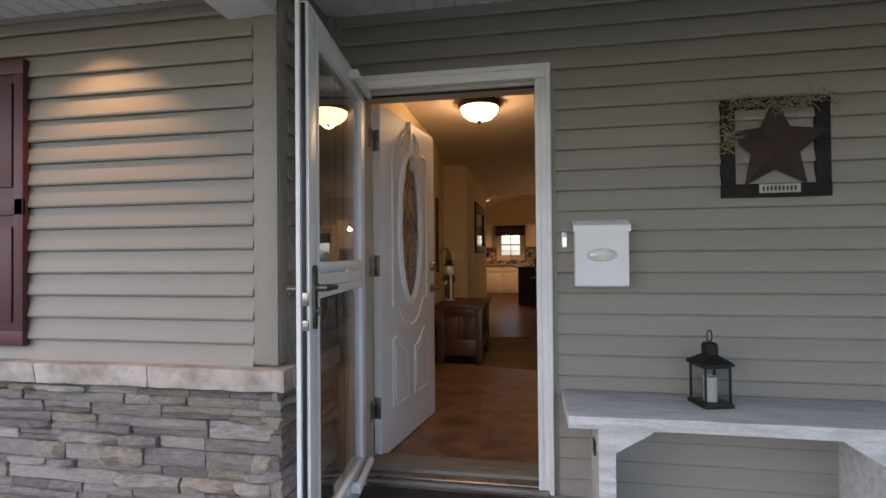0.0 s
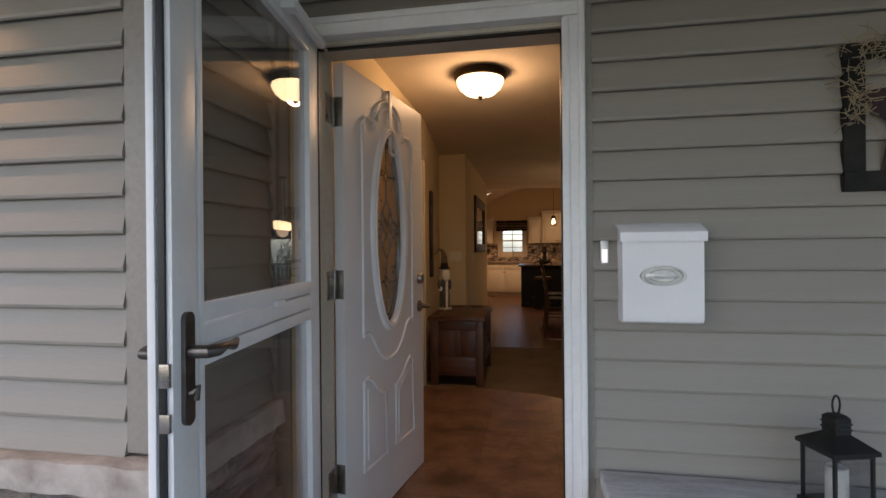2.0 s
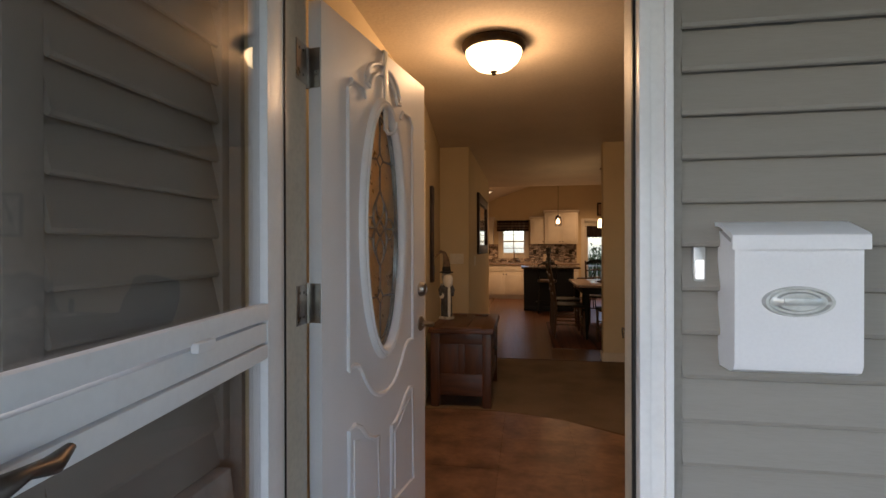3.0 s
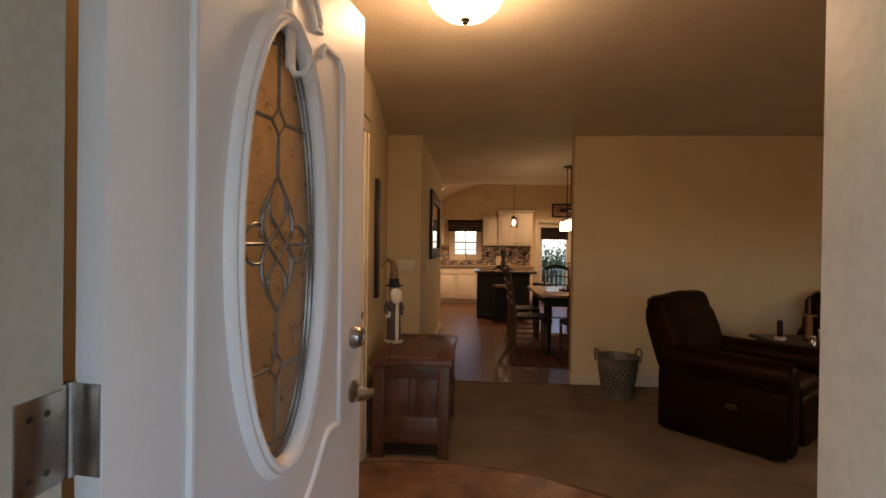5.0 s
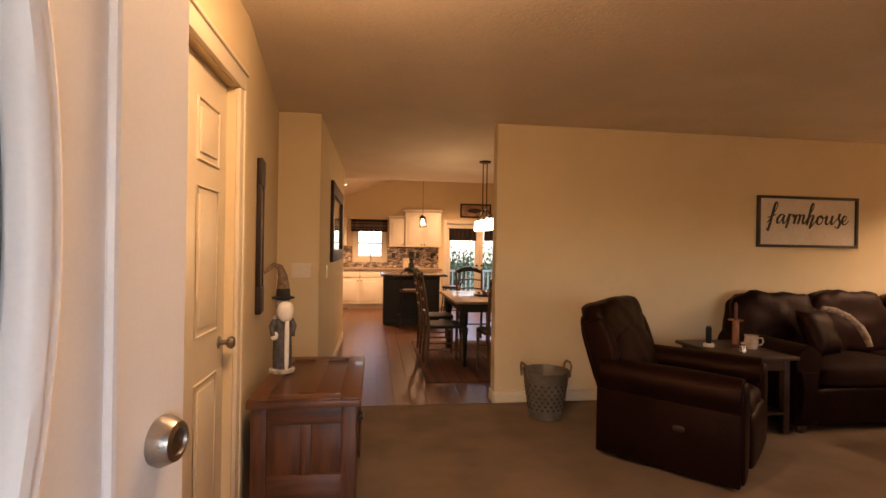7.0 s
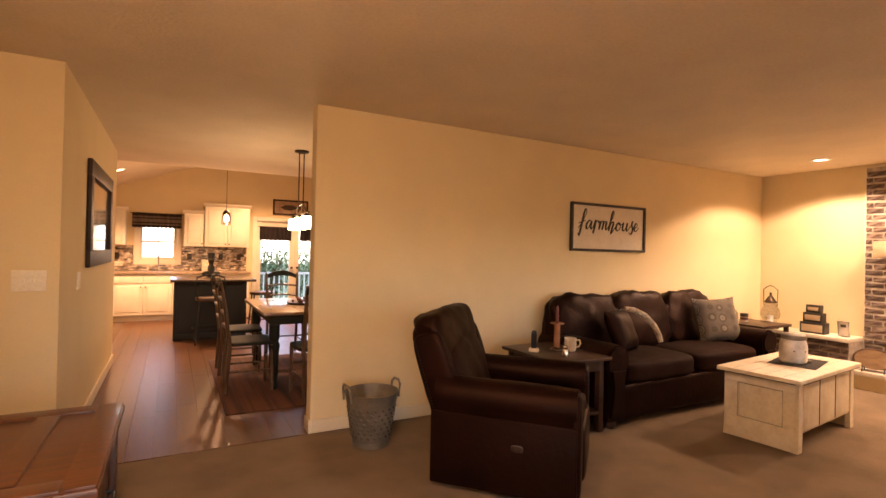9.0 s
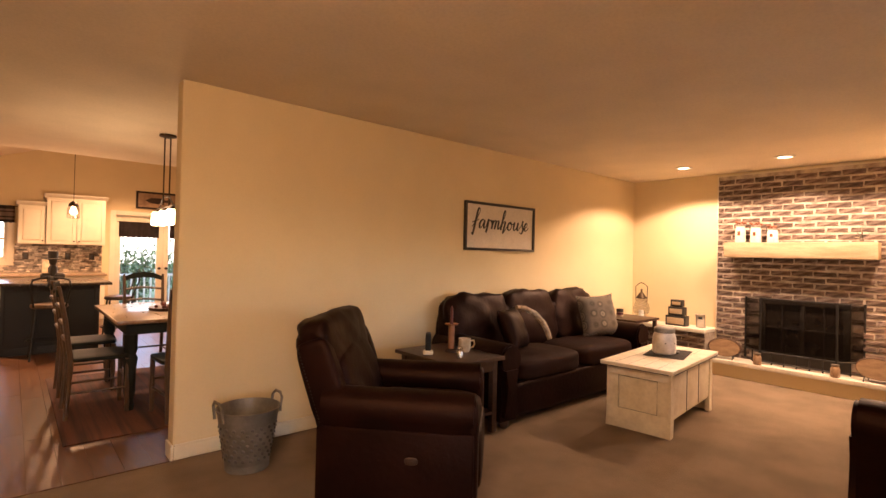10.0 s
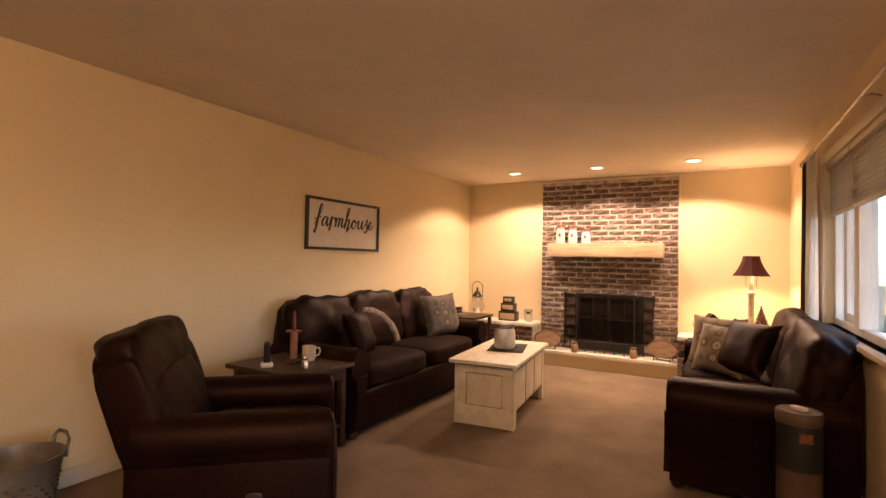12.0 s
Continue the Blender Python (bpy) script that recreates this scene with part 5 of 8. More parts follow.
def pillow(label, m, size, mt, seed):
    bm = bmesh.new()
    n = 16
    vs = {}
    for sgn in (-1, 1):
        for i in range(n + 1):
            for j in range(n + 1):
                u, w = 2 * i / n - 1, 2 * j / n - 1
                if (i in (0, n) or j in (0, n)) and sgn == 1:
                    vs[(sgn, i, j)] = vs[(-1, i, j)]
                    continue
                th = 0.085 * ((1 - u ** 4) * (1 - w ** 4)) ** 0.55
                pinch = 1 - 0.10 * (1 - abs(u) ** 3 * abs(w) ** 3 * 1.0)
                q = Vector((u * pinch, w * pinch, 0)) * size / 2
                q.z = sgn * (th + 0.012 * noise.noise(q * 9 + Vector((seed, 0, 0))) * (1 - max(abs(u), abs(w))))
                vs[(sgn, i, j)] = bm.verts.new(q)
        for i in range(n):
            for j in range(n):
                f = [vs[(sgn, i, j)], vs[(sgn, i + 1, j)], vs[(sgn, i + 1, j + 1)], vs[(sgn, i, j + 1)]]
                bm.faces.new(f if sgn > 0 else f[::-1])
    return solo("throw_pillow", bm, mt, label, "pillow", m, "throw pillows", 60)


pillow("grey medallion-patterned throw pillow on the sofa", pose(5.12, 6.62, 0.72, 72, 0, -24) @ pose(0, 0, 0, 0, 0, 3), 0.48, M["pillow"], 1)
pillow("tan patterned throw pillow leaning on the loveseat arm", pose(4.98, 3.93, 0.70, 72, 0, -112), 0.43, M["pillow2"], 2)
pillow("tan medallion throw pillow on the loveseat", pose(4.76, 3.90, 0.67, 66, 0, -122), 0.41, M["pillow2"], 3)
pillow("dark brown leather throw pillow on the loveseat", pose(4.62, 3.74, 0.72, 62, 0, -138), 0.44, M["leather"], 4)
pillow("dark throw pillow with a patterned edge on the sofa", pose(3.70, 6.62, 0.69, 66, 0, 20), 0.40, M["leather"], 5)
M["band"] = mat("pale patterned trim", (0.42, 0.34, 0.24), 0.9, tint=(0.18, 0.13, 0.09), scale=40, bump=0.2)
solo("fabric_band", tube([(3.63, 6.53, 0.90), (3.72, 6.50, 0.885), (3.79, 6.45, 0.84), (3.84, 6.39, 0.76), (3.86, 6.36, 0.69), (3.87, 6.34, 0.62)], [0.02, 0.026, 0.028, 0.028, 0.026, 0.022], 8), M["band"], "pale patterned band across the sofa pillow", "textile")

# end table by the recliner
ET = thing("end_table", "dark wooden end table between recliner and sofa", "table", pose(2.84, 6.55, 0.0))
part("top", boxes(((-0.27, -0.36, 0.555), (0.27, 0.34, 0.585)), bevel=0.008), M["dark_wood"], ET)
part("apron", boxes(((-0.22, -0.31, 0.47), (0.22, 0.29, 0.555)), bevel=0.004), M["dark_wood"], ET)
part("shelf", boxes(((-0.22, -0.31, 0.14), (0.22, 0.29, 0.16)), bevel=0.004), M["dark_wood"], ET)
for sx in (-1, 1):
    for sy in (-0.29, 0.27):
        part("leg", boxes(((sx * 0.21 - 0.024, sy - 0.024, 0), (sx * 0.21 + 0.024, sy + 0.024, 0.555)), bevel=0.004), M["dark_wood"], ET)
TZ = 0.585
M["cream_glaze"] = mat("cream speckled glaze", (0.58, 0.50, 0.38), 0.35, tint=(0.42, 0.33, 0.22), scale=16, bump=0.05)
M["silver"] = mat("polished pewter", (0.55, 0.53, 0.5), 0.22, metal=1.0, var=0.1, scale=10, bump=0.05)
M["black_plastic"] = mat("black plastic", (0.014, 0.014, 0.015), 0.35, var=0.1, bump=0.03)
MG = thing("mug", "cream speckled stoneware mug on the end table", "mug", pose(2.97, 6.50, TZ))
part("body", lathe([(0, 0), (0.038, 0), (0.046, 0.02), (0.05, 0.055), (0.045, 0.085), (0.050, 0.105), (0.046, 0.105), (0.041, 0.08), (0.044, 0.02), (0, 0.012)], 24), M["cream_glaze"], MG)
part("handle", tube([(0.044, 0, 0.085), (0.075, 0, 0.088), (0.082, 0, 0.06), (0.07, 0, 0.035), (0.046, 0, 0.03)], 0.007, 8), M["cream_glaze"], MG, m=pose(0, 0, 0, 0, 0, -30))
SS = thing("shaker", "small pewter shaker on the end table", "shaker", pose(2.76, 6.33, TZ))
part("body", lathe([(0, 0), (0.026, 0), (0.025, 0.05), (0.017, 0.062), (0, 0.062)], 16), M["silver"], SS)
part("cap", lathe([(0.017, 0.062), (0.021, 0.07), (0.015, 0.085), (0, 0.09)], 16), M["silver"], SS)
PH = thing("cordless_phone", "black cordless phone standing in its charger", "phone", pose(2.66, 6.58, TZ, 0, 0, -40))
part("cradle", puff((-0.04, -0.045, 0), (0.04, 0.045, 0.03), 5, 5), M["plate"], PH, "pale charging cradle")
part("handset", puff((-0.022, -0.016, 0.015), (0.022, 0.014, 0.175), 5, 6, m=pose(0, 0.006, 0, 9)), M["black_plastic"], PH)
CS = thing("candle_holder", "wooden candle holder with a dark red taper candle", "candle", pose(2.88, 6.56, TZ))
M["candle_wood"] = mat("orange-brown turned wood", (0.30, 0.125, 0.05), 0.5, var=0.15, scale=10, bump=0.1)
part("foot", lathe([(0, 0), (0.05, 0), (0.05, 0.012), (0.03, 0.025), (0, 0.025)], 20), M["dark_wood"], CS)
part("column", lathe([(0.026, 0.02), (0.024, 0.21), (0, 0.21)], 16), M["candle_wood"], CS)
part("drip_plate", lathe([(0, 0.208), (0.052, 0.212), (0.056, 0.222), (0.05, 0.222), (0, 0.216)], 20), M["candle_wood"], CS)
part("taper", lathe([(0.013, 0.216), (0.011, 0.34), (0.004, 0.36), (0, 0.36)], 12), mat("dark red wax", (0.12, 0.02, 0.015), 0.5, var=0.1), CS, "dark red taper candle")

# coffee table chest
CT = thing("coffee_table", "distressed cream trunk coffee table with black worn edges", "table", pose(4.50, 5.615, 0.0, 0, 0, 5.5))
part("body", boxes(((-0.52, -0.235, 0.12), (0.52, 0.235, 0.495)), bevel=0.004), M["cream_paint"], CT)
for sx in (-1, 1):
    for sy in (-1, 1):
        part("corner_post", prism([(sx * 0.545, 0.0), (sx * 0.475, 0.0), (sx * 0.468, 0.10), (sx * 0.475, 0.495), (sx * 0.538, 0.495), (sx * 0.535, 0.12)], sy * 0.215, sy * 0.252, "y"), M["cream_paint"], CT)
for sx in (-1, 1):
    for nm, lo, hi in (("end_rail", (sx * 0.53 - 0.012, -0.235, 0.42), (sx * 0.53 + 0.012, 0.235, 0.495)), ("end_rail", (sx * 0.53 - 0.012, -0.235, 0.0), (sx * 0.53 + 0.012, 0.235, 0.16)),
                       ("end_stile", (sx * 0.53 - 0.012, -0.235, 0.16), (sx * 0.53 + 0.012, -0.15, 0.42)), ("end_stile", (sx * 0.53 - 0.012, 0.15, 0.16), (sx * 0.53 + 0.012, 0.235, 0.42))):
        part(nm, boxes((lo, hi), bevel=0.004), M["cream_paint"], CT)
for sy in (-1, 1):
    for x0, x1 in ((-0.455, -0.16), (-0.15, 0.15), (0.16, 0.455)):
        part("front_panel", boxes(((x0, sy * 0.240 - 0.008, 0.14), (x1, sy * 0.240 + 0.008, 0.47)), bevel=0.006), M["cream_paint"], CT)
for sx in (-1, 1):
    part("panel_edge", tube([(sx * 0.543, -0.152, 0.162), (sx * 0.543, 0.152, 0.162), (sx * 0.543, 0.152, 0.418), (sx * 0.543, -0.152, 0.418)], 0.0022, 5, closed=True), M["black_paint"], CT, "dark rubbed-through panel edge")
    for x in (-0.155, 0.155):
        part("panel_gap", boxes(((x - 0.003, sx * 0.2475 - 0.002, 0.14), (x + 0.003, sx * 0.2475 + 0.002, 0.47))), M["black_paint"], CT)
tp = part("top", boxes(((-0.60, -0.285, 0.495), (0.60, 0.285, 0.527)), bevel=0.007), M["cream_paint"], CT)
part("worn_edge", boxes(((-0.55, -0.287, 0.492), (0.55, -0.278, 0.4965)), ((-0.602, -0.25, 0.492), (-0.594, 0.25, 0.4965))), M["black_paint"], tp, "dark worn edge under the top")
for i in range(4):
    part("plank_joint", boxes(((-0.595, -0.165 + i * 0.11, 0.5268), (0.595, -0.1635 + i * 0.11, 0.5276))), M["black_paint"], tp)
M["runner"] = mat("dark woven mat", (0.028, 0.024, 0.022), 0.95, var=0.2, scale=30, bump=0.6, bscale=200)
solo("table_mat", boxes(((-0.24, -0.16, 0), (0.24, 0.16, 0.004)), bevel=0.0015), M["runner"], "dark woven mat on the coffee table", "mat", pose(4.62, 5.62, 0.5278, 0, 0, 14))
CK = thing("crock", "white stoneware crock jar with a grey lid", "jar", pose(4.56, 5.63, 0.532) @ Matrix.Diagonal((0.96, 0.96, 1.2, 1)))
part("body", lathe([(0, 0), (0.085, 0), (0.098, 0.012), (0.102, 0.06), (0.10, 0.12), (0.088, 0.15), (0.08, 0.155), (0, 0.155)], 32), mat("white crock glaze", (0.82, 0.78, 0.70), 0.35, tint=(0.5, 0.45, 0.38), scale=9, bump=0.05), CK)
part("lid", lathe([(0.082, 0.155), (0.090, 0.16), (0.090, 0.185), (0.08, 0.193), (0, 0.195)], 32), M["galv"], CK, "dull grey metal lid")
for a in (-150, -100, -60):
    part("motif", boxes(((-0.006, -0.002, -0.004), (0.006, 0.002, 0.004)), bevel=0.001), M["ink"], CK, m=pose(0.101 * math.cos(radians(a)), 0.101 * math.sin(radians(a)), 0.085, 0, 0, a + 90))
part("tag", puff((-0.04, -0.02, 0), (0.04, 0.02, 0.016), 3, 4), M["black_paint"], CK, "small dark tag", m=pose(0.11, -0.07, 0.0, 0, 0, 20))

# fireplace
fire = tagged(new("fireplace"), "whitewashed dark brick fireplace wall", "fireplace", kind="structure")
FX = WX - 0.03
B0, B1, BT = 4.335, 6.03, 2.40
FO0, FO1, FOH = 4.72, 5.56, 0.94
HZ = 0.195      # top of the hearth slab
part("brick_backing", boxes(((FX, B0, 0), (WX + 0.02, FO0, BT)), ((FX, FO1, 0), (WX + 0.02, B1, BT)), ((FX, FO0, FOH), (WX + 0.02, FO1, BT))), M["brick_mortar"], fire, "pale mortar", smooth=None)
M["soot"] = mat("sooty firebox", (0.012, 0.011, 0.01), 0.9, var=0.3, scale=8, bump=0.3)
struct("firebox", boxes(((WX + 0.02, FO0, 0), (WX + 0.03, FO1, FOH))), M["soot"], "black firebox", "fireplace")
part("edge_trim", boxes(((FX - 0.004, B1, 0), (WX, B1 + 0.012, BT)), ((FX - 0.004, B0 - 0.012, 0), (WX, B0, BT)), ((FX - 0.004, B0 - 0.012, BT), (WX, B1 + 0.012, BT + 0.02)), bevel=0.002), M["wall_trim"], fire)
M["hearth"] = mat("white painted hearth", (0.70, 0.64, 0.54), 0.5, var=0.06, scale=6, bump=0.15)
struct("hearth_step", boxes(((6.59, 4.20, 0.0), (FX, 6.10, HZ - 0.05))), M["wall"], "tan painted step under the hearth", "hearth")
struct("hearth", boxes(((6.56, 4.20, HZ - 0.05), (FX, 6.10, HZ)), bevel=0.006), M["hearth"], "white painted hearth slab", "hearth", 30)
LEDGE_LIST = []
for y0, y1, xf in ((6.04, WY - 0.001, 6.56), (NY + 0.001, 4.32, 6.50)):
    lg = tagged(new("hearth_ledge"), "brick ledge with a white painted top beside the fireplace", "ledge", kind="structure")
    part("ledge_core", boxes(((xf + 0.02, y0 + 0.01, 0.0), (WX - 0.015, y1, 0.475))), M["brick_mortar"], lg, smooth=None)
    part("ledge_top", boxes(((xf - 0.03, y0, 0.475), (WX - 0.001, y1, 0.52)), bevel=0.006), M["hearth"], lg, "white painted ledge top")
    LEDGE_LIST.append((lg, y0, y1, xf))
mt = thing("mantel", "pale rough-sawn wooden beam mantel", "mantel", pose(FX - 0.025, 5.19, 1.405))
bm = bmesh.new()
bm_box(bm, (-0.19, -0.70, 0), (0.022, 0.70, 0.175), 0.008, 2)
bmesh.ops.subdivide_edges(bm, edges=[e for e in bm.edges if abs(e.verts[0].co.y - e.verts[1].co.y) > 1], cuts=30)
for v in bm.verts:
    v.co += Vector((0.004 * noise.noise(v.co * 8), 0, 0.003 * noise.noise(v.co * 9 + Vector((3, 0, 0)))))
part("beam", bm, M["mantel"], mt)
MZ = 1.581
M["milk"] = mat("milky glass", (0.74, 0.68, 0.58), 0.25, var=0.05, scale=8, bump=0.03)
M["floral"] = mat("dried orange floral", (0.28, 0.10, 0.05), 0.9, var=0.3, scale=40, bump=0.5)
for k, (yy, hh) in enumerate(((5.74, 0.20), (5.58, 0.185), (5.41, 0.15))):
    jr = thing("canister", "white glass canister jar with dried floral lid on the mantel", "jar", pose(FX - 0.12, yy, MZ), "mantel canisters")
    part("body", lathe([(0, 0), (0.054, 0), (0.056, 0.01), (0.053, hh * 0.8), (0.045, hh * 0.88), (0.048, hh * 0.95), (0, hh * 0.95)], 24), M["milk"], jr)
    part("lid", lathe([(0.05, hh * 0.95), (0.054, hh * 0.98), (0.05, hh * 1.06), (0, hh * 1.08)], 24), M["galv"], jr)
    part("bail", tube([(0, 0.055, hh * 0.7), (0, 0.063, hh * 0.9), (0, 0.06, hh * 1.1)], 0.004, 6), M["black_metal"], jr)
    part("label", boxes(((-0.058, -0.015, hh * 0.4), (-0.052, 0.015, hh * 0.66)), bevel=0.002), M["floral"], jr)
    bm = bmesh.new()
    rg = random.Random(k)
    for i in range(16):
        c = Vector((rg.uniform(-0.04, 0.04), rg.uniform(-0.05, 0.05), hh * 1.07 + rg.uniform(0, 0.03)))
        puff(c - Vector((0.014, 0.014, 0.009)), c + Vector((0.014, 0.014, 0.012)), 2.2, 2, bm)
    part("floral_top", bm, M["floral"], jr, "dried orange flowers")
sv = thing("star_ornament", "small silver star ornament on the mantel", "ornament", pose(FX - 0.12, 4.63, MZ))
bm = bmesh.new()
rg = random.Random(3)
for i in range(7):
    a = i * 2 * math.pi / 7
    d = Vector((0.4 * math.cos(a * 2), math.cos(a), abs(math.sin(a)) + 0.2)).normalized()
    bm_cyl(bm, (0, 0, 0.045), Vector((0, 0, 0.045)) + d * 0.075, 0.013, 0.001, 6)
bm_cyl(bm, (0, 0, 0), (0, 0, 0.05), 0.02, 0.012, 8)
bm_cyl(bm, (0, 0, 0.05), (0, 0, 0.16), 0.004, 0.002, 6)
part("star", bm, M["silver"], sv)

# fire screen with folding wings
SC = thing("fire_screen", "black iron folding fireplace screen", "fire screen", pose(6.70, 5.155, HZ) @ Matrix.Diagonal((1, 1, 0.93, 1)))
M["mesh_black"] = glass("fine black mesh", (0.70, 0.67, 0.64), 0.5, 0.8, 0.1, 0.006)
M["insert_metal"] = mat("dull black stove metal", (0.05, 0.044, 0.04), 0.55, metal=0.3, var=0.15, scale=12, bump=0.1)


def screen_leaf(m, w, nbar):
    lf = part("leaf", tube([(0, -w / 2, 0.03), (0, w / 2, 0.03), (0, w / 2, 0.80), (0, -w / 2, 0.80)], 0.013, 8, closed=True), M["black_metal"], SC, m=m)
    part("mesh_panel", boxes(((-0.0015, -w / 2 + 0.012, 0.16), (0.0015, w / 2 - 0.012, 0.79))), M["mesh_black"], lf, "fine black wire mesh")
    part("lower_bar", tube([(0, -w / 2, 0.15), (0, w / 2, 0.15)], 0.008, 8), M["black_metal"], lf)
    for i in range(1, nbar):
        yy = -w / 2 + w * i / nbar
        part("bar", tube([(0, yy, 0.0), (0, yy, 0.15)], 0.007, 8), M["black_metal"], lf)
    return lf


screen_leaf(pose(0, 0, 0), 0.70, 6)
screen_leaf(pose(0.080, 0.448, 0, 0, 0, -40), 0.26, 2)
screen_leaf(pose(0.080, -0.448, 0, 0, 0, 40), 0.26, 2)
# glass doors of the insert
IN = thing("fireplace_insert", "black metal fireplace insert with glass doors", "fireplace insert", pose(FX - 0.012, 5.14, HZ) @ Matrix.Diagonal((1, 1, 0.92, 1)))
for nm, lo, hi in (("top_bar", (-0.02, -0.42, 0.74), (0.03, 0.42, 0.805)), ("bottom_bar", (-0.02, -0.42, 0.0), (0.03, 0.42, 0.16)), ("side_bar", (-0.02, -0.42, 0.16), (0.03, -0.36, 0.74)), ("side_bar", (-0.02, 0.36, 0.16), (0.03, 0.42, 0.74)), ("mid_bar", (-0.016, -0.02, 0.16), (0.02, 0.02, 0.74)), ("cross_bar", (-0.01, -0.36, 0.44), (0.015, 0.36, 0.455)),
                   ("upright_bar", (-0.01, -0.2, 0.16), (0.012, -0.185, 0.74)), ("upright_bar", (-0.01, 0.185, 0.16), (0.012, 0.2, 0.74))):
    part(nm, boxes((lo, hi), bevel=0.003), M["insert_metal"], IN)
M["stove_glass"] = mat("smoked stove glass", (0.03, 0.024, 0.02), 0.22, var=0.2, scale=5, bump=0, spec=0.6)
part("glass", boxes(((0.012, -0.36, 0.16), (0.016, 0.36, 0.74))), M["stove_glass"], IN, "dark tinted glass doors")

# log slices on stands and little jars on the hearth
M["log"] = mat("pale log slice", (0.36, 0.24, 0.14), 0.8, tint=(0.24, 0.15, 0.085), scale=8, bump=0.2, stretch=(1, 3, 3))
M["bark"] = mat("dark bark", (0.10, 0.05, 0.03), 0.95, var=0.3, scale=15, bump=0.8)
for yy, sgn in ((5.86, 1), (4.48, -1)):
    lg_ = thing("log_slice", "oval log slice on a small wire stand on the hearth", "ornament", pose(6.66, yy, HZ, 0, 0, 10 * sgn), "log slices")
    sl = part("slice", lathe([(0, -0.035), (0.105, -0.035), (0.112, 0.0), (0.108, 0.035), (0, 0.036)], 28, sx=1.6, sy=1.0), M["bark"], lg_, m=pose(0, 0, 0.135, 90, 0, 90))
    part("cut_face", lathe([(0, 0.0), (0.098, 0.0), (0.1, -0.006), (0, -0.006)], 28, sx=1.6, sy=1.0), M["log"], sl, "pale cut wood face", m=pose(0, 0, -0.033, 0, 0, 0))
    for s in (-1, 1):
        part("stand_leg", tube([(-0.07, s * 0.09, 0.0), (-0.04, s * 0.09, 0.045), (0.05, s * 0.09, 0.035), (0.06, s * 0.09, 0.0)], 0.006, 6), M["black_metal"], lg_)
for yy in (5.50, 4.80):
    pj = thing("votive_jar", "small speckled jar on the hearth", "jar", pose(6.60, yy, HZ), "hearth jars")
    part("body", lathe([(0, 0), (0.036, 0), (0.042, 0.02), (0.042, 0.085), (0.03, 0.105), (0.034, 0.125), (0.03, 0.125), (0, 0.11)], 20), mat("rusty speckled glass", (0.34, 0.22, 0.13), 0.4, tint=(0.16, 0.10, 0.06), scale=40, bump=0.2), pj)
    part("rim", lathe([(0.033, 0.118), (0.037, 0.122), (0.037, 0.13), (0.032, 0.13)], 20), M["galv"], pj)

# ledge by the sofa: hurricane lantern, stacked boxes, frame, jars
LZ = 0.52
HL = thing("hurricane_lamp", "glass hurricane lantern with a wire handle on the ledge", "lantern", pose(6.60, 6.87, LZ) @ Matrix.Diagonal((1.1, 1.1, 1.17, 1)))
part("base", lathe([(0, 0), (0.085, 0), (0.088, 0.012), (0.05, 0.03), (0.04, 0.05), (0, 0.05)], 24), M["bronze"], HL)
gb = part("globe", lathe([(0.045, 0.05), (0.085, 0.10), (0.098, 0.15), (0.085, 0.20), (0.055, 0.25), (0.045, 0.27), (0.043, 0.27), (0.053, 0.25), (0.083, 0.20), (0.095, 0.15), (0.083, 0.10)], 28), M["glass"], HL, "clear glass globe")
gb.visible_shadow = False
part("candle", lathe([(0, 0.05), (0.03, 0.05), (0.03, 0.13), (0, 0.13)], 16), M["wax"], HL)
part("cap", lathe([(0.06, 0.265), (0.062, 0.275), (0.03, 0.32), (0.012, 0.34), (0.012, 0.37), (0, 0.375)], 20), M["bronze"], HL)
part("bail", tube([(0, 0.07, 0.23), (0, 0.075, 0.40), (0, 0.03, 0.435), (0, 0, 0.445), (0, -0.03, 0.435), (0, -0.075, 0.40), (0, -0.07, 0.23)], 0.005, 6), M["bronze"], HL)
for k, (w, h, z) in enumerate(((0.25, 0.13, 0.0), (0.195, 0.11, 0.13), (0.145, 0.09, 0.24))):
    bx = thing("nesting_box", "black wooden box with a pale label, stacked on the ledge", "box", pose(6.66, 6.42, LZ + z), "stacked boxes")
    part("case", boxes(((-0.06 + 0.01 * k, -w / 2, 0), (0.06 - 0.01 * k, w / 2, h - 0.003)), bevel=0.004), M["black_paint"], bx)
    part("label_plate", boxes(((-0.064 + 0.01 * k, -w / 2 + 0.02, 0.022), (-0.059 + 0.01 * k, w / 2 - 0.02, h - 0.028)), bevel=0.001), M["mantel"], bx, "pale paper label")
FR = thing("photo_frame", "small pale standing frame on the ledge", "frame", pose(6.68, 6.14, LZ, 0, -8, 0))
part("border", tube([(0, -0.05, 0.01), (0, 0.05, 0.01), (0, 0.05, 0.17), (0, -0.05, 0.17)], 0.008, 6, closed=True), M["nickel"], FR)
part("card", boxes(((-0.003, -0.045, 0.015), (0.003, 0.045, 0.165))), M["sign_white"], FR)
part("ink_mark", boxes(((-0.005, -0.025, 0.11), (-0.003, 0.025, 0.14))), M["ink"], FR)
part("easel", boxes(((0.0, -0.03, 0.0), (0.05, 0.03, 0.012)), bevel=0.002), M["nickel"], FR)
JC = thing("jar_candle", "jar candle with a dark lid behind the sofa arm", "candle", pose(6.10, 6.90, 0.62))
ST2 = thing("side_table", "dark wooden side table in the corner behind the sofa", "table", pose(6.12, 6.80, 0.0))
part("top", boxes(((-0.30, -0.26, 0.59), (0.30, 0.26, 0.62)), bevel=0.006), M["dark_wood"], ST2)
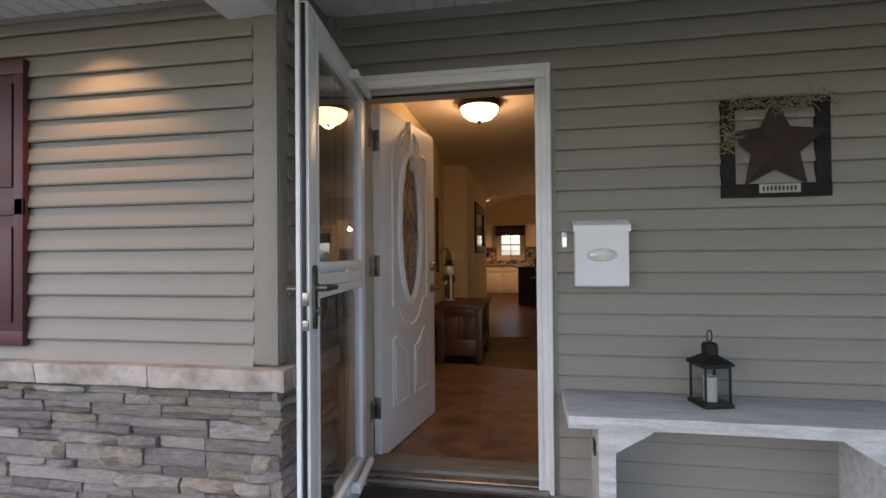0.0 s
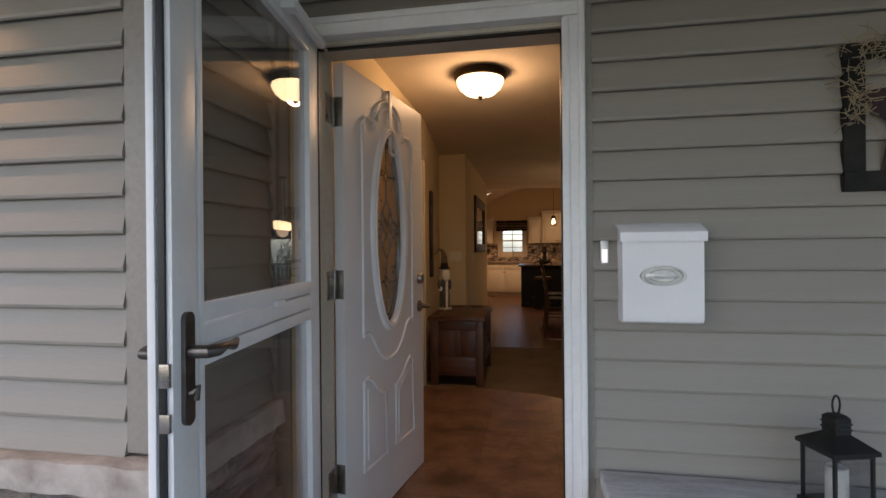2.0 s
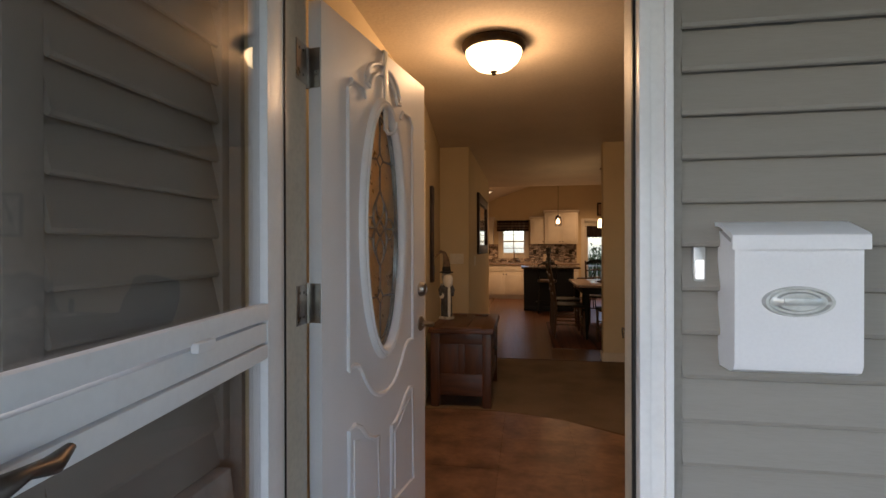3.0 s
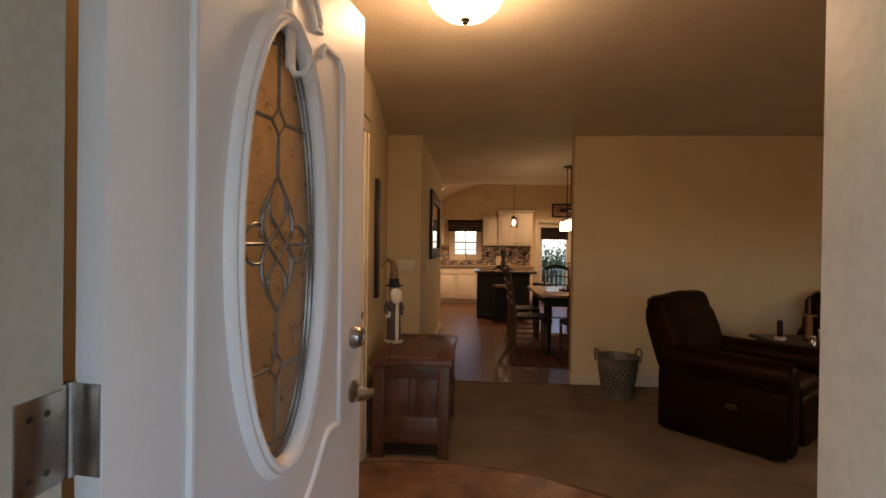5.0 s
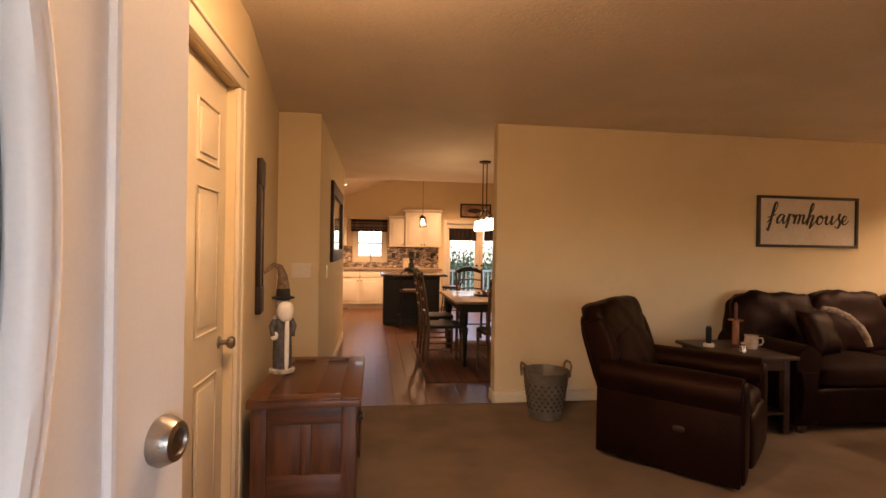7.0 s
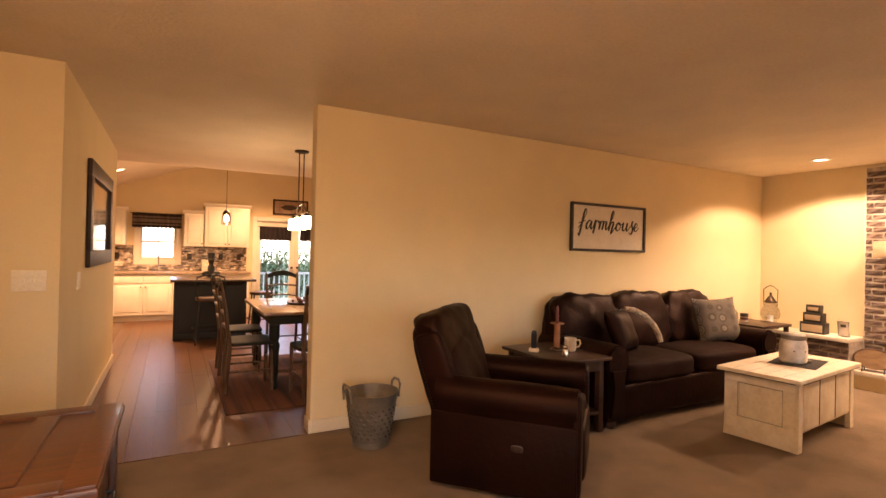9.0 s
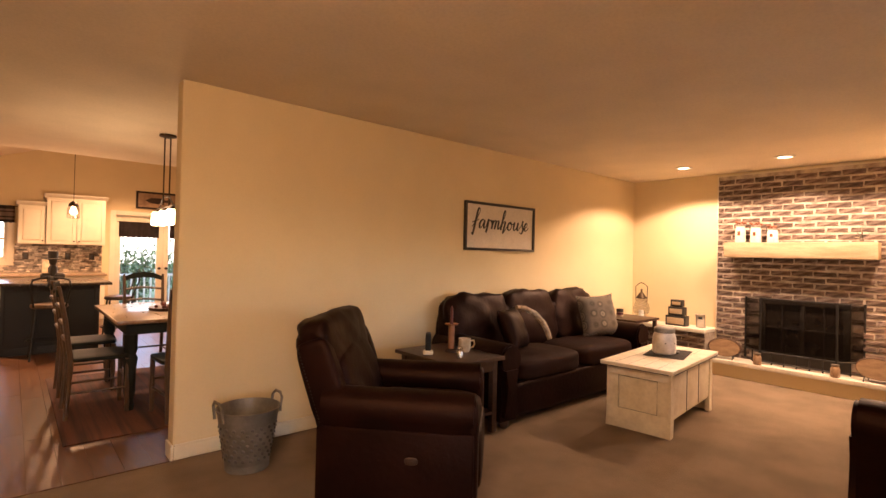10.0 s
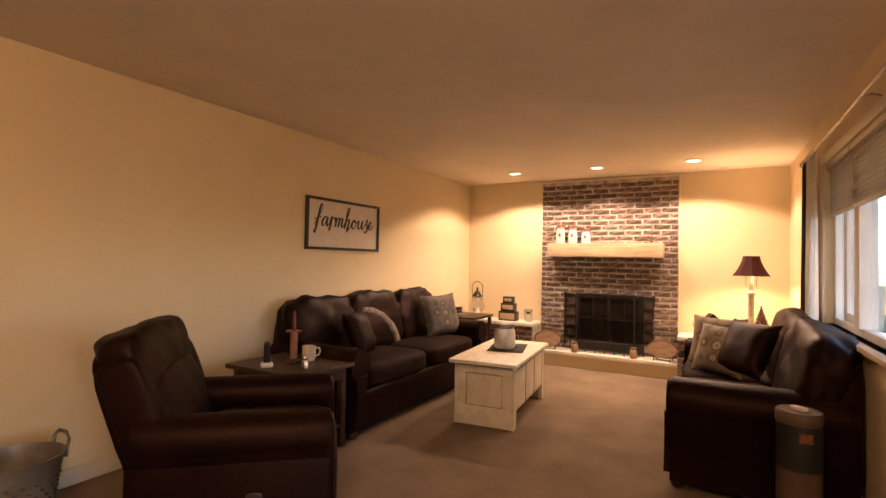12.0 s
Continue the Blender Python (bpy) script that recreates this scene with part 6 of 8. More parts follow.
for sx in (-1, 1):
    for sy in (-1, 1):
        part("leg", boxes(((sx * 0.26 - 0.02, sy * 0.22 - 0.02, 0), (sx * 0.26 + 0.02, sy * 0.22 + 0.02, 0.59)), bevel=0.003), M["dark_wood"], ST2)
part("glass", lathe([(0, 0), (0.04, 0), (0.042, 0.08), (0, 0.08)], 20), M["cream_glaze"], JC)
part("lid", lathe([(0.043, 0.055), (0.044, 0.095), (0, 0.10)], 20), M["black_paint"], JC, "dark lid")
part("label", lathe([(0.0425, 0.02), (0.0432, 0.02), (0.0432, 0.05), (0.0425, 0.05)], 20), M["shutter"], JC)
FG = thing("arch_ornament", "small gold arched ornament on the side table", "ornament", pose(5.96, 6.93, 0.62))
part("arch", tube([(0, -0.03, 0), (0, -0.03, 0.10), (0, -0.015, 0.135), (0, 0.015, 0.135), (0, 0.03, 0.10), (0, 0.03, 0)], 0.011, 8), M["mantel"], FG)
part("foot", boxes(((-0.02, -0.045, 0), (0.02, 0.045, 0.02)), bevel=0.004), M["mantel"], FG)

# ledge by the window: lamp, house, tree, bowl
RT = thing("round_table", "pale painted table beside the loveseat", "table", pose(6.24, 3.80, 0.0))
part("top", lathe([(0, 0.585), (0.29, 0.585), (0.30, 0.592), (0.30, 0.605), (0.29, 0.612), (0, 0.612)], 40), M["hearth"], RT)
part("pedestal", lathe([(0.15, 0), (0.15, 0.03), (0.05, 0.08), (0.04, 0.40), (0.07, 0.55), (0.14, 0.585), (0, 0.585)], 24), M["hearth"], RT)
TBL = 0.612
TL = thing("table_lamp", "table lamp with a dark red flared shade, lit", "lamp", pose(6.36, 3.62, TBL) @ Matrix.Diagonal((0.88, 0.88, 0.925, 1)))
part("base", lathe([(0, 0), (0.072, 0), (0.074, 0.012), (0.055, 0.03), (0.05, 0.045), (0.036, 0.06), (0.034, 0.10), (0.032, 0.44), (0.042, 0.46), (0.048, 0.475), (0.03, 0.49), (0.026, 0.53), (0, 0.53)], 24), mat("cream column", (0.52, 0.46, 0.34), 0.5, tint=(0.36, 0.31, 0.22), scale=12, bump=0.1), TL, "cream fluted column base")
M["shade"] = cloth("dark red silk shade", (0.05, 0.009, 0.006), 0.3)
sh = lathe([(0.195, 0.66), (0.165, 0.70), (0.125, 0.765), (0.098, 0.83), (0.085, 0.885), (0.082, 0.885), (0.095, 0.83), (0.122, 0.765), (0.162, 0.70), (0.192, 0.66)], 8)
for f in [f for f in sh.faces if len(f.verts) > 4]:
    sh.faces.remove(f)
part("shade", sh, M["shade"], TL, "dark red flared bell shade", smooth=15)
part("bulb", lathe([(0, 0.66), (0.014, 0.66), (0.016, 0.69), (0.03, 0.73), (0.028, 0.76), (0, 0.78)], 14), M["lamp_glass"], TL).visible_shadow = False
part("socket", lathe([(0.026, 0.53), (0.026, 0.60), (0.02, 0.61), (0.02, 0.67), (0, 0.67)], 16), M["cream_glaze"], TL, "cream candle sleeve")
part("harp", tube([(0, 0.05, 0.53), (0, 0.06, 0.70), (0, 0.0, 0.89), (0, -0.06, 0.70), (0, -0.05, 0.53)], 0.003, 6), M["bronze"], TL)
HS = thing("house_ornament", "dark red wooden house ornament", "ornament", pose(6.12, 3.98, TBL, 0, 0, 20))
part("walls", prism([(-0.07, 0), (0.07, 0), (0.07, 0.14), (0, 0.20), (-0.07, 0.14)], -0.05, 0.05, "x"), mat("barn red", (0.11, 0.028, 0.02), 0.7, var=0.2, scale=14, bump=0.2), HS)
part("roof", prism([(-0.085, 0.13), (0, 0.205), (0.085, 0.13), (0.085, 0.142), (0, 0.219), (-0.085, 0.142)], -0.062, 0.062, "x"), M["dark_frame"], HS, "dark roof")
TR = thing("tree_ornament", "brown bristle cone tree ornament", "ornament", pose(6.52, 3.52, LZ))
bm = bmesh.new()
rg = random.Random(9)
for i in range(420):
    t = rg.random()
    z, a = 0.08 + 0.30 * t, rg.uniform(0, 6.28)
    r = 0.115 * (1 - t) + 0.004
    bm_cyl(bm, (r * 0.3 * math.cos(a), r * 0.3 * math.sin(a), z + 0.015), (r * math.cos(a), r * math.sin(a), z - 0.01), 0.005, 0.001, 3)
tagged(part("bristles", bm, M["bark"], TR, "brown bristles"), kind="stuff")
part("stem", lathe([(0, 0), (0.04, 0), (0.04, 0.015), (0.012, 0.02), (0.008, 0.38), (0, 0.39)], 10), M["bark"], TR)
TP = thing("glass_bowl", "white glass bowl with a fluted rim", "bowl", pose(6.30, 4.08, TBL))
part("bowl", lathe([(0, 0), (0.04, 0), (0.03, 0.02), (0.07, 0.05), (0.082, 0.085), (0.06, 0.115), (0.085, 0.135), (0.082, 0.136), (0.055, 0.115), (0.075, 0.085), (0, 0.03)], 24), M["milk"], TP)

# tin beside the loveseat
TN = thing("storage_tin", "tall round tin with a pale lid beside the loveseat", "tin", pose(3.41, 3.56, 0.003) @ Matrix.Diagonal((0.82, 0.82, 1.04, 1)))
# kraft tone darkened to hold the shadow the tin stands in
M["tin_pale"] = mat("kraft tin toned for shade", (0.095, 0.058, 0.038), 0.55, var=0.1, scale=8, bump=0.1)
part("body", lathe([(0, 0), (0.118, 0), (0.12, 0.01), (0.12, 0.30), (0, 0.30)], 32), M["tin_pale"], TN)
part("band", lathe([(0.12, 0.30), (0.1215, 0.30), (0.1215, 0.535), (0.12, 0.535), (0, 0.535)], 32), mat("charcoal band", (0.014, 0.013, 0.013), 0.5, var=0.15, scale=8), TN, "charcoal painted band")
ld2 = part("lid", lathe([(0.123, 0.515), (0.126, 0.52), (0.126, 0.565), (0.118, 0.575), (0.10, 0.572), (0, 0.572)], 32), M["tin_pale"], TN, "pale lid")
part("lid_handle", puff((-0.05, -0.022, 0.57), (0.05, 0.022, 0.592), 4, 5), M["sign_white"], ld2, m=pose(0, 0, 0, 0, 0, 55))
part("label", boxes(((-0.035, -0.0035, 0), (0.035, 0.0, 0.045)), bevel=0.001), M["floral"], TN, m=pose(0.122 * math.cos(radians(190)), 0.122 * math.sin(radians(190)), 0.44, 0, 0, 100))

# three recessed lights over the fireplace
M["can_glow"] = mat("lit recessed lamp", (0.9, 0.8, 0.6), 0.5, emit=(1.0, 0.74, 0.42), emit_power=3.0, bump=0)
for yy in (6.17, 5.16, 4.16):
    dl = thing("downlight", "white recessed ceiling downlight, lit", "light", pose(6.17, yy, H), "fireplace downlights")
    part("trim_ring", lathe([(0.092, 0.0), (0.095, -0.006), (0.07, -0.010), (0.062, -0.004), (0.06, 0.0)], 28), M["white_trim"], dl)
    lp = part("lens", lathe([(0, -0.003), (0.061, -0.003), (0.061, -0.001), (0, -0.001)], 24), M["can_glow"], dl, "glowing lamp face")
    lp.visible_shadow = False

# window, blind, rod, curtains
WN = tagged(new("window_1"), "white framed living room window with a half-lowered shade", "window", kind="structure")
y0, y1 = NY - 0.12, NY - 0.05
for nm, lo, hi in (("frame_top", (WINX0, y0, WZ1 - 0.05), (WINX1, y1, WZ1)), ("frame_bottom", (WINX0, y0, WZ0), (WINX1, y1, WZ0 + 0.05)), ("frame_side", (WINX0, y0, WZ0 + 0.05), (WINX0 + 0.06, y1, WZ1 - 0.05)), ("frame_side", (WINX1 - 0.06, y0, WZ0 + 0.05), (WINX1, y1, WZ1 - 0.05)),
                   ("mullion", (4.02, y0, WZ0 + 0.05), (4.14, y1 + 0.02, WZ1 - 0.05)), ("mullion", (3.12, y0, WZ0 + 0.05), (3.23, y1 + 0.02, WZ1 - 0.05)), ("sash_stile", (4.50, y0 + 0.01, WZ0 + 0.05), (4.58, y1 - 0.01, WZ1 - 0.05)), ("sash_stile", (4.16, y0 + 0.01, WZ0 + 0.05), (4.21, y1 - 0.01, WZ1 - 0.05)), ("sash_rail", (4.21, y0 + 0.01, WZ0 + 0.05), (4.50, y1 - 0.01, WZ0 + 0.11))):
    part(nm, boxes((lo, hi), bevel=0.006), M["white_trim"], WN)
part("sill", boxes(((WINX0 - 0.03, NY - 0.14, WZ0 - 0.03), (WINX1 + 0.03, NY + 0.05, WZ0)), bevel=0.006), M["wall_trim"], WN)
for lo, hi in (((WINX1, NY, WZ0), (WINX1 + 0.07, NY + 0.016, WZ1 + 0.07)), ((WINX0 - 0.07, NY, WZ1), (WINX1, NY + 0.016, WZ1 + 0.07)), ((WINX0 - 0.07, NY, WZ0), (WINX0, NY + 0.016, WZ1))):
    part("casing", boxes((lo, hi), bevel=0.004), M["wall_trim"], WN)
pn = part("pane", boxes(((WINX0 + 0.05, NY - 0.088, WZ0 + 0.04), (WINX1 - 0.05, NY - 0.084, WZ1 - 0.04))), M["glass"], WN)
pn.visible_shadow = False
BL = thing("window_shade", "tan pleated window shade, half lowered", "blind", pose(0, NY, 0))
M["shade_cloth"] = cloth("tan pleated shade cloth", (0.62, 0.52, 0.38), 0.5)
for a, b, zb in ((2.47, 4.10, 1.69), (4.12, 4.83, 1.69)):
    bm = bmesh.new()
    n = 24
    pts = [(-0.03 + (0.010 if i % 2 else 0.0), zb + 0.02 + (2.04 - zb) * i / n) for i in range(n + 1)]
    prism(pts + [(p - 0.003, q) for p, q in reversed(pts)], a, b, "x", bm)
    part("pleated_cloth", bm, M["shade_cloth"], BL)
    part("head_rail", boxes(((a, -0.045, 2.04), (b, 0.0, 2.08)), bevel=0.004), M["wall_trim"], BL)
    part("bottom_rail", boxes(((a, -0.038, zb), (b, -0.018, zb + 0.022)), bevel=0.004), M["wall_trim"], BL)
RD = thing("curtain_rod", "brushed metal curtain rod with brackets", "curtain rod", pose(0, NY + 0.085, 2.17))
part("rod", tube([(2.35, 0, 0), (5.30, 0, 0)], 0.011, 10), M["nickel"], RD)
part("finial", lathe([(0, 0), (0.014, 0.0), (0.022, 0.02), (0.016, 0.04), (0, 0.048)], 14), M["nickel"], RD, m=pose(5.30, 0, 0, 0, 90, 0))
for xx in (3.42, 5.27, 2.50):
    part("bracket", tube([(xx, 0, -0.005), (xx, -0.05, 0.012), (xx, -0.083, 0.0), (xx, -0.084, -0.05)], 0.006, 8), M["nickel"], RD)


def curtain(name, label, x0, x1, mt, folds, depth, flare):
    bm = bmesh.new()
    n, k = folds * 10, 14
    rows_ = []
    for j in range(k + 1):
        t = j / k
        z = 2.15 - t * 2.105
        wv = depth * (0.55 + 0.6 * t)
        xs = x0 - flare * t
        rows_.append([bm.verts.new((xs + (x1 - xs) * i / n, wv * math.sin(2 * math.pi * folds * i / n + 0.5 * math.sin(3 * t)) + 0.006 * noise.noise(Vector((i * 0.2, t * 3, 0))), z)) for i in range(n + 1)])
    for a, b in zip(rows_, rows_[1:]):
        for i in range(n):
            bm.faces.new((a[i], a[i + 1], b[i + 1], b[i]))
    g = bmesh.ops.solidify(bm, geom=bm.faces[:], thickness=0.002)
    o = thing(name, label, "curtain", pose(0, NY + 0.085, 0))
    part("cloth", bm, mt, o, smooth=80)
    for i in range(folds):
        xx = x0 + (x1 - x0) * (i + 0.5) / folds
        part("ring", tube([(xx, 0.014 * math.cos(a), 2.17 + 0.014 * math.sin(a)) for a in [q * math.pi / 5 for q in range(10)]], 0.0025, 5, closed=True), M["nickel"], o)
    return o


M["sheer"] = cloth("cream sheer curtain", (0.93, 0.91, 0.86), 0.5)
M["brown_cloth"] = mat("dark brown curtain", (0.05, 0.028, 0.018), 0.9, var=0.15, scale=6, bump=0.2, bscale=160)
curtain("curtain", "cream sheer curtain panel hanging at the window", 4.66, 5.05, M["sheer"], 5, 0.022, 0.12)
curtain("curtain", "dark brown curtain panel hanging at the window", 5.07, 5.25, M["brown_cloth"], 3, 0.025, 0.0)

# ---- dining room and kitchen ----
M["table_top"] = mat("honey wood tabletop", (0.26, 0.15, 0.075), 0.3, tint=(0.19, 0.10, 0.05), scale=4, bump=0.08, bscale=30, stretch=(6, 1, 6), coat=0.3)
M["green_black"] = mat("dark green-black paint", (0.014, 0.017, 0.015), 0.65, var=0.15, scale=10, bump=0.08, spec=0.2)
M["chair_wood"] = mat("brown chair wood", (0.105, 0.056, 0.028), 0.45, tint=(0.06, 0.031, 0.016), scale=7, bump=0.12, stretch=(6, 6, 1))
M["rug"] = mat("brown striped rug", (0.13, 0.045, 0.025), 0.98, tint=(0.04, 0.018, 0.013), scale=9, bump=0.6, bscale=160, stretch=(2.2, 0.06, 1), fine=0.4)
solo("area_rug", boxes(((0.53, 7.81, 0.0), (2.35, 9.98, 0.011)), bevel=0.004), M["rug"], "brown striped rug under the dining table", "rug")
DTB = thing("dining_table", "dining table with honey wood top and dark turned legs", "table", pose(1.42, 9.0, 0.011))
part("tabletop", boxes(((-0.54, -0.70, 0.715), (0.54, 0.70, 0.748)), bevel=0.01), M["table_top"], DTB)
part("apron", boxes(((-0.46, -0.62, 0.62), (0.46, 0.62, 0.715)), bevel=0.004), M["green_black"], DTB)
for sx in (-1, 1):
    for sy in (-1, 1):
        part("leg", lathe([(0.032, 0), (0.036, 0.03), (0.03, 0.08), (0.042, 0.14), (0.045, 0.34), (0.055, 0.42), (0.038, 0.46), (0.05, 0.49), (0.05, 0.62), (0, 0.62)], 16, (sx * 0.42, sy * 0.58, 0)), M["green_black"], DTB)
RN = thing("centerpiece", "dark wreath centerpiece with red berries on the table", "centerpiece", pose(1.40, 8.98, 0.759))
part("tray", lathe([(0, 0), (0.17, 0), (0.18, 0.025), (0.17, 0.025), (0, 0.01)], 24), M["dark_wood"], RN)
bm = bmesh.new()
rg = random.Random(5)
for i in range(40):
    a, r = rg.uniform(0, 6.28), rg.uniform(0.02, 0.13)
    c = Vector((r * math.cos(a), r * math.sin(a), 0.03 + rg.random() * 0.035))
    puff(c - Vector((0.016,) * 3), c + Vector((0.016,) * 3), 2.2, 1, bm)
part("berries", bm, mat("dark berries", (0.12, 0.02, 0.015), 0.4, var=0.3, scale=20, island=0.4), RN)


def dining_chair(m):
    o = thing("dining_chair", "dark wooden ladder-back dining chair with dark seat", "chair", m, "chairs round the table")
    part("seat", puff((-0.215, -0.21, 0.435), (0.215, 0.21, 0.475), 7, 6), M["green_black"], o)
    for sx in (-1, 1):
        part("front_leg", lathe([(0.016, 0), (0.02, 0.2), (0.017, 0.3), (0.021, 0.435), (0, 0.435)], 10, (sx * 0.185, 0.18, 0)), M["chair_wood"], o)
        part("back_post", tube([(sx * 0.18, -0.22, 0), (sx * 0.185, -0.195, 0.44), (sx * 0.19, -0.24, 0.78), (sx * 0.195, -0.285, 1.03)], [0.017, 0.019, 0.017, 0.013], 10), M["chair_wood"], o)
        part("side_stretcher", tube([(sx * 0.185, 0.18, 0.2), (sx * 0.182, -0.205, 0.2)], 0.010, 8), M["chair_wood"], o)
    part("front_stretcher", tube([(-0.185, 0.18, 0.27), (0.185, 0.18, 0.27)], 0.010, 8), M["chair_wood"], o)
    for z, y, h in ((0.60, -0.213, 0.03), (0.73, -0.232, 0.03), (0.86, -0.255, 0.032)):
        part("slat", tube([(-0.185, y, z), (-0.09, y - 0.02, z + 0.012), (0, y - 0.026, z + 0.018), (0.09, y - 0.02, z + 0.012), (0.185, y, z)], 0.013, 6), M["chair_wood"], o)
    part("crest_rail", prism([(-0.205, 0.95), (-0.20, 1.00), (-0.10, 1.045), (0, 1.06), (0.10, 1.045), (0.20, 1.00), (0.205, 0.95), (0.10, 0.985), (0, 0.995), (-0.10, 0.985)], -0.298, -0.272, "y"), M["green_black"], o, "dark arched crest rail")
    return o


ch = dining_chair(pose(0.80, 8.58, 0.011, 0, 0, -90))
for m_ in (pose(0.80, 9.34, 0.011, 0, 0, -90), pose(1.33, 8.10, 0.011, 0, 0, 4), pose(1.40, 9.95, 0.011, 0, 0, 180), pose(2.02, 8.6, 0.011, 0, 0, 90), pose(2.02, 9.3, 0.011, 0, 0, 90)):
    copy_thing(ch, m_)

# linear chandelier with glass shades
CL_ = thing("chandelier", "dark metal linear chandelier with lit glass shades", "light", pose(1.35, 9.01, H))
part("canopy", lathe([(0, 0), (0.075, 0), (0.075, -0.018), (0.03, -0.03), (0, -0.03)], 24), M["bronze"], CL_)
for s in (-1, 1):
    part("rod", tube([(0.025 * s, 0, -0.02), (0.025 * s, 0.0, -0.68)], 0.007, 8), M["bronze"], CL_)
part("cross_bar", tube([(0, -0.38, -0.70), (0, 0.38, -0.70)], 0.012, 8), M["bronze"], CL_)
part("upper_scroll", tube([(0, -0.30, -0.70), (0.0, -0.12, -0.60), (0, 0.12, -0.60), (0, 0.30, -0.70)], 0.008, 8), M["bronze"], CL_)
for yy in (-0.3, 0.0, 0.3):
    hl = part("holder", lathe([(0.012, -0.70), (0.03, -0.715), (0.05, -0.735), (0.0, -0.735)], 16, (0, yy, 0)), M["bronze"], CL_)
    gl_ = part("glass_shade", lathe([(0.048, -0.735), (0.062, -0.75), (0.066, -0.86), (0.06, -0.865), (0.0, -0.86)], 20, (0, yy, 0)), M["lamp_glass"], hl, "lit frosted glass shade")
    gl_.visible_shadow = False

# island and stool
IS = thing("kitchen_island", "near-black panelled kitchen island with a dark countertop", "kitchen island", pose(0.645, 11.95, 0.0))
part("body", boxes(((-0.49, -0.40, 0.0), (0.49, 0.42, 0.85)), bevel=0.006), M["navy"], IS)
for x in (-0.47, -0.16, 0.15, 0.45):
    part("stile", boxes(((x - 0.022, -0.416, 0.0), (x + 0.022, -0.40, 0.85)), bevel=0.003), M["navy"], IS)
for z in (0.0, 0.78):
    part("rail", boxes(((-0.49, -0.414, z), (0.49, -0.40, z + 0.09)), bevel=0.003), M["navy"], IS)
M["counter"] = mat("dark mottled countertop", (0.10, 0.07, 0.05), 0.25, tint=(0.04, 0.03, 0.022), scale=30, bump=0.03)
M["counter_tan"] = mat("tan mottled countertop", (0.34, 0.25, 0.17), 0.3, tint=(0.2, 0.14, 0.09), scale=30, bump=0.03)
part("countertop", boxes(((-0.54, -0.60, 0.85), (0.60, 0.46, 0.885)), bevel=0.008), M["counter"], IS)


def bar_stool(m):
    o = thing("bar_stool", "black metal bar stool with a brown seat and curved back", "stool", m, "bar stools")
    part("seat", lathe([(0, 0.60), (0.17, 0.60), (0.185, 0.615), (0.18, 0.645), (0.12, 0.655), (0, 0.655)], 24), M["chair_wood"], o, "brown padded seat")
    for sx in (-1, 1):
        for sy in (-1, 1):
            part("leg", tube([(sx * 0.13, sy * 0.13, 0.60), (sx * 0.175, sy * 0.175, 0)], 0.011, 8), M["black_metal"], o)
        part("back_post", tube([(sx * 0.15, -0.12, 0.62), (sx * 0.19, -0.20, 0.85), (sx * 0.17, -0.21, 0.94)], 0.010, 8), M["black_metal"], o)
    part("foot_ring", tube([(0.165 * math.cos(a) * 1.3, 0.165 * math.sin(a) * 1.3, 0.22) for a in [i * math.pi / 10 for i in range(20)]], 0.008, 6, closed=True), M["black_metal"], o)
    part("back_rail", tube([(-0.17, -0.21, 0.94), (-0.10, -0.235, 0.965), (0, -0.245, 0.972), (0.10, -0.235, 0.965), (0.17, -0.21, 0.94)], 0.013, 8), M["black_metal"], o)
    return o


bar_stool(pose(0.60, 11.22, 0.0))
bs = bpy.data.objects["bar_stool"]
copy_thing(bs, pose(1.42, 12.0, 0.0, 0, 0, 90))
# figure with a top hat and a bow on the island: one plain shape
bm = lathe([(0, 0), (0.06, 0), (0.065, 0.02), (0.05, 0.03), (0.052, 0.16), (0.03, 0.20), (0.04, 0.23), (0.045, 0.27), (0.09, 0.275), (0.09, 0.285), (0.055, 0.29), (0.055, 0.385), (0, 0.39)], 20)
for s in (-1, 1):
    puff((s * 0.075 - 0.055, -0.09, 0.02), (s * 0.075 + 0.055, -0.03, 0.10), 2.5, 4, bm)
solo("figurine", bm, M["black_paint"], "dark figurine with a top hat on the island", "figurine", pose(0.66, 12.0, 0.885))

# pendants over the island
for px, py in ((0.86, 12.0),):
    pd = thing("pendant_light", "clear glass jar pendant light, lit, on a dark cord", "light", pose(px, py, 1.88))
    part("cord", tube([(0, 0, 0.06), (0, 0, vz(px) - 1.88)], 0.004, 6), M["bronze"], pd)
    part("cap", lathe([(0.02, 0.07), (0.03, 0.06), (0.055, 0.03), (0.06, 0.0), (0.0, 0.02)], 20), M["bronze"], pd)
    jar_ = part("jar", lathe([(0.058, 0.0), (0.07, -0.03), (0.072, -0.15), (0.06, -0.165), (0.0, -0.168), (0.0, -0.165), (0.068, -0.15), (0.066, -0.03), (0.054, 0.0)], 24), M["glass"], pd, "clear glass jar")
    jar_.visible_shadow = False
    blb = part("bulb", lathe([(0.014, 0.01), (0.018, -0.02), (0.036, -0.06), (0.036, -0.085), (0.02, -0.108), (0, -0.112)], 16), M["lamp_glass"], pd, "glowing bulb")
    blb.visible_shadow = False
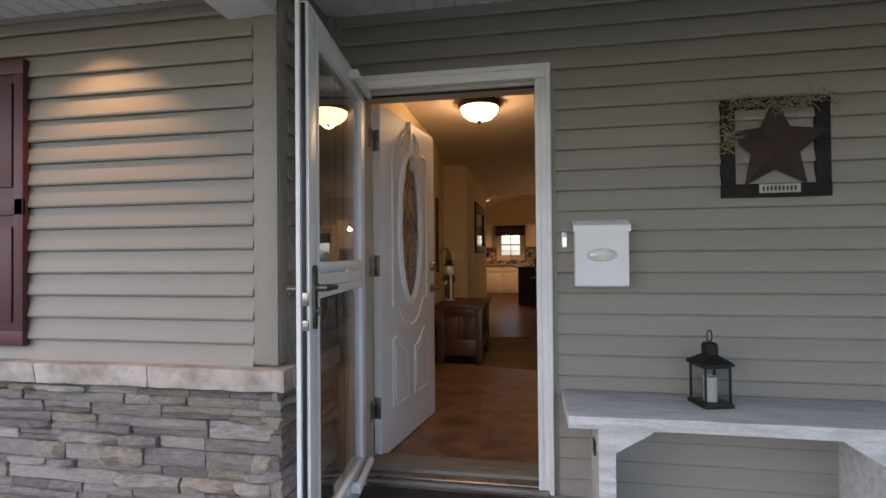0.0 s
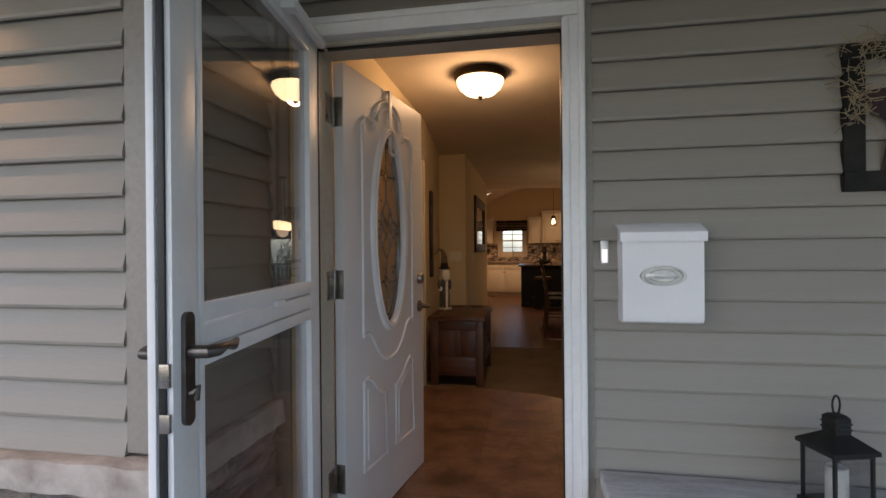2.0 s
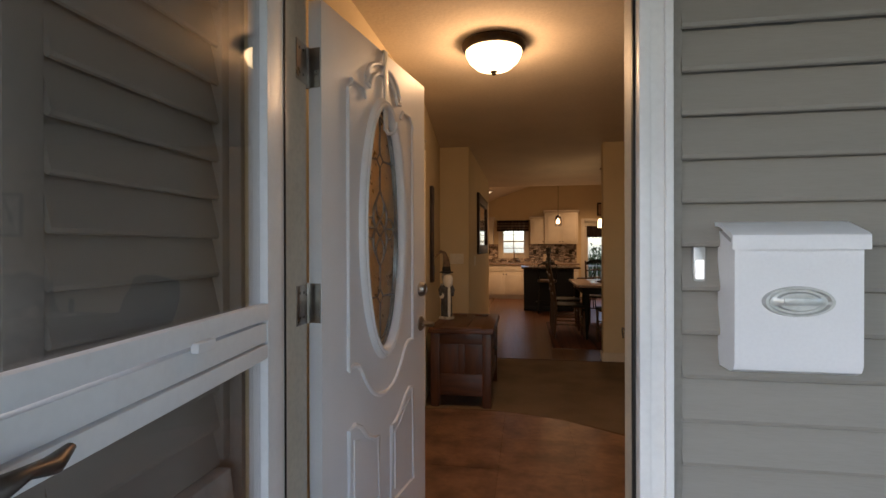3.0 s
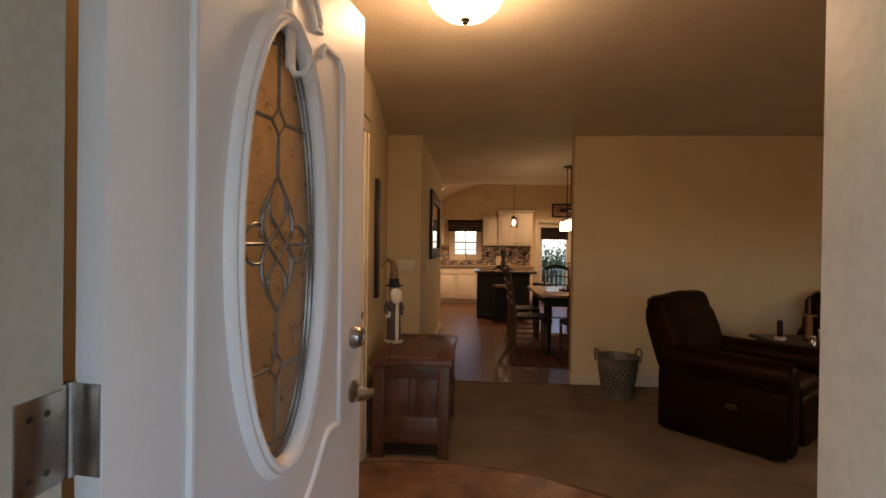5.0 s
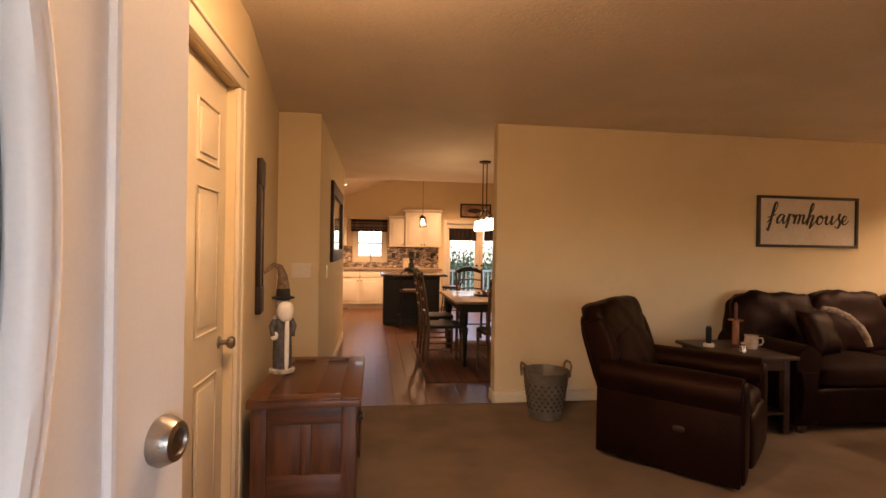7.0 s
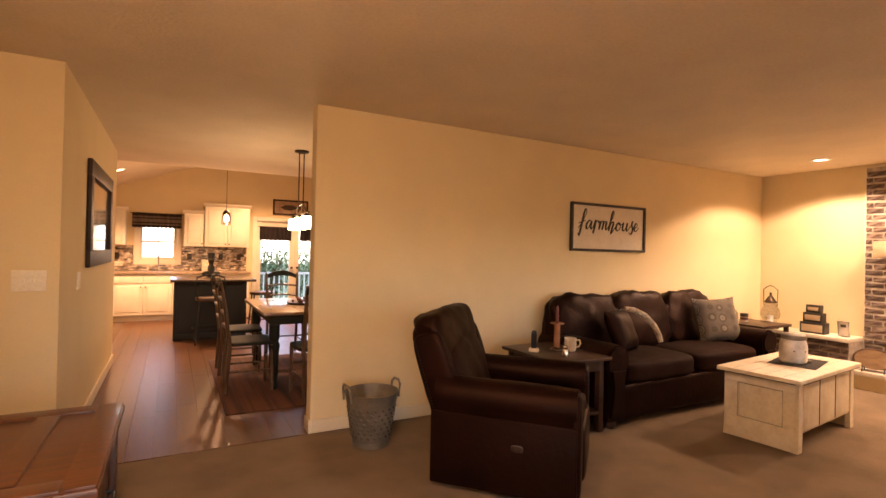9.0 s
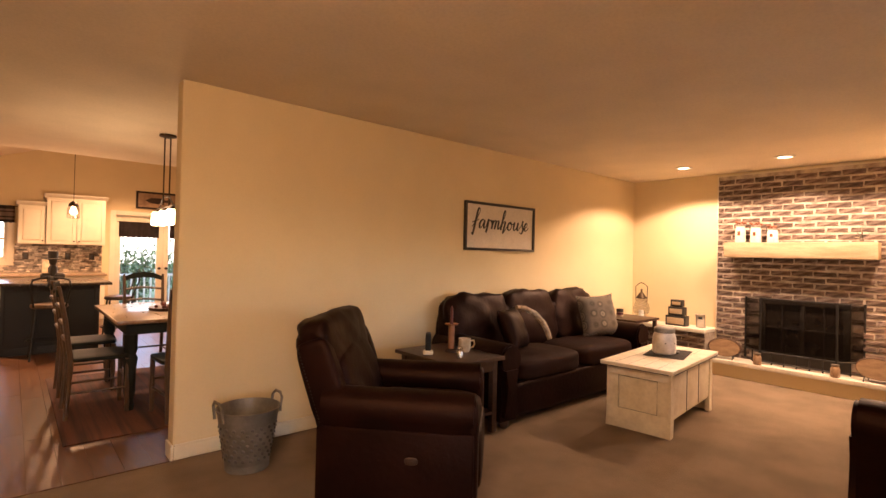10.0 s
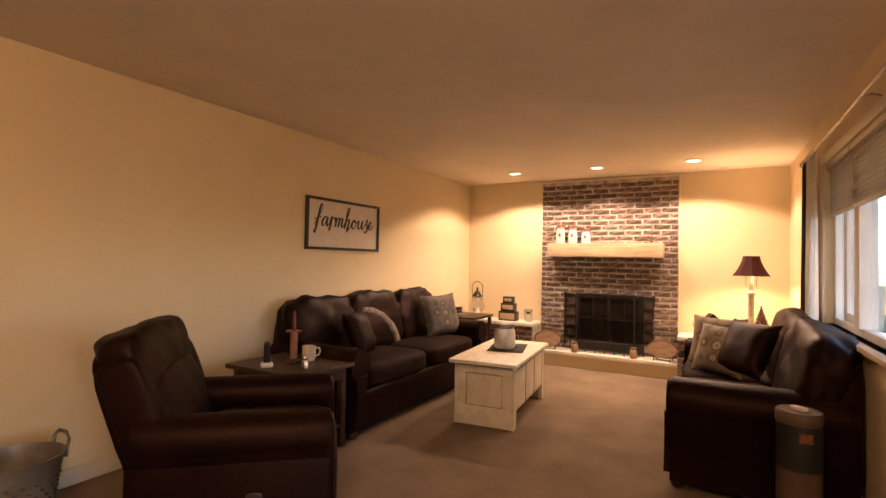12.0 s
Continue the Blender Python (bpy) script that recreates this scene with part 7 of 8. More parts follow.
# the fixture at x 1.9 is invented to house the extra spot
for kx, kz, tip in ((-0.62, vz(-0.62), -19.8), (1.9, vz(1.6) - 0.36 * 0.3, 19.8)):
    KD = thing("downlight", "white recessed downlight in the sloped kitchen ceiling", "light", pose(kx, 12.6, kz, 0, tip, 0), "kitchen downlights")
    part("trim_ring", lathe([(0.095, 0.0), (0.098, -0.006), (0.07, -0.012), (0.06, 0.0)], 28), M["white_trim"], KD)
    lp = part("lens", lathe([(0, -0.004), (0.064, -0.004), (0.064, -0.001), (0, -0.001)], 24), M["can_glow"], KD, "glowing lamp face")
    lp.visible_shadow = False


# cabinets
def cabinet(name, label, x0, x1, yf, yb, z0, z1, doors, drawers=False, crown=False):
    o = thing(name, label, "cabinet", pose(x0, yf, z0))
    w, h = x1 - x0, z1 - z0
    part("body", boxes(((0, 0.02, 0), (w, yb - yf, h)), bevel=0.003), M["cab_white"], o)
    dh = h - (0.17 if drawers else 0.0)
    dw = w / doors
    for i in range(doors):
        d = part("door", boxes(((i * dw + 0.006, 0, 0.01), ((i + 1) * dw - 0.006, 0.02, dh - 0.01)), bevel=0.004), M["cab_white"], o)
        part("raised_panel", boxes(((i * dw + 0.07, -0.009, 0.075), ((i + 1) * dw - 0.07, 0.004, dh - 0.075)), bevel=0.008), M["cab_white"], d)
        part("panel_groove", tube([(i * dw + 0.06, 0, 0.065), ((i + 1) * dw - 0.06, 0, 0.065), ((i + 1) * dw - 0.06, 0, dh - 0.065), (i * dw + 0.06, 0, dh - 0.065)], 0.005, 5, closed=True), M["wall_trim"], d)
        kx = (i + 1) * dw - 0.035 if i % 2 == 0 else i * dw + 0.035
        part("knob", lathe([(0.006, 0), (0.007, 0.012), (0.014, 0.02), (0.011, 0.03), (0, 0.032)], 12), M["bronze"], d, "bronze knob", m=pose(kx, 0, dh - 0.06 if drawers else 0.06, 90, 0, 0))
        if drawers:
            dr = part("drawer_front", boxes(((i * dw + 0.006, 0, dh + 0.005), ((i + 1) * dw - 0.006, 0.02, h - 0.008)), bevel=0.004), M["cab_white"], o)
    if crown:
        part("crown", prism([(0.02, h), (-0.03, h + 0.05), (-0.03, h + 0.065), (yb - yf, h + 0.065), (yb - yf, h)], -0.03, w + 0.03, "x"), M["cab_white"], o)
    return o


cabinet("wall_cabinet", "cream raised-panel wall cabinet beside the window", 0.31, 0.655, 14.07, KY - 0.002, 1.36, 1.99, 1, crown=True)
cabinet("wall_cabinet", "tall cream raised-panel wall cabinet with crown", 0.66, 1.47, 14.03, KY - 0.002, 1.36, 2.14, 2, crown=True)
cabinet("wall_cabinet", "cream raised-panel wall cabinet in the corner", -1.40, -0.63, 14.07, KY - 0.002, 1.36, 1.99, 2, crown=True)
x = -1.75
for w, n in ((0.55, 1), (0.42, 1), (0.92, 2), (0.46, 1), (0.86, 2)):
    cabinet("base_cabinet", "cream raised-panel base cabinet with drawer", x, x + w - 0.002, 13.80, KY - 0.002, 0.10, 0.845, n, drawers=True)
    x += w
struct("toe_kick", boxes(((-1.75, 13.86, 0.0), (1.46, KY - 0.002, 0.10))), M["cab_white"], "cream cabinet toe kick", "trim")
solo("worktop", boxes(((-1.77, 13.77, 0.845), (1.48, KY - 0.003, 0.885)), bevel=0.006), M["counter_tan"], "tan mottled kitchen worktop", "countertop")
FC = thing("faucet", "brushed nickel gooseneck kitchen faucet", "faucet", pose(-0.10, 14.27, 0.885))
part("spout", tube([(0, 0, 0), (0, 0, 0.22), (0, -0.03, 0.28), (0, -0.09, 0.30), (0, -0.15, 0.27), (0, -0.16, 0.22)], 0.013, 10), M["nickel"], FC)
part("base", lathe([(0, 0), (0.03, 0), (0.028, 0.03), (0.016, 0.05), (0, 0.05)], 16), M["nickel"], FC)
part("handle", tube([(0.02, 0, 0.06), (0.07, 0, 0.10)], 0.008, 8), M["nickel"], FC)
# mosaic backsplash
M["mosaic"] = mat("mosaic glass tile", (0.55, 0.46, 0.36), 0.25, tint=(0.16, 0.11, 0.08), scale=14, bump=0.05, island=0.75)
bm = bmesh.new()
rg = random.Random(21)
for r in range(17):
    z = 0.892 + r * 0.0275
    xx = -1.75 - rg.random() * 0.05
    while xx < 1.47:
        ln = rg.choice((0.05, 0.075, 0.10, 0.13))
        if not (KW0 - 0.10 < xx + ln / 2 < KW1 + 0.10 and z > 1.0):
            bm_box(bm, (xx, KY - 0.011, z), (min(xx + ln - 0.004, 1.47), KY - 0.004, z + 0.0235))
        xx += ln
ms = struct("backsplash", boxes(((-1.75, KY - 0.005, 0.886), (KW0 - 0.10, KY - 0.001, 1.36)), ((KW1 + 0.10, KY - 0.005, 0.886), (1.47, KY - 0.001, 1.36)), ((KW0 - 0.10, KY - 0.005, 0.886), (KW1 + 0.10, KY - 0.001, 1.0))), M["grout"], "brown and grey glass mosaic backsplash", "wall")
tagged(part("mosaic_tiles", bm, M["mosaic"], ms, smooth=None), kind="stuff")
for xx in (-0.78, 0.42, 0.98, 1.32):
    ot = thing("outlet_plate", "dark outlet plate on the backsplash", "outlet", pose(xx, KY - 0.012, 1.16))
    part("plate", boxes(((-0.04, -0.005, -0.06), (0.04, 0.0, 0.06)), bevel=0.002), M["bronze"], ot)
    part("socket", boxes(((-0.018, -0.008, -0.035), (0.018, -0.004, 0.035)), bevel=0.002), M["black_plastic"], ot)
CN = thing("canister_box", "cream canister on the kitchen worktop", "canister", pose(0.72, 14.2, 0.885))
part("body", boxes(((-0.09, -0.07, 0), (0.09, 0.07, 0.20)), bevel=0.01), M["cream_glaze"], CN)
part("lid", boxes(((-0.095, -0.075, 0.20), (0.095, 0.075, 0.225)), bevel=0.008), M["cream_glaze"], CN)

# kitchen window with valance
KWIN = tagged(new("window_2"), "white kitchen window with glazing bars", "window", kind="structure")
for nm, lo, hi in (("casing", (KW0 - 0.09, KY - 0.02, KZ0 - 0.09), (KW0, KY, KZ1 + 0.09)), ("casing", (KW1, KY - 0.02, KZ0 - 0.09), (KW1 + 0.09, KY, KZ1 + 0.09)), ("casing", (KW0, KY - 0.02, KZ1), (KW1, KY, KZ1 + 0.09)), ("casing", (KW0, KY - 0.02, KZ0 - 0.09), (KW1, KY, KZ0)),
                   ("sash_side", (KW0, KY + 0.04, KZ0), (KW0 + 0.04, KY + 0.09, KZ1)), ("sash_side", (KW1 - 0.04, KY + 0.04, KZ0), (KW1, KY + 0.09, KZ1)), ("sash_rail", (KW0 + 0.04, KY + 0.04, KZ0), (KW1 - 0.04, KY + 0.09, KZ0 + 0.05)), ("sash_rail", (KW0 + 0.04, KY + 0.04, 1.42), (KW1 - 0.04, KY + 0.09, 1.455)),
                   ("glazing_bar", (-0.13, KY + 0.055, KZ0 + 0.05), (-0.112, KY + 0.075, KZ1)), ("glazing_bar", (KW0 + 0.04, KY + 0.055, 1.60), (KW1 - 0.04, KY + 0.075, 1.615)), ("glazing_bar", (KW0 + 0.04, KY + 0.055, 1.25), (KW1 - 0.04, KY + 0.075, 1.265))):
    part(nm, boxes((lo, hi), bevel=0.003), M["cab_white"], KWIN)
pn = part("pane", boxes(((KW0 + 0.03, KY + 0.063, KZ0), (KW1 - 0.03, KY + 0.067, KZ1))), M["glass"], KWIN)
pn.visible_shadow = False
M["plaid"] = mat("brown plaid cloth", (0.9, 0.9, 0.9), 0.95, tint=(0.6, 0.6, 0.6), scale=9, bump=0.3, bscale=150, stretch=(4, 1, 0.3))
bands(M["plaid"], 2, ((0.0, (0.22, 0.15, 0.12, 1)), (1.705, (0.04, 0.03, 0.028, 1)), (1.745, (0.30, 0.22, 0.17, 1)), (1.775, (0.07, 0.045, 0.04, 1)), (1.80, (0.33, 0.25, 0.2, 1)), (1.86, (0.10, 0.06, 0.05, 1)), (1.885, (0.30, 0.22, 0.18, 1)), (1.92, (0.05, 0.035, 0.03, 1))), 2.0)


def valance(name, label, x0, x1, z0, z1, y, mt, folds):
    bm = bmesh.new()
    n = folds * 8
    a = [bm.verts.new((x0 + (x1 - x0) * i / n, y - 0.012 * math.sin(2 * math.pi * folds * i / n), z1)) for i in range(n + 1)]
    b = [bm.verts.new((x0 + (x1 - x0) * i / n, y - 0.02 * math.sin(2 * math.pi * folds * i / n) - 0.01, z0 + 0.008 * math.sin(i))) for i in range(n + 1)]
    for i in range(n):
        bm.faces.new((a[i], a[i + 1], b[i + 1], b[i]))
    bmesh.ops.solidify(bm, geom=bm.faces[:], thickness=0.004)
    o = thing(name, label, "valance", pose(0, 0, 0))
    part("cloth", bm, mt, o, smooth=80)
    part("rod", tube([(x0 - 0.03, y, z1 - 0.012), (x1 + 0.03, y, z1 - 0.012)], 0.006, 8), M["bronze"], o)


valance("valance", "brown plaid valance over the kitchen window", -0.55, 0.27, 1.70, 1.98, KY - 0.045, M["plaid"], 9)

# french doors
FDN = tagged(new("door_1"), "white glazed french doors to the garden", "door", kind="structure")
mid = (FD0 + FD1) / 2
for nm, lo, hi in (("casing", (FD0 - 0.08, KY - 0.02, 0), (FD0, KY, FDH + 0.08)), ("casing", (FD1, KY - 0.02, 0), (FD1 + 0.08, KY, FDH + 0.08)), ("casing", (FD0, KY - 0.02, FDH), (FD1, KY, FDH + 0.08))):
    part(nm, boxes((lo, hi), bevel=0.004), M["cab_white"], FDN)
for a, b in ((FD0 + 0.005, mid - 0.002), (mid + 0.002, FD1 - 0.005)):
    lf = part("door_leaf", boxes(((a, KY + 0.03, 0.02), (a + 0.09, KY + 0.07, FDH - 0.005)), ((b - 0.11, KY + 0.03, 0.02), (b, KY + 0.07, FDH - 0.005)), ((a + 0.09, KY + 0.03, 0.02), (b - 0.11, KY + 0.07, 0.30)), ((a + 0.09, KY + 0.03, FDH - 0.13), (b - 0.11, KY + 0.07, FDH - 0.005)), bevel=0.002), M["cab_white"], FDN)
    g = part("pane", boxes(((a + 0.085, KY + 0.048, 0.29), (b - 0.105, KY + 0.052, FDH - 0.12))), M["glass"], lf)
    g.visible_shadow = False
    part("handle", lathe([(0, 0), (0.025, 0), (0.012, 0.02), (0.026, 0.04), (0.02, 0.06), (0, 0.062)], 14), M["bronze"], lf, m=pose(mid + (0.06 if a > mid else -0.06), KY + 0.03, 0.95, 90))
M["brown_shade"] = mat("dark brown door shade", (0.045, 0.03, 0.026), 0.95, var=0.2, scale=6, bump=0.2, bscale=150)
valance("valance", "dark valance on the french door glass", FD0 + 0.06, mid - 0.08, 1.53, 1.82, KY + 0.012, M["brown_shade"], 6)
valance("valance", "dark valance on the second french door", mid + 0.10, FD1 - 0.06, 1.53, 1.82, KY + 0.012, M["brown_shade"], 6)
PK = thing("wall_picture", "dark framed picture of a fish above the french doors", "picture", pose(2.34, KY, 2.24))
part("print", boxes(((-0.34, -0.012, -0.135), (0.34, -0.003, 0.135))), M["print"], PK)
for nm, lo, hi in (("frame_bar", (-0.37, -0.03, 0.13), (0.37, -0.001, 0.165)), ("frame_bar", (-0.37, -0.03, -0.165), (0.37, -0.001, -0.13)), ("frame_bar", (-0.37, -0.03, -0.13), (-0.335, -0.001, 0.13)), ("frame_bar", (0.335, -0.03, -0.13), (0.37, -0.001, 0.13))):
    part(nm, boxes((lo, hi), bevel=0.003), M["dark_frame"], PK)
part("fish_shape", prism([(-0.22, 0.0), (-0.12, 0.05), (0.03, 0.055), (0.13, 0.02), (0.22, 0.06), (0.21, -0.05), (0.13, -0.015), (0.0, -0.06), (-0.14, -0.045)], -0.015, -0.012, "y"), M["dark_wood"], PK, "dark fish silhouette")

# garden beyond: lawn, railing, shrub, hedge
M["grass"] = mat("lawn", (0.07, 0.11, 0.035), 1.0, tint=(0.04, 0.07, 0.02), scale=2, bump=0.6, bscale=120)
M["leaf"] = mat("green leaves", (0.06, 0.12, 0.03), 0.6, var=0.2, scale=8, bump=0.1, island=0.5)
struct("lawn", boxes(((-30, KY + 0.15, -0.30), (30, 50, -0.12))), M["grass"], "green back lawn", "ground")


def shrub(label, m, rx, rz, n, seed):
    bm = bmesh.new()
    rg = random.Random(seed)
    for i in range(n):
        d = Vector((rg.gauss(0, 1), rg.gauss(0, 1), rg.gauss(0, 1))).normalized() * (rg.random() ** 0.4) * (0.75 + 0.35 * rg.random())
        c = Vector((d.x * rx, d.y * rx, rz + d.z * rz))
        t = Euler((rg.uniform(0, 6), rg.uniform(0, 6), rg.uniform(0, 6))).to_matrix()
        s = 0.035 + 0.03 * rg.random()
        q = [bm.verts.new(c + t @ Vector(v) * s) for v in ((-1, 0, 0), (0, -0.45, 0.1), (1, 0, 0), (0, 0.45, 0.1))]
        bm.faces.new(q)
    o = thing("shrub", label, "shrub", m)
    tagged(part("leaves", bm, M["leaf"], o, smooth=None), kind="stuff")
    bm = bmesh.new()
    for i in range(6):
        a = i * 1.05
        tube([(0.03 * math.cos(a), 0.03 * math.sin(a), 0), (rx * 0.4 * math.cos(a), rx * 0.4 * math.sin(a), rz), (rx * 0.7 * math.cos(a), rx * 0.7 * math.sin(a), rz * 1.5)], [0.02, 0.014, 0.006], 6, bm)
    part("stems", bm, M["bark"], o)


shrub("leafy green shrub in the garden", pose(2.25, 16.6, -0.12), 0.5, 0.75, 900, 1)
shrub("dense green shrub in the garden", pose(3.3, 18.0, -0.12), 0.9, 0.9, 1200, 2)
RL = thing("deck_railing", "white garden railing with upright balusters", "railing", pose(0, 15.9, -0.12))
part("top_rail", boxes(((0.8, -0.03, 0.85), (4.4, 0.03, 0.90)), bevel=0.004), M["white_trim"], RL)
part("bottom_rail", boxes(((0.8, -0.02, 0.08), (4.4, 0.02, 0.12)), bevel=0.004), M["white_trim"], RL)
for i in range(30):
    part("baluster", boxes(((0.84 + i * 0.12, -0.015, 0.12), (0.87 + i * 0.12, 0.015, 0.85))), M["white_trim"], RL, smooth=None)
for xx in (0.8, 4.4):
    part("post", boxes(((xx - 0.045, -0.045, 0), (xx + 0.045, 0.045, 1.0)), bevel=0.005), M["white_trim"], RL)

# ---- pieces of walls and floors ----
lay_boards(wall_e, 0.55, 2.3, FY, PORCH - 0.1, 2.10, 1.172)
lay_boards(wall_e, -0.57, 2.3, FY, 2.06, H, 1.172)
lay_boards(wall_b, -4.0, -0.735, BY + 0.005, 0.685, 2.30, 1.40)
lay_boards(wall_b, BY + 0.07, FY - 0.05, -0.638, 0.685, H, 1.40, side=True)

# ledge stone on the bay
stone_wall = struct("stone_backing", boxes(((-2.6, BY - 0.02, -0.30), (-0.60, BY + 0.01, 0.60)), ((-0.64, BY, -0.30), (-0.605, FY - 0.06, 0.60))), M["mortar"], "dark mortar behind ledge stone veneer", "wall")
rng = random.Random(11)


def stone_mesh(k, r):
    """A split-face stone 1 x 1 x 1, front towards -y, uneven."""
    bm = bmesh.new()
    bmesh.ops.create_grid(bm, x_segments=4, y_segments=2, size=0.5)
    for v in bm.verts:
        u, w = v.co.x, v.co.y
        edge = max(abs(u), abs(w)) > 0.49
        dep = 0.0 if edge else -0.4 - 0.5 * r.random()
        if edge:
            dep = -0.12 - 0.3 * r.random()
        v.co = Vector((u * (0.96 + 0.04 * r.random()) , dep, w * (0.84 + 0.16 * r.random())))
    ext = bmesh.ops.extrude_face_region(bm, geom=[e for e in bm.edges if e.is_boundary])
    for v in [g for g in ext["geom"] if isinstance(g, bmesh.types.BMVert)]:
        v.co.y = 1.0
    return mesh_of("stone", bm, M[("stone", "stone_tan", "stone_mauve", "stone_pale")[k % 4]], 25)


stones = [stone_mesh(i, rng) for i in range(20)]


def lay_stones(place, u0, u1, z0, z1):
    z = z0
    while z < z1 - 0.012:
        h = min(rng.choice((0.028, 0.036, 0.044, 0.052, 0.064, 0.078)), z1 - z)
        u = u0 - rng.random() * 0.05
        while u < u1:
            ln = min(rng.uniform(0.12, 0.38) * (0.75 if h < 0.04 else 1.0), u1 - u)
            if ln > 0.03:
                hh = h if rng.random() > 0.3 or h < 0.05 else h * 0.5
                pieces = [(z, hh)] if hh == h else [(z, hh), (z + hh, hh)]
                for zz, q in pieces:
                    o = new("stone", rng.choice(stones))
                    o.parent = stone_wall
                    dep = rng.choice((0.02, 0.03, 0.045, 0.06, 0.08, 0.095)) * rng.uniform(0.85, 1.1)
                    o.matrix_world = place(u + ln / 2, dep, zz + q / 2) @ Matrix.Diagonal((ln - 0.001, dep, q + 0.001, 1))
            u += ln
        z += h


lay_stones(lambda u, d, z: pose(u, BY - 0.02 - 0.001, z), -2.45, -0.612, -0.02, 0.598)
lay_stones(lambda u, d, z: pose(-0.605 - 0.001, u, z, 0, 0, 90), BY - 0.03, FY - 0.07, -0.02, 0.598)
# caps
cap_wall = stone_wall


def cap(x0, x1, y0, y1, front):
    bm = bmesh.new()
    bm_box(bm, (x0 + 0.002, y0, 0.60), (x1 - 0.002, y1, 0.69), 0.006, 2)
    ax = 0 if front == "y" else 1
    bmesh.ops.subdivide_edges(bm, edges=[e for e in bm.edges if abs(e.verts[0].co[ax] - e.verts[1].co[ax]) > 0.1], cuts=22)
    for v in bm.verts:
        n1 = noise.noise(v.co * 14) + 0.5 * noise.noise(v.co * 37)
        if front == "y" and v.co.y < y0 + 0.02:
            v.co.y += 0.010 * n1 - (0.008 if v.co.z > 0.66 else 0)
        if front == "x" and v.co.x > x1 - 0.02:
            v.co.x += 0.010 * n1
        v.co.z += 0.0025 * n1
    part("cap_stone", bm, M["stone_cap"], cap_wall, "tan split-face cap stone", smooth=50)


for a, b in ((-2.6, -1.77), (-1.77, -1.20), (-1.20, -0.566)):
    cap(a, b, BY - 0.072, BY + 0.005, "y")
cap(-0.645, -0.566, BY + 0.008, FY - 0.06, "x")

# entry tiles: an area bounded by an arc
tile_floor = struct("entry_floor", prism([(-0.62, IY + 0.05), (1.78, IY + 0.05)] + [(-0.2 + 2.0 * math.cos(t), 2.85 + 2.45 * math.sin(t)) for t in [i * math.pi / 48 for i in range(2, 27)] if -0.2 + 2.0 * math.cos(t) > -0.62] + [(-0.62, 5.25)], -0.003, 0.003, "z"),
                    M["grout"], "mottled brown stone-look entry tile with a curved edge", "floor")


def clip_poly(poly, inside, cut):
    res = []
    for i, p in enumerate(poly):
        q = poly[(i + 1) % len(poly)]
        if inside(p):
            res.append(p)
        if inside(p) != inside(q):
            res.append(cut(p, q))
    return res


arc_in = lambda p: ((p[0] + 0.2) / 1.985) ** 2 + ((p[1] - 2.85) / 2.435) ** 2 < 1


def arc_cut(p, q):
    lo, hi = 0.0, 1.0
    a = arc_in(p)
    for _ in range(24):
        mid = (lo + hi) / 2
        if arc_in((p[0] + (q[0] - p[0]) * mid, p[1] + (q[1] - p[1]) * mid)) == a:
            lo = mid
        else:
            hi = mid
    return (p[0] + (q[0] - p[0]) * lo, p[1] + (q[1] - p[1]) * lo)


TS = 0.457
for i in range(-1, 5):
    for j in range(0, 7):
        x0, y0 = -0.62 + i * TS + 0.2, IY + 0.055 + j * TS
        x0c = max(x0, -0.615)
        poly = [(x0c, y0), (x0 + TS - 0.002, y0), (x0 + TS - 0.002, y0 + TS - 0.002), (x0c, y0 + TS - 0.002)]
        dense = []
        for a, b in zip(poly, poly[1:] + poly[:1]):
            dense += [(a[0] + (b[0] - a[0]) * k / 6, a[1] + (b[1] - a[1]) * k / 6) for k in range(6)]
        poly = clip_poly(dense, arc_in, arc_cut)
        if len(poly) > 2 and x0 + TS > -0.6:
            part("tile", prism(poly, 0.0, 0.0055, "z"), M["tile"], tile_floor, smooth=None)

# planks in the hall, dining room and kitchen
sub = bpy.data.objects["subfloor"]
rng = random.Random(7)
plank_mesh = {}
for i in range(46):
    x0 = -2.4 + i * 0.152
    y = WY - rng.random() * 0.9
    while y < KY:
        ln = rng.choice((0.9, 1.2, 1.5))
        a, b = max(y, WY + 0.004), min(y + ln, KY)
        key = round(b - a, 1)
        vis = -0.6 < x0 < 2.3
        if b - a > 0.15 and vis:
            if key not in plank_mesh:
                plank_mesh[key] = mesh_of("plank", boxes(((0, 0, -0.012), (0.150, 1.0, 0)), bevel=0.0), M["wood_floor"])
            o = new("plank", plank_mesh[key])
            o.parent = sub
            o.matrix_world = pose(x0, a, 0.0) @ Matrix.Diagonal((1, b - a - 0.002, 1, 1))
        y += ln
bm = bmesh.new()
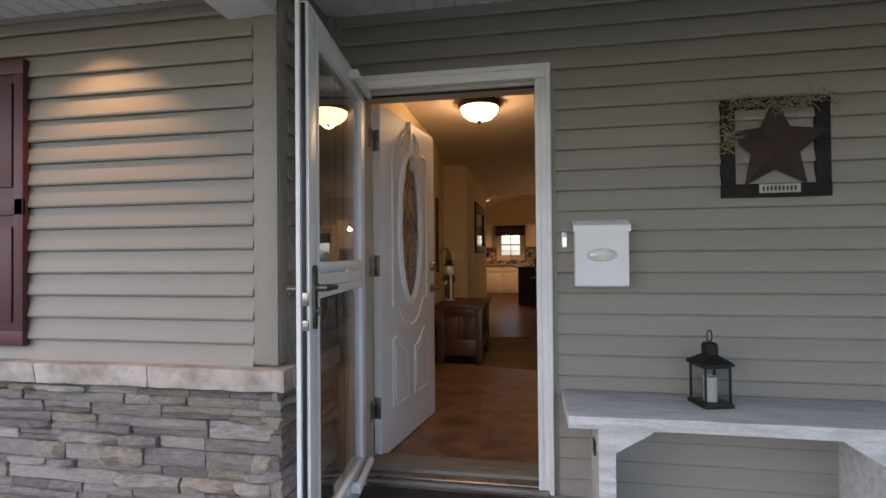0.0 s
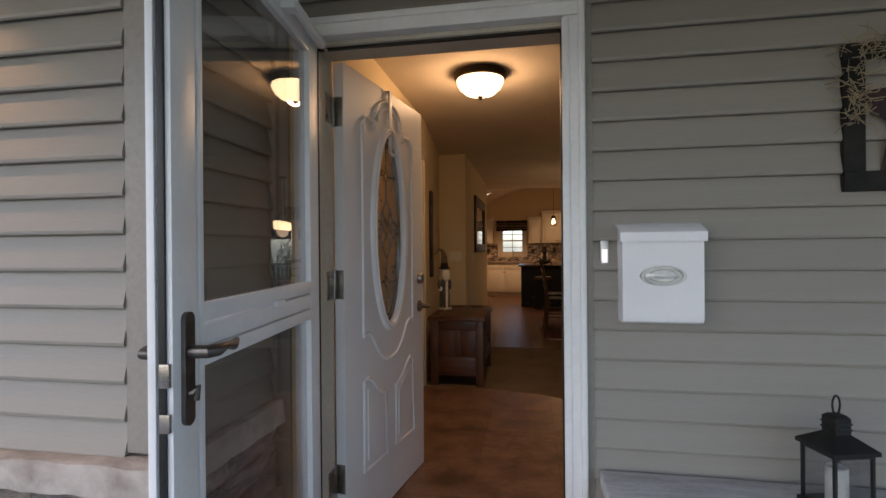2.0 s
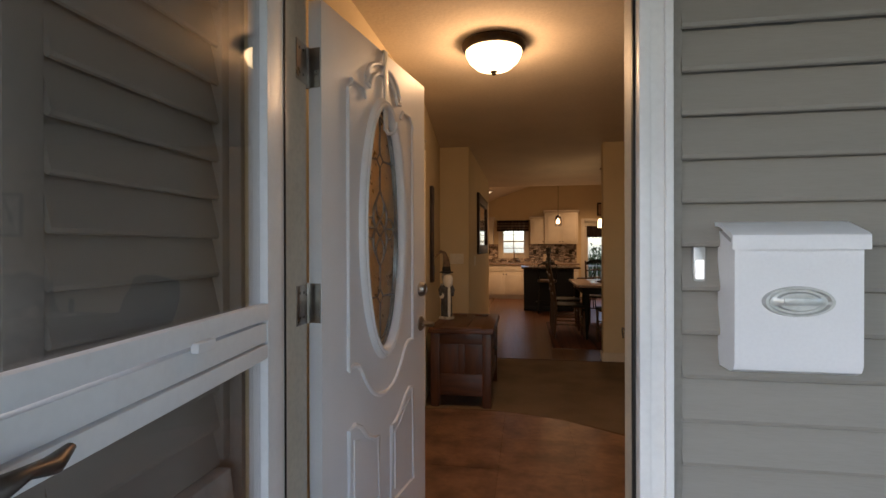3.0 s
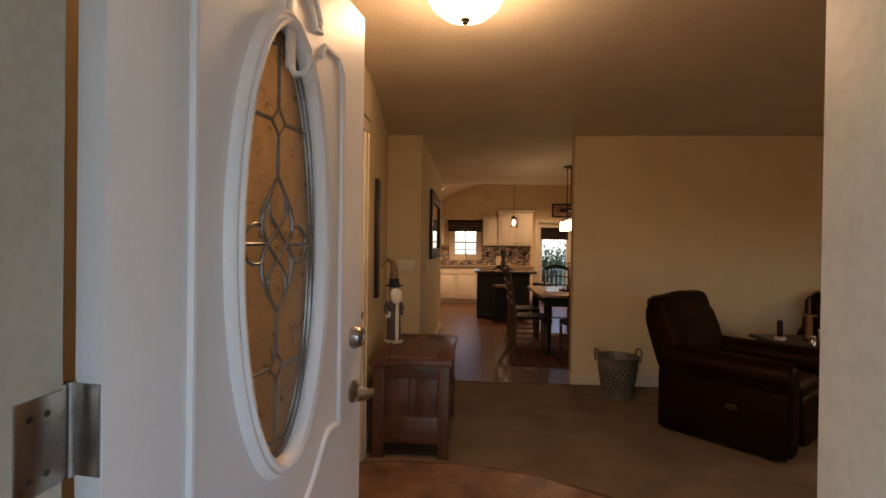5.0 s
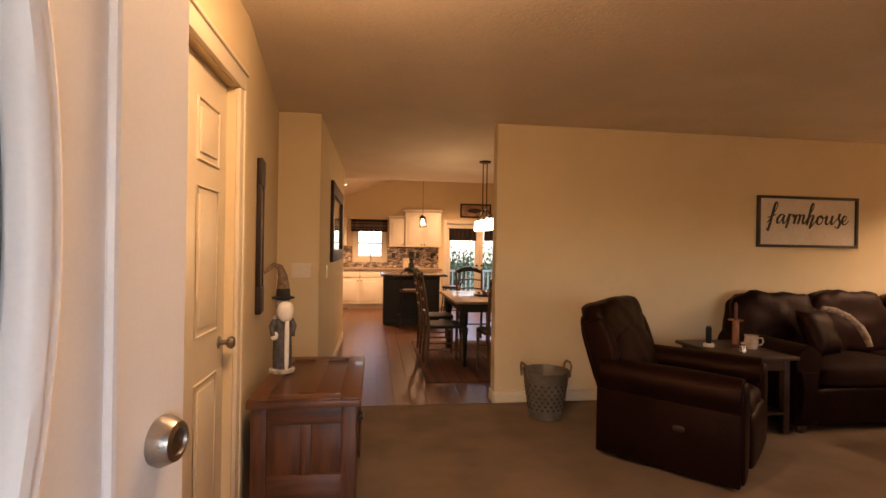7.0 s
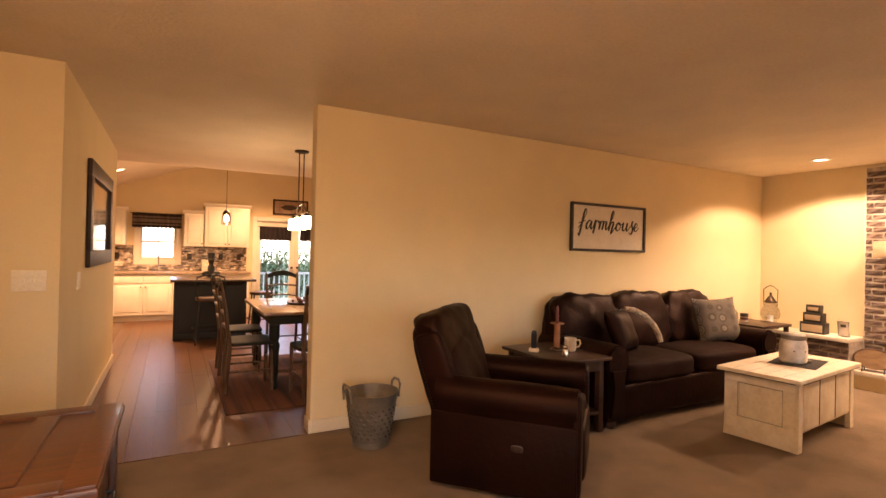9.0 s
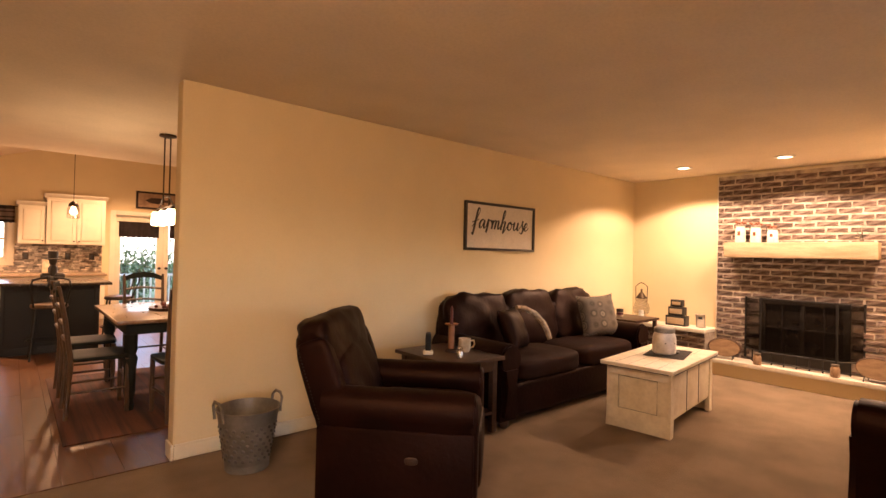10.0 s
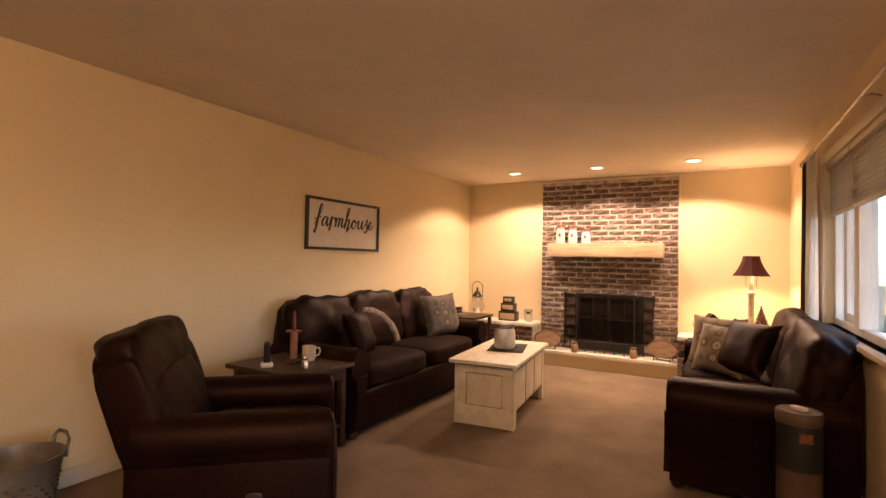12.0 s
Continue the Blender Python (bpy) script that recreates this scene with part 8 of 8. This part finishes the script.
for x0, x1 in ((-2.45, -0.66), (2.34, 4.6)):
    n = int((x1 - x0) / 0.152)
    for i in range(n):
        for j in range(6):
            bm_box(bm, (x0 + i * 0.152, WY + j * 1.2, -0.012), (x0 + i * 0.152 + 0.15, WY + j * 1.2 + 1.198, 0))
tagged(part("plank", bm, M["wood_floor"], sub, "brown wood planks", smooth=None), kind="stuff")

# fireplace bricks
rng = random.Random(17)
CR, BLN = 0.0684, 0.205


def brick_mesh(r, w, h):
    bm = bmesh.new()
    vs = bm_box(bm, (0, -w / 2, -h / 2), (0.018, w / 2, h / 2), 0.0045, 1)
    for v in bm.verts:
        v.co += Vector((r.uniform(-0.0015, 0.0015), r.uniform(-0.006, 0.006), r.uniform(-0.0045, 0.0045)))
    return mesh_of("brick", bm, M["brick"], 40)


full = [brick_mesh(rng, BLN - 0.016, CR - 0.022) for _ in range(8)]


def lay_bricks(parent, x, y0, y1, z0, z1, skip=None):
    row = 0
    z = z0 + CR / 2
    while z + CR / 2 <= z1 + 0.02:
        y = y0 - (BLN / 2 if row % 2 else 0) - rng.uniform(0, 0.03)
        while y < y1:
            a, b = max(y, y0), min(y + BLN, y1)
            if b - a > 0.05 and not (skip and skip((a + b) / 2, z)):
                segs = [(a, b)]
                if skip:
                    s0, s1, sh = FO0, FO1, FOH
                    if z < sh:
                        if a < s0 < b:
                            segs = [(a, s0)]
                        elif a < s1 < b:
                            segs = [(s1, b)]
                for a2, b2 in segs:
                    if b2 - a2 > 0.03:
                        o = new("brick", rng.choice(full))
                        o.parent = parent
                        o.matrix_world = pose(x - rng.uniform(0.0, 0.006), (a2 + b2) / 2, z) @ pose(0, 0, rng.uniform(-0.003, 0.003), rng.uniform(-0.7, 0.7)) @ Matrix.Diagonal((1, (b2 - a2) / BLN * rng.uniform(0.96, 1.03), rng.uniform(0.88, 1.15), 1))
            y += BLN
        z += CR
        row += 1


lay_bricks(fire, FX - 0.006, B0, B1, HZ - 0.02, BT, skip=lambda y, z: FO0 < y < FO1 and z < FOH)
for lg, y0, y1, xf in LEDGE_LIST:
    lay_bricks(lg, xf + 0.006, y0 + 0.01, y1, 0.0, 0.475)
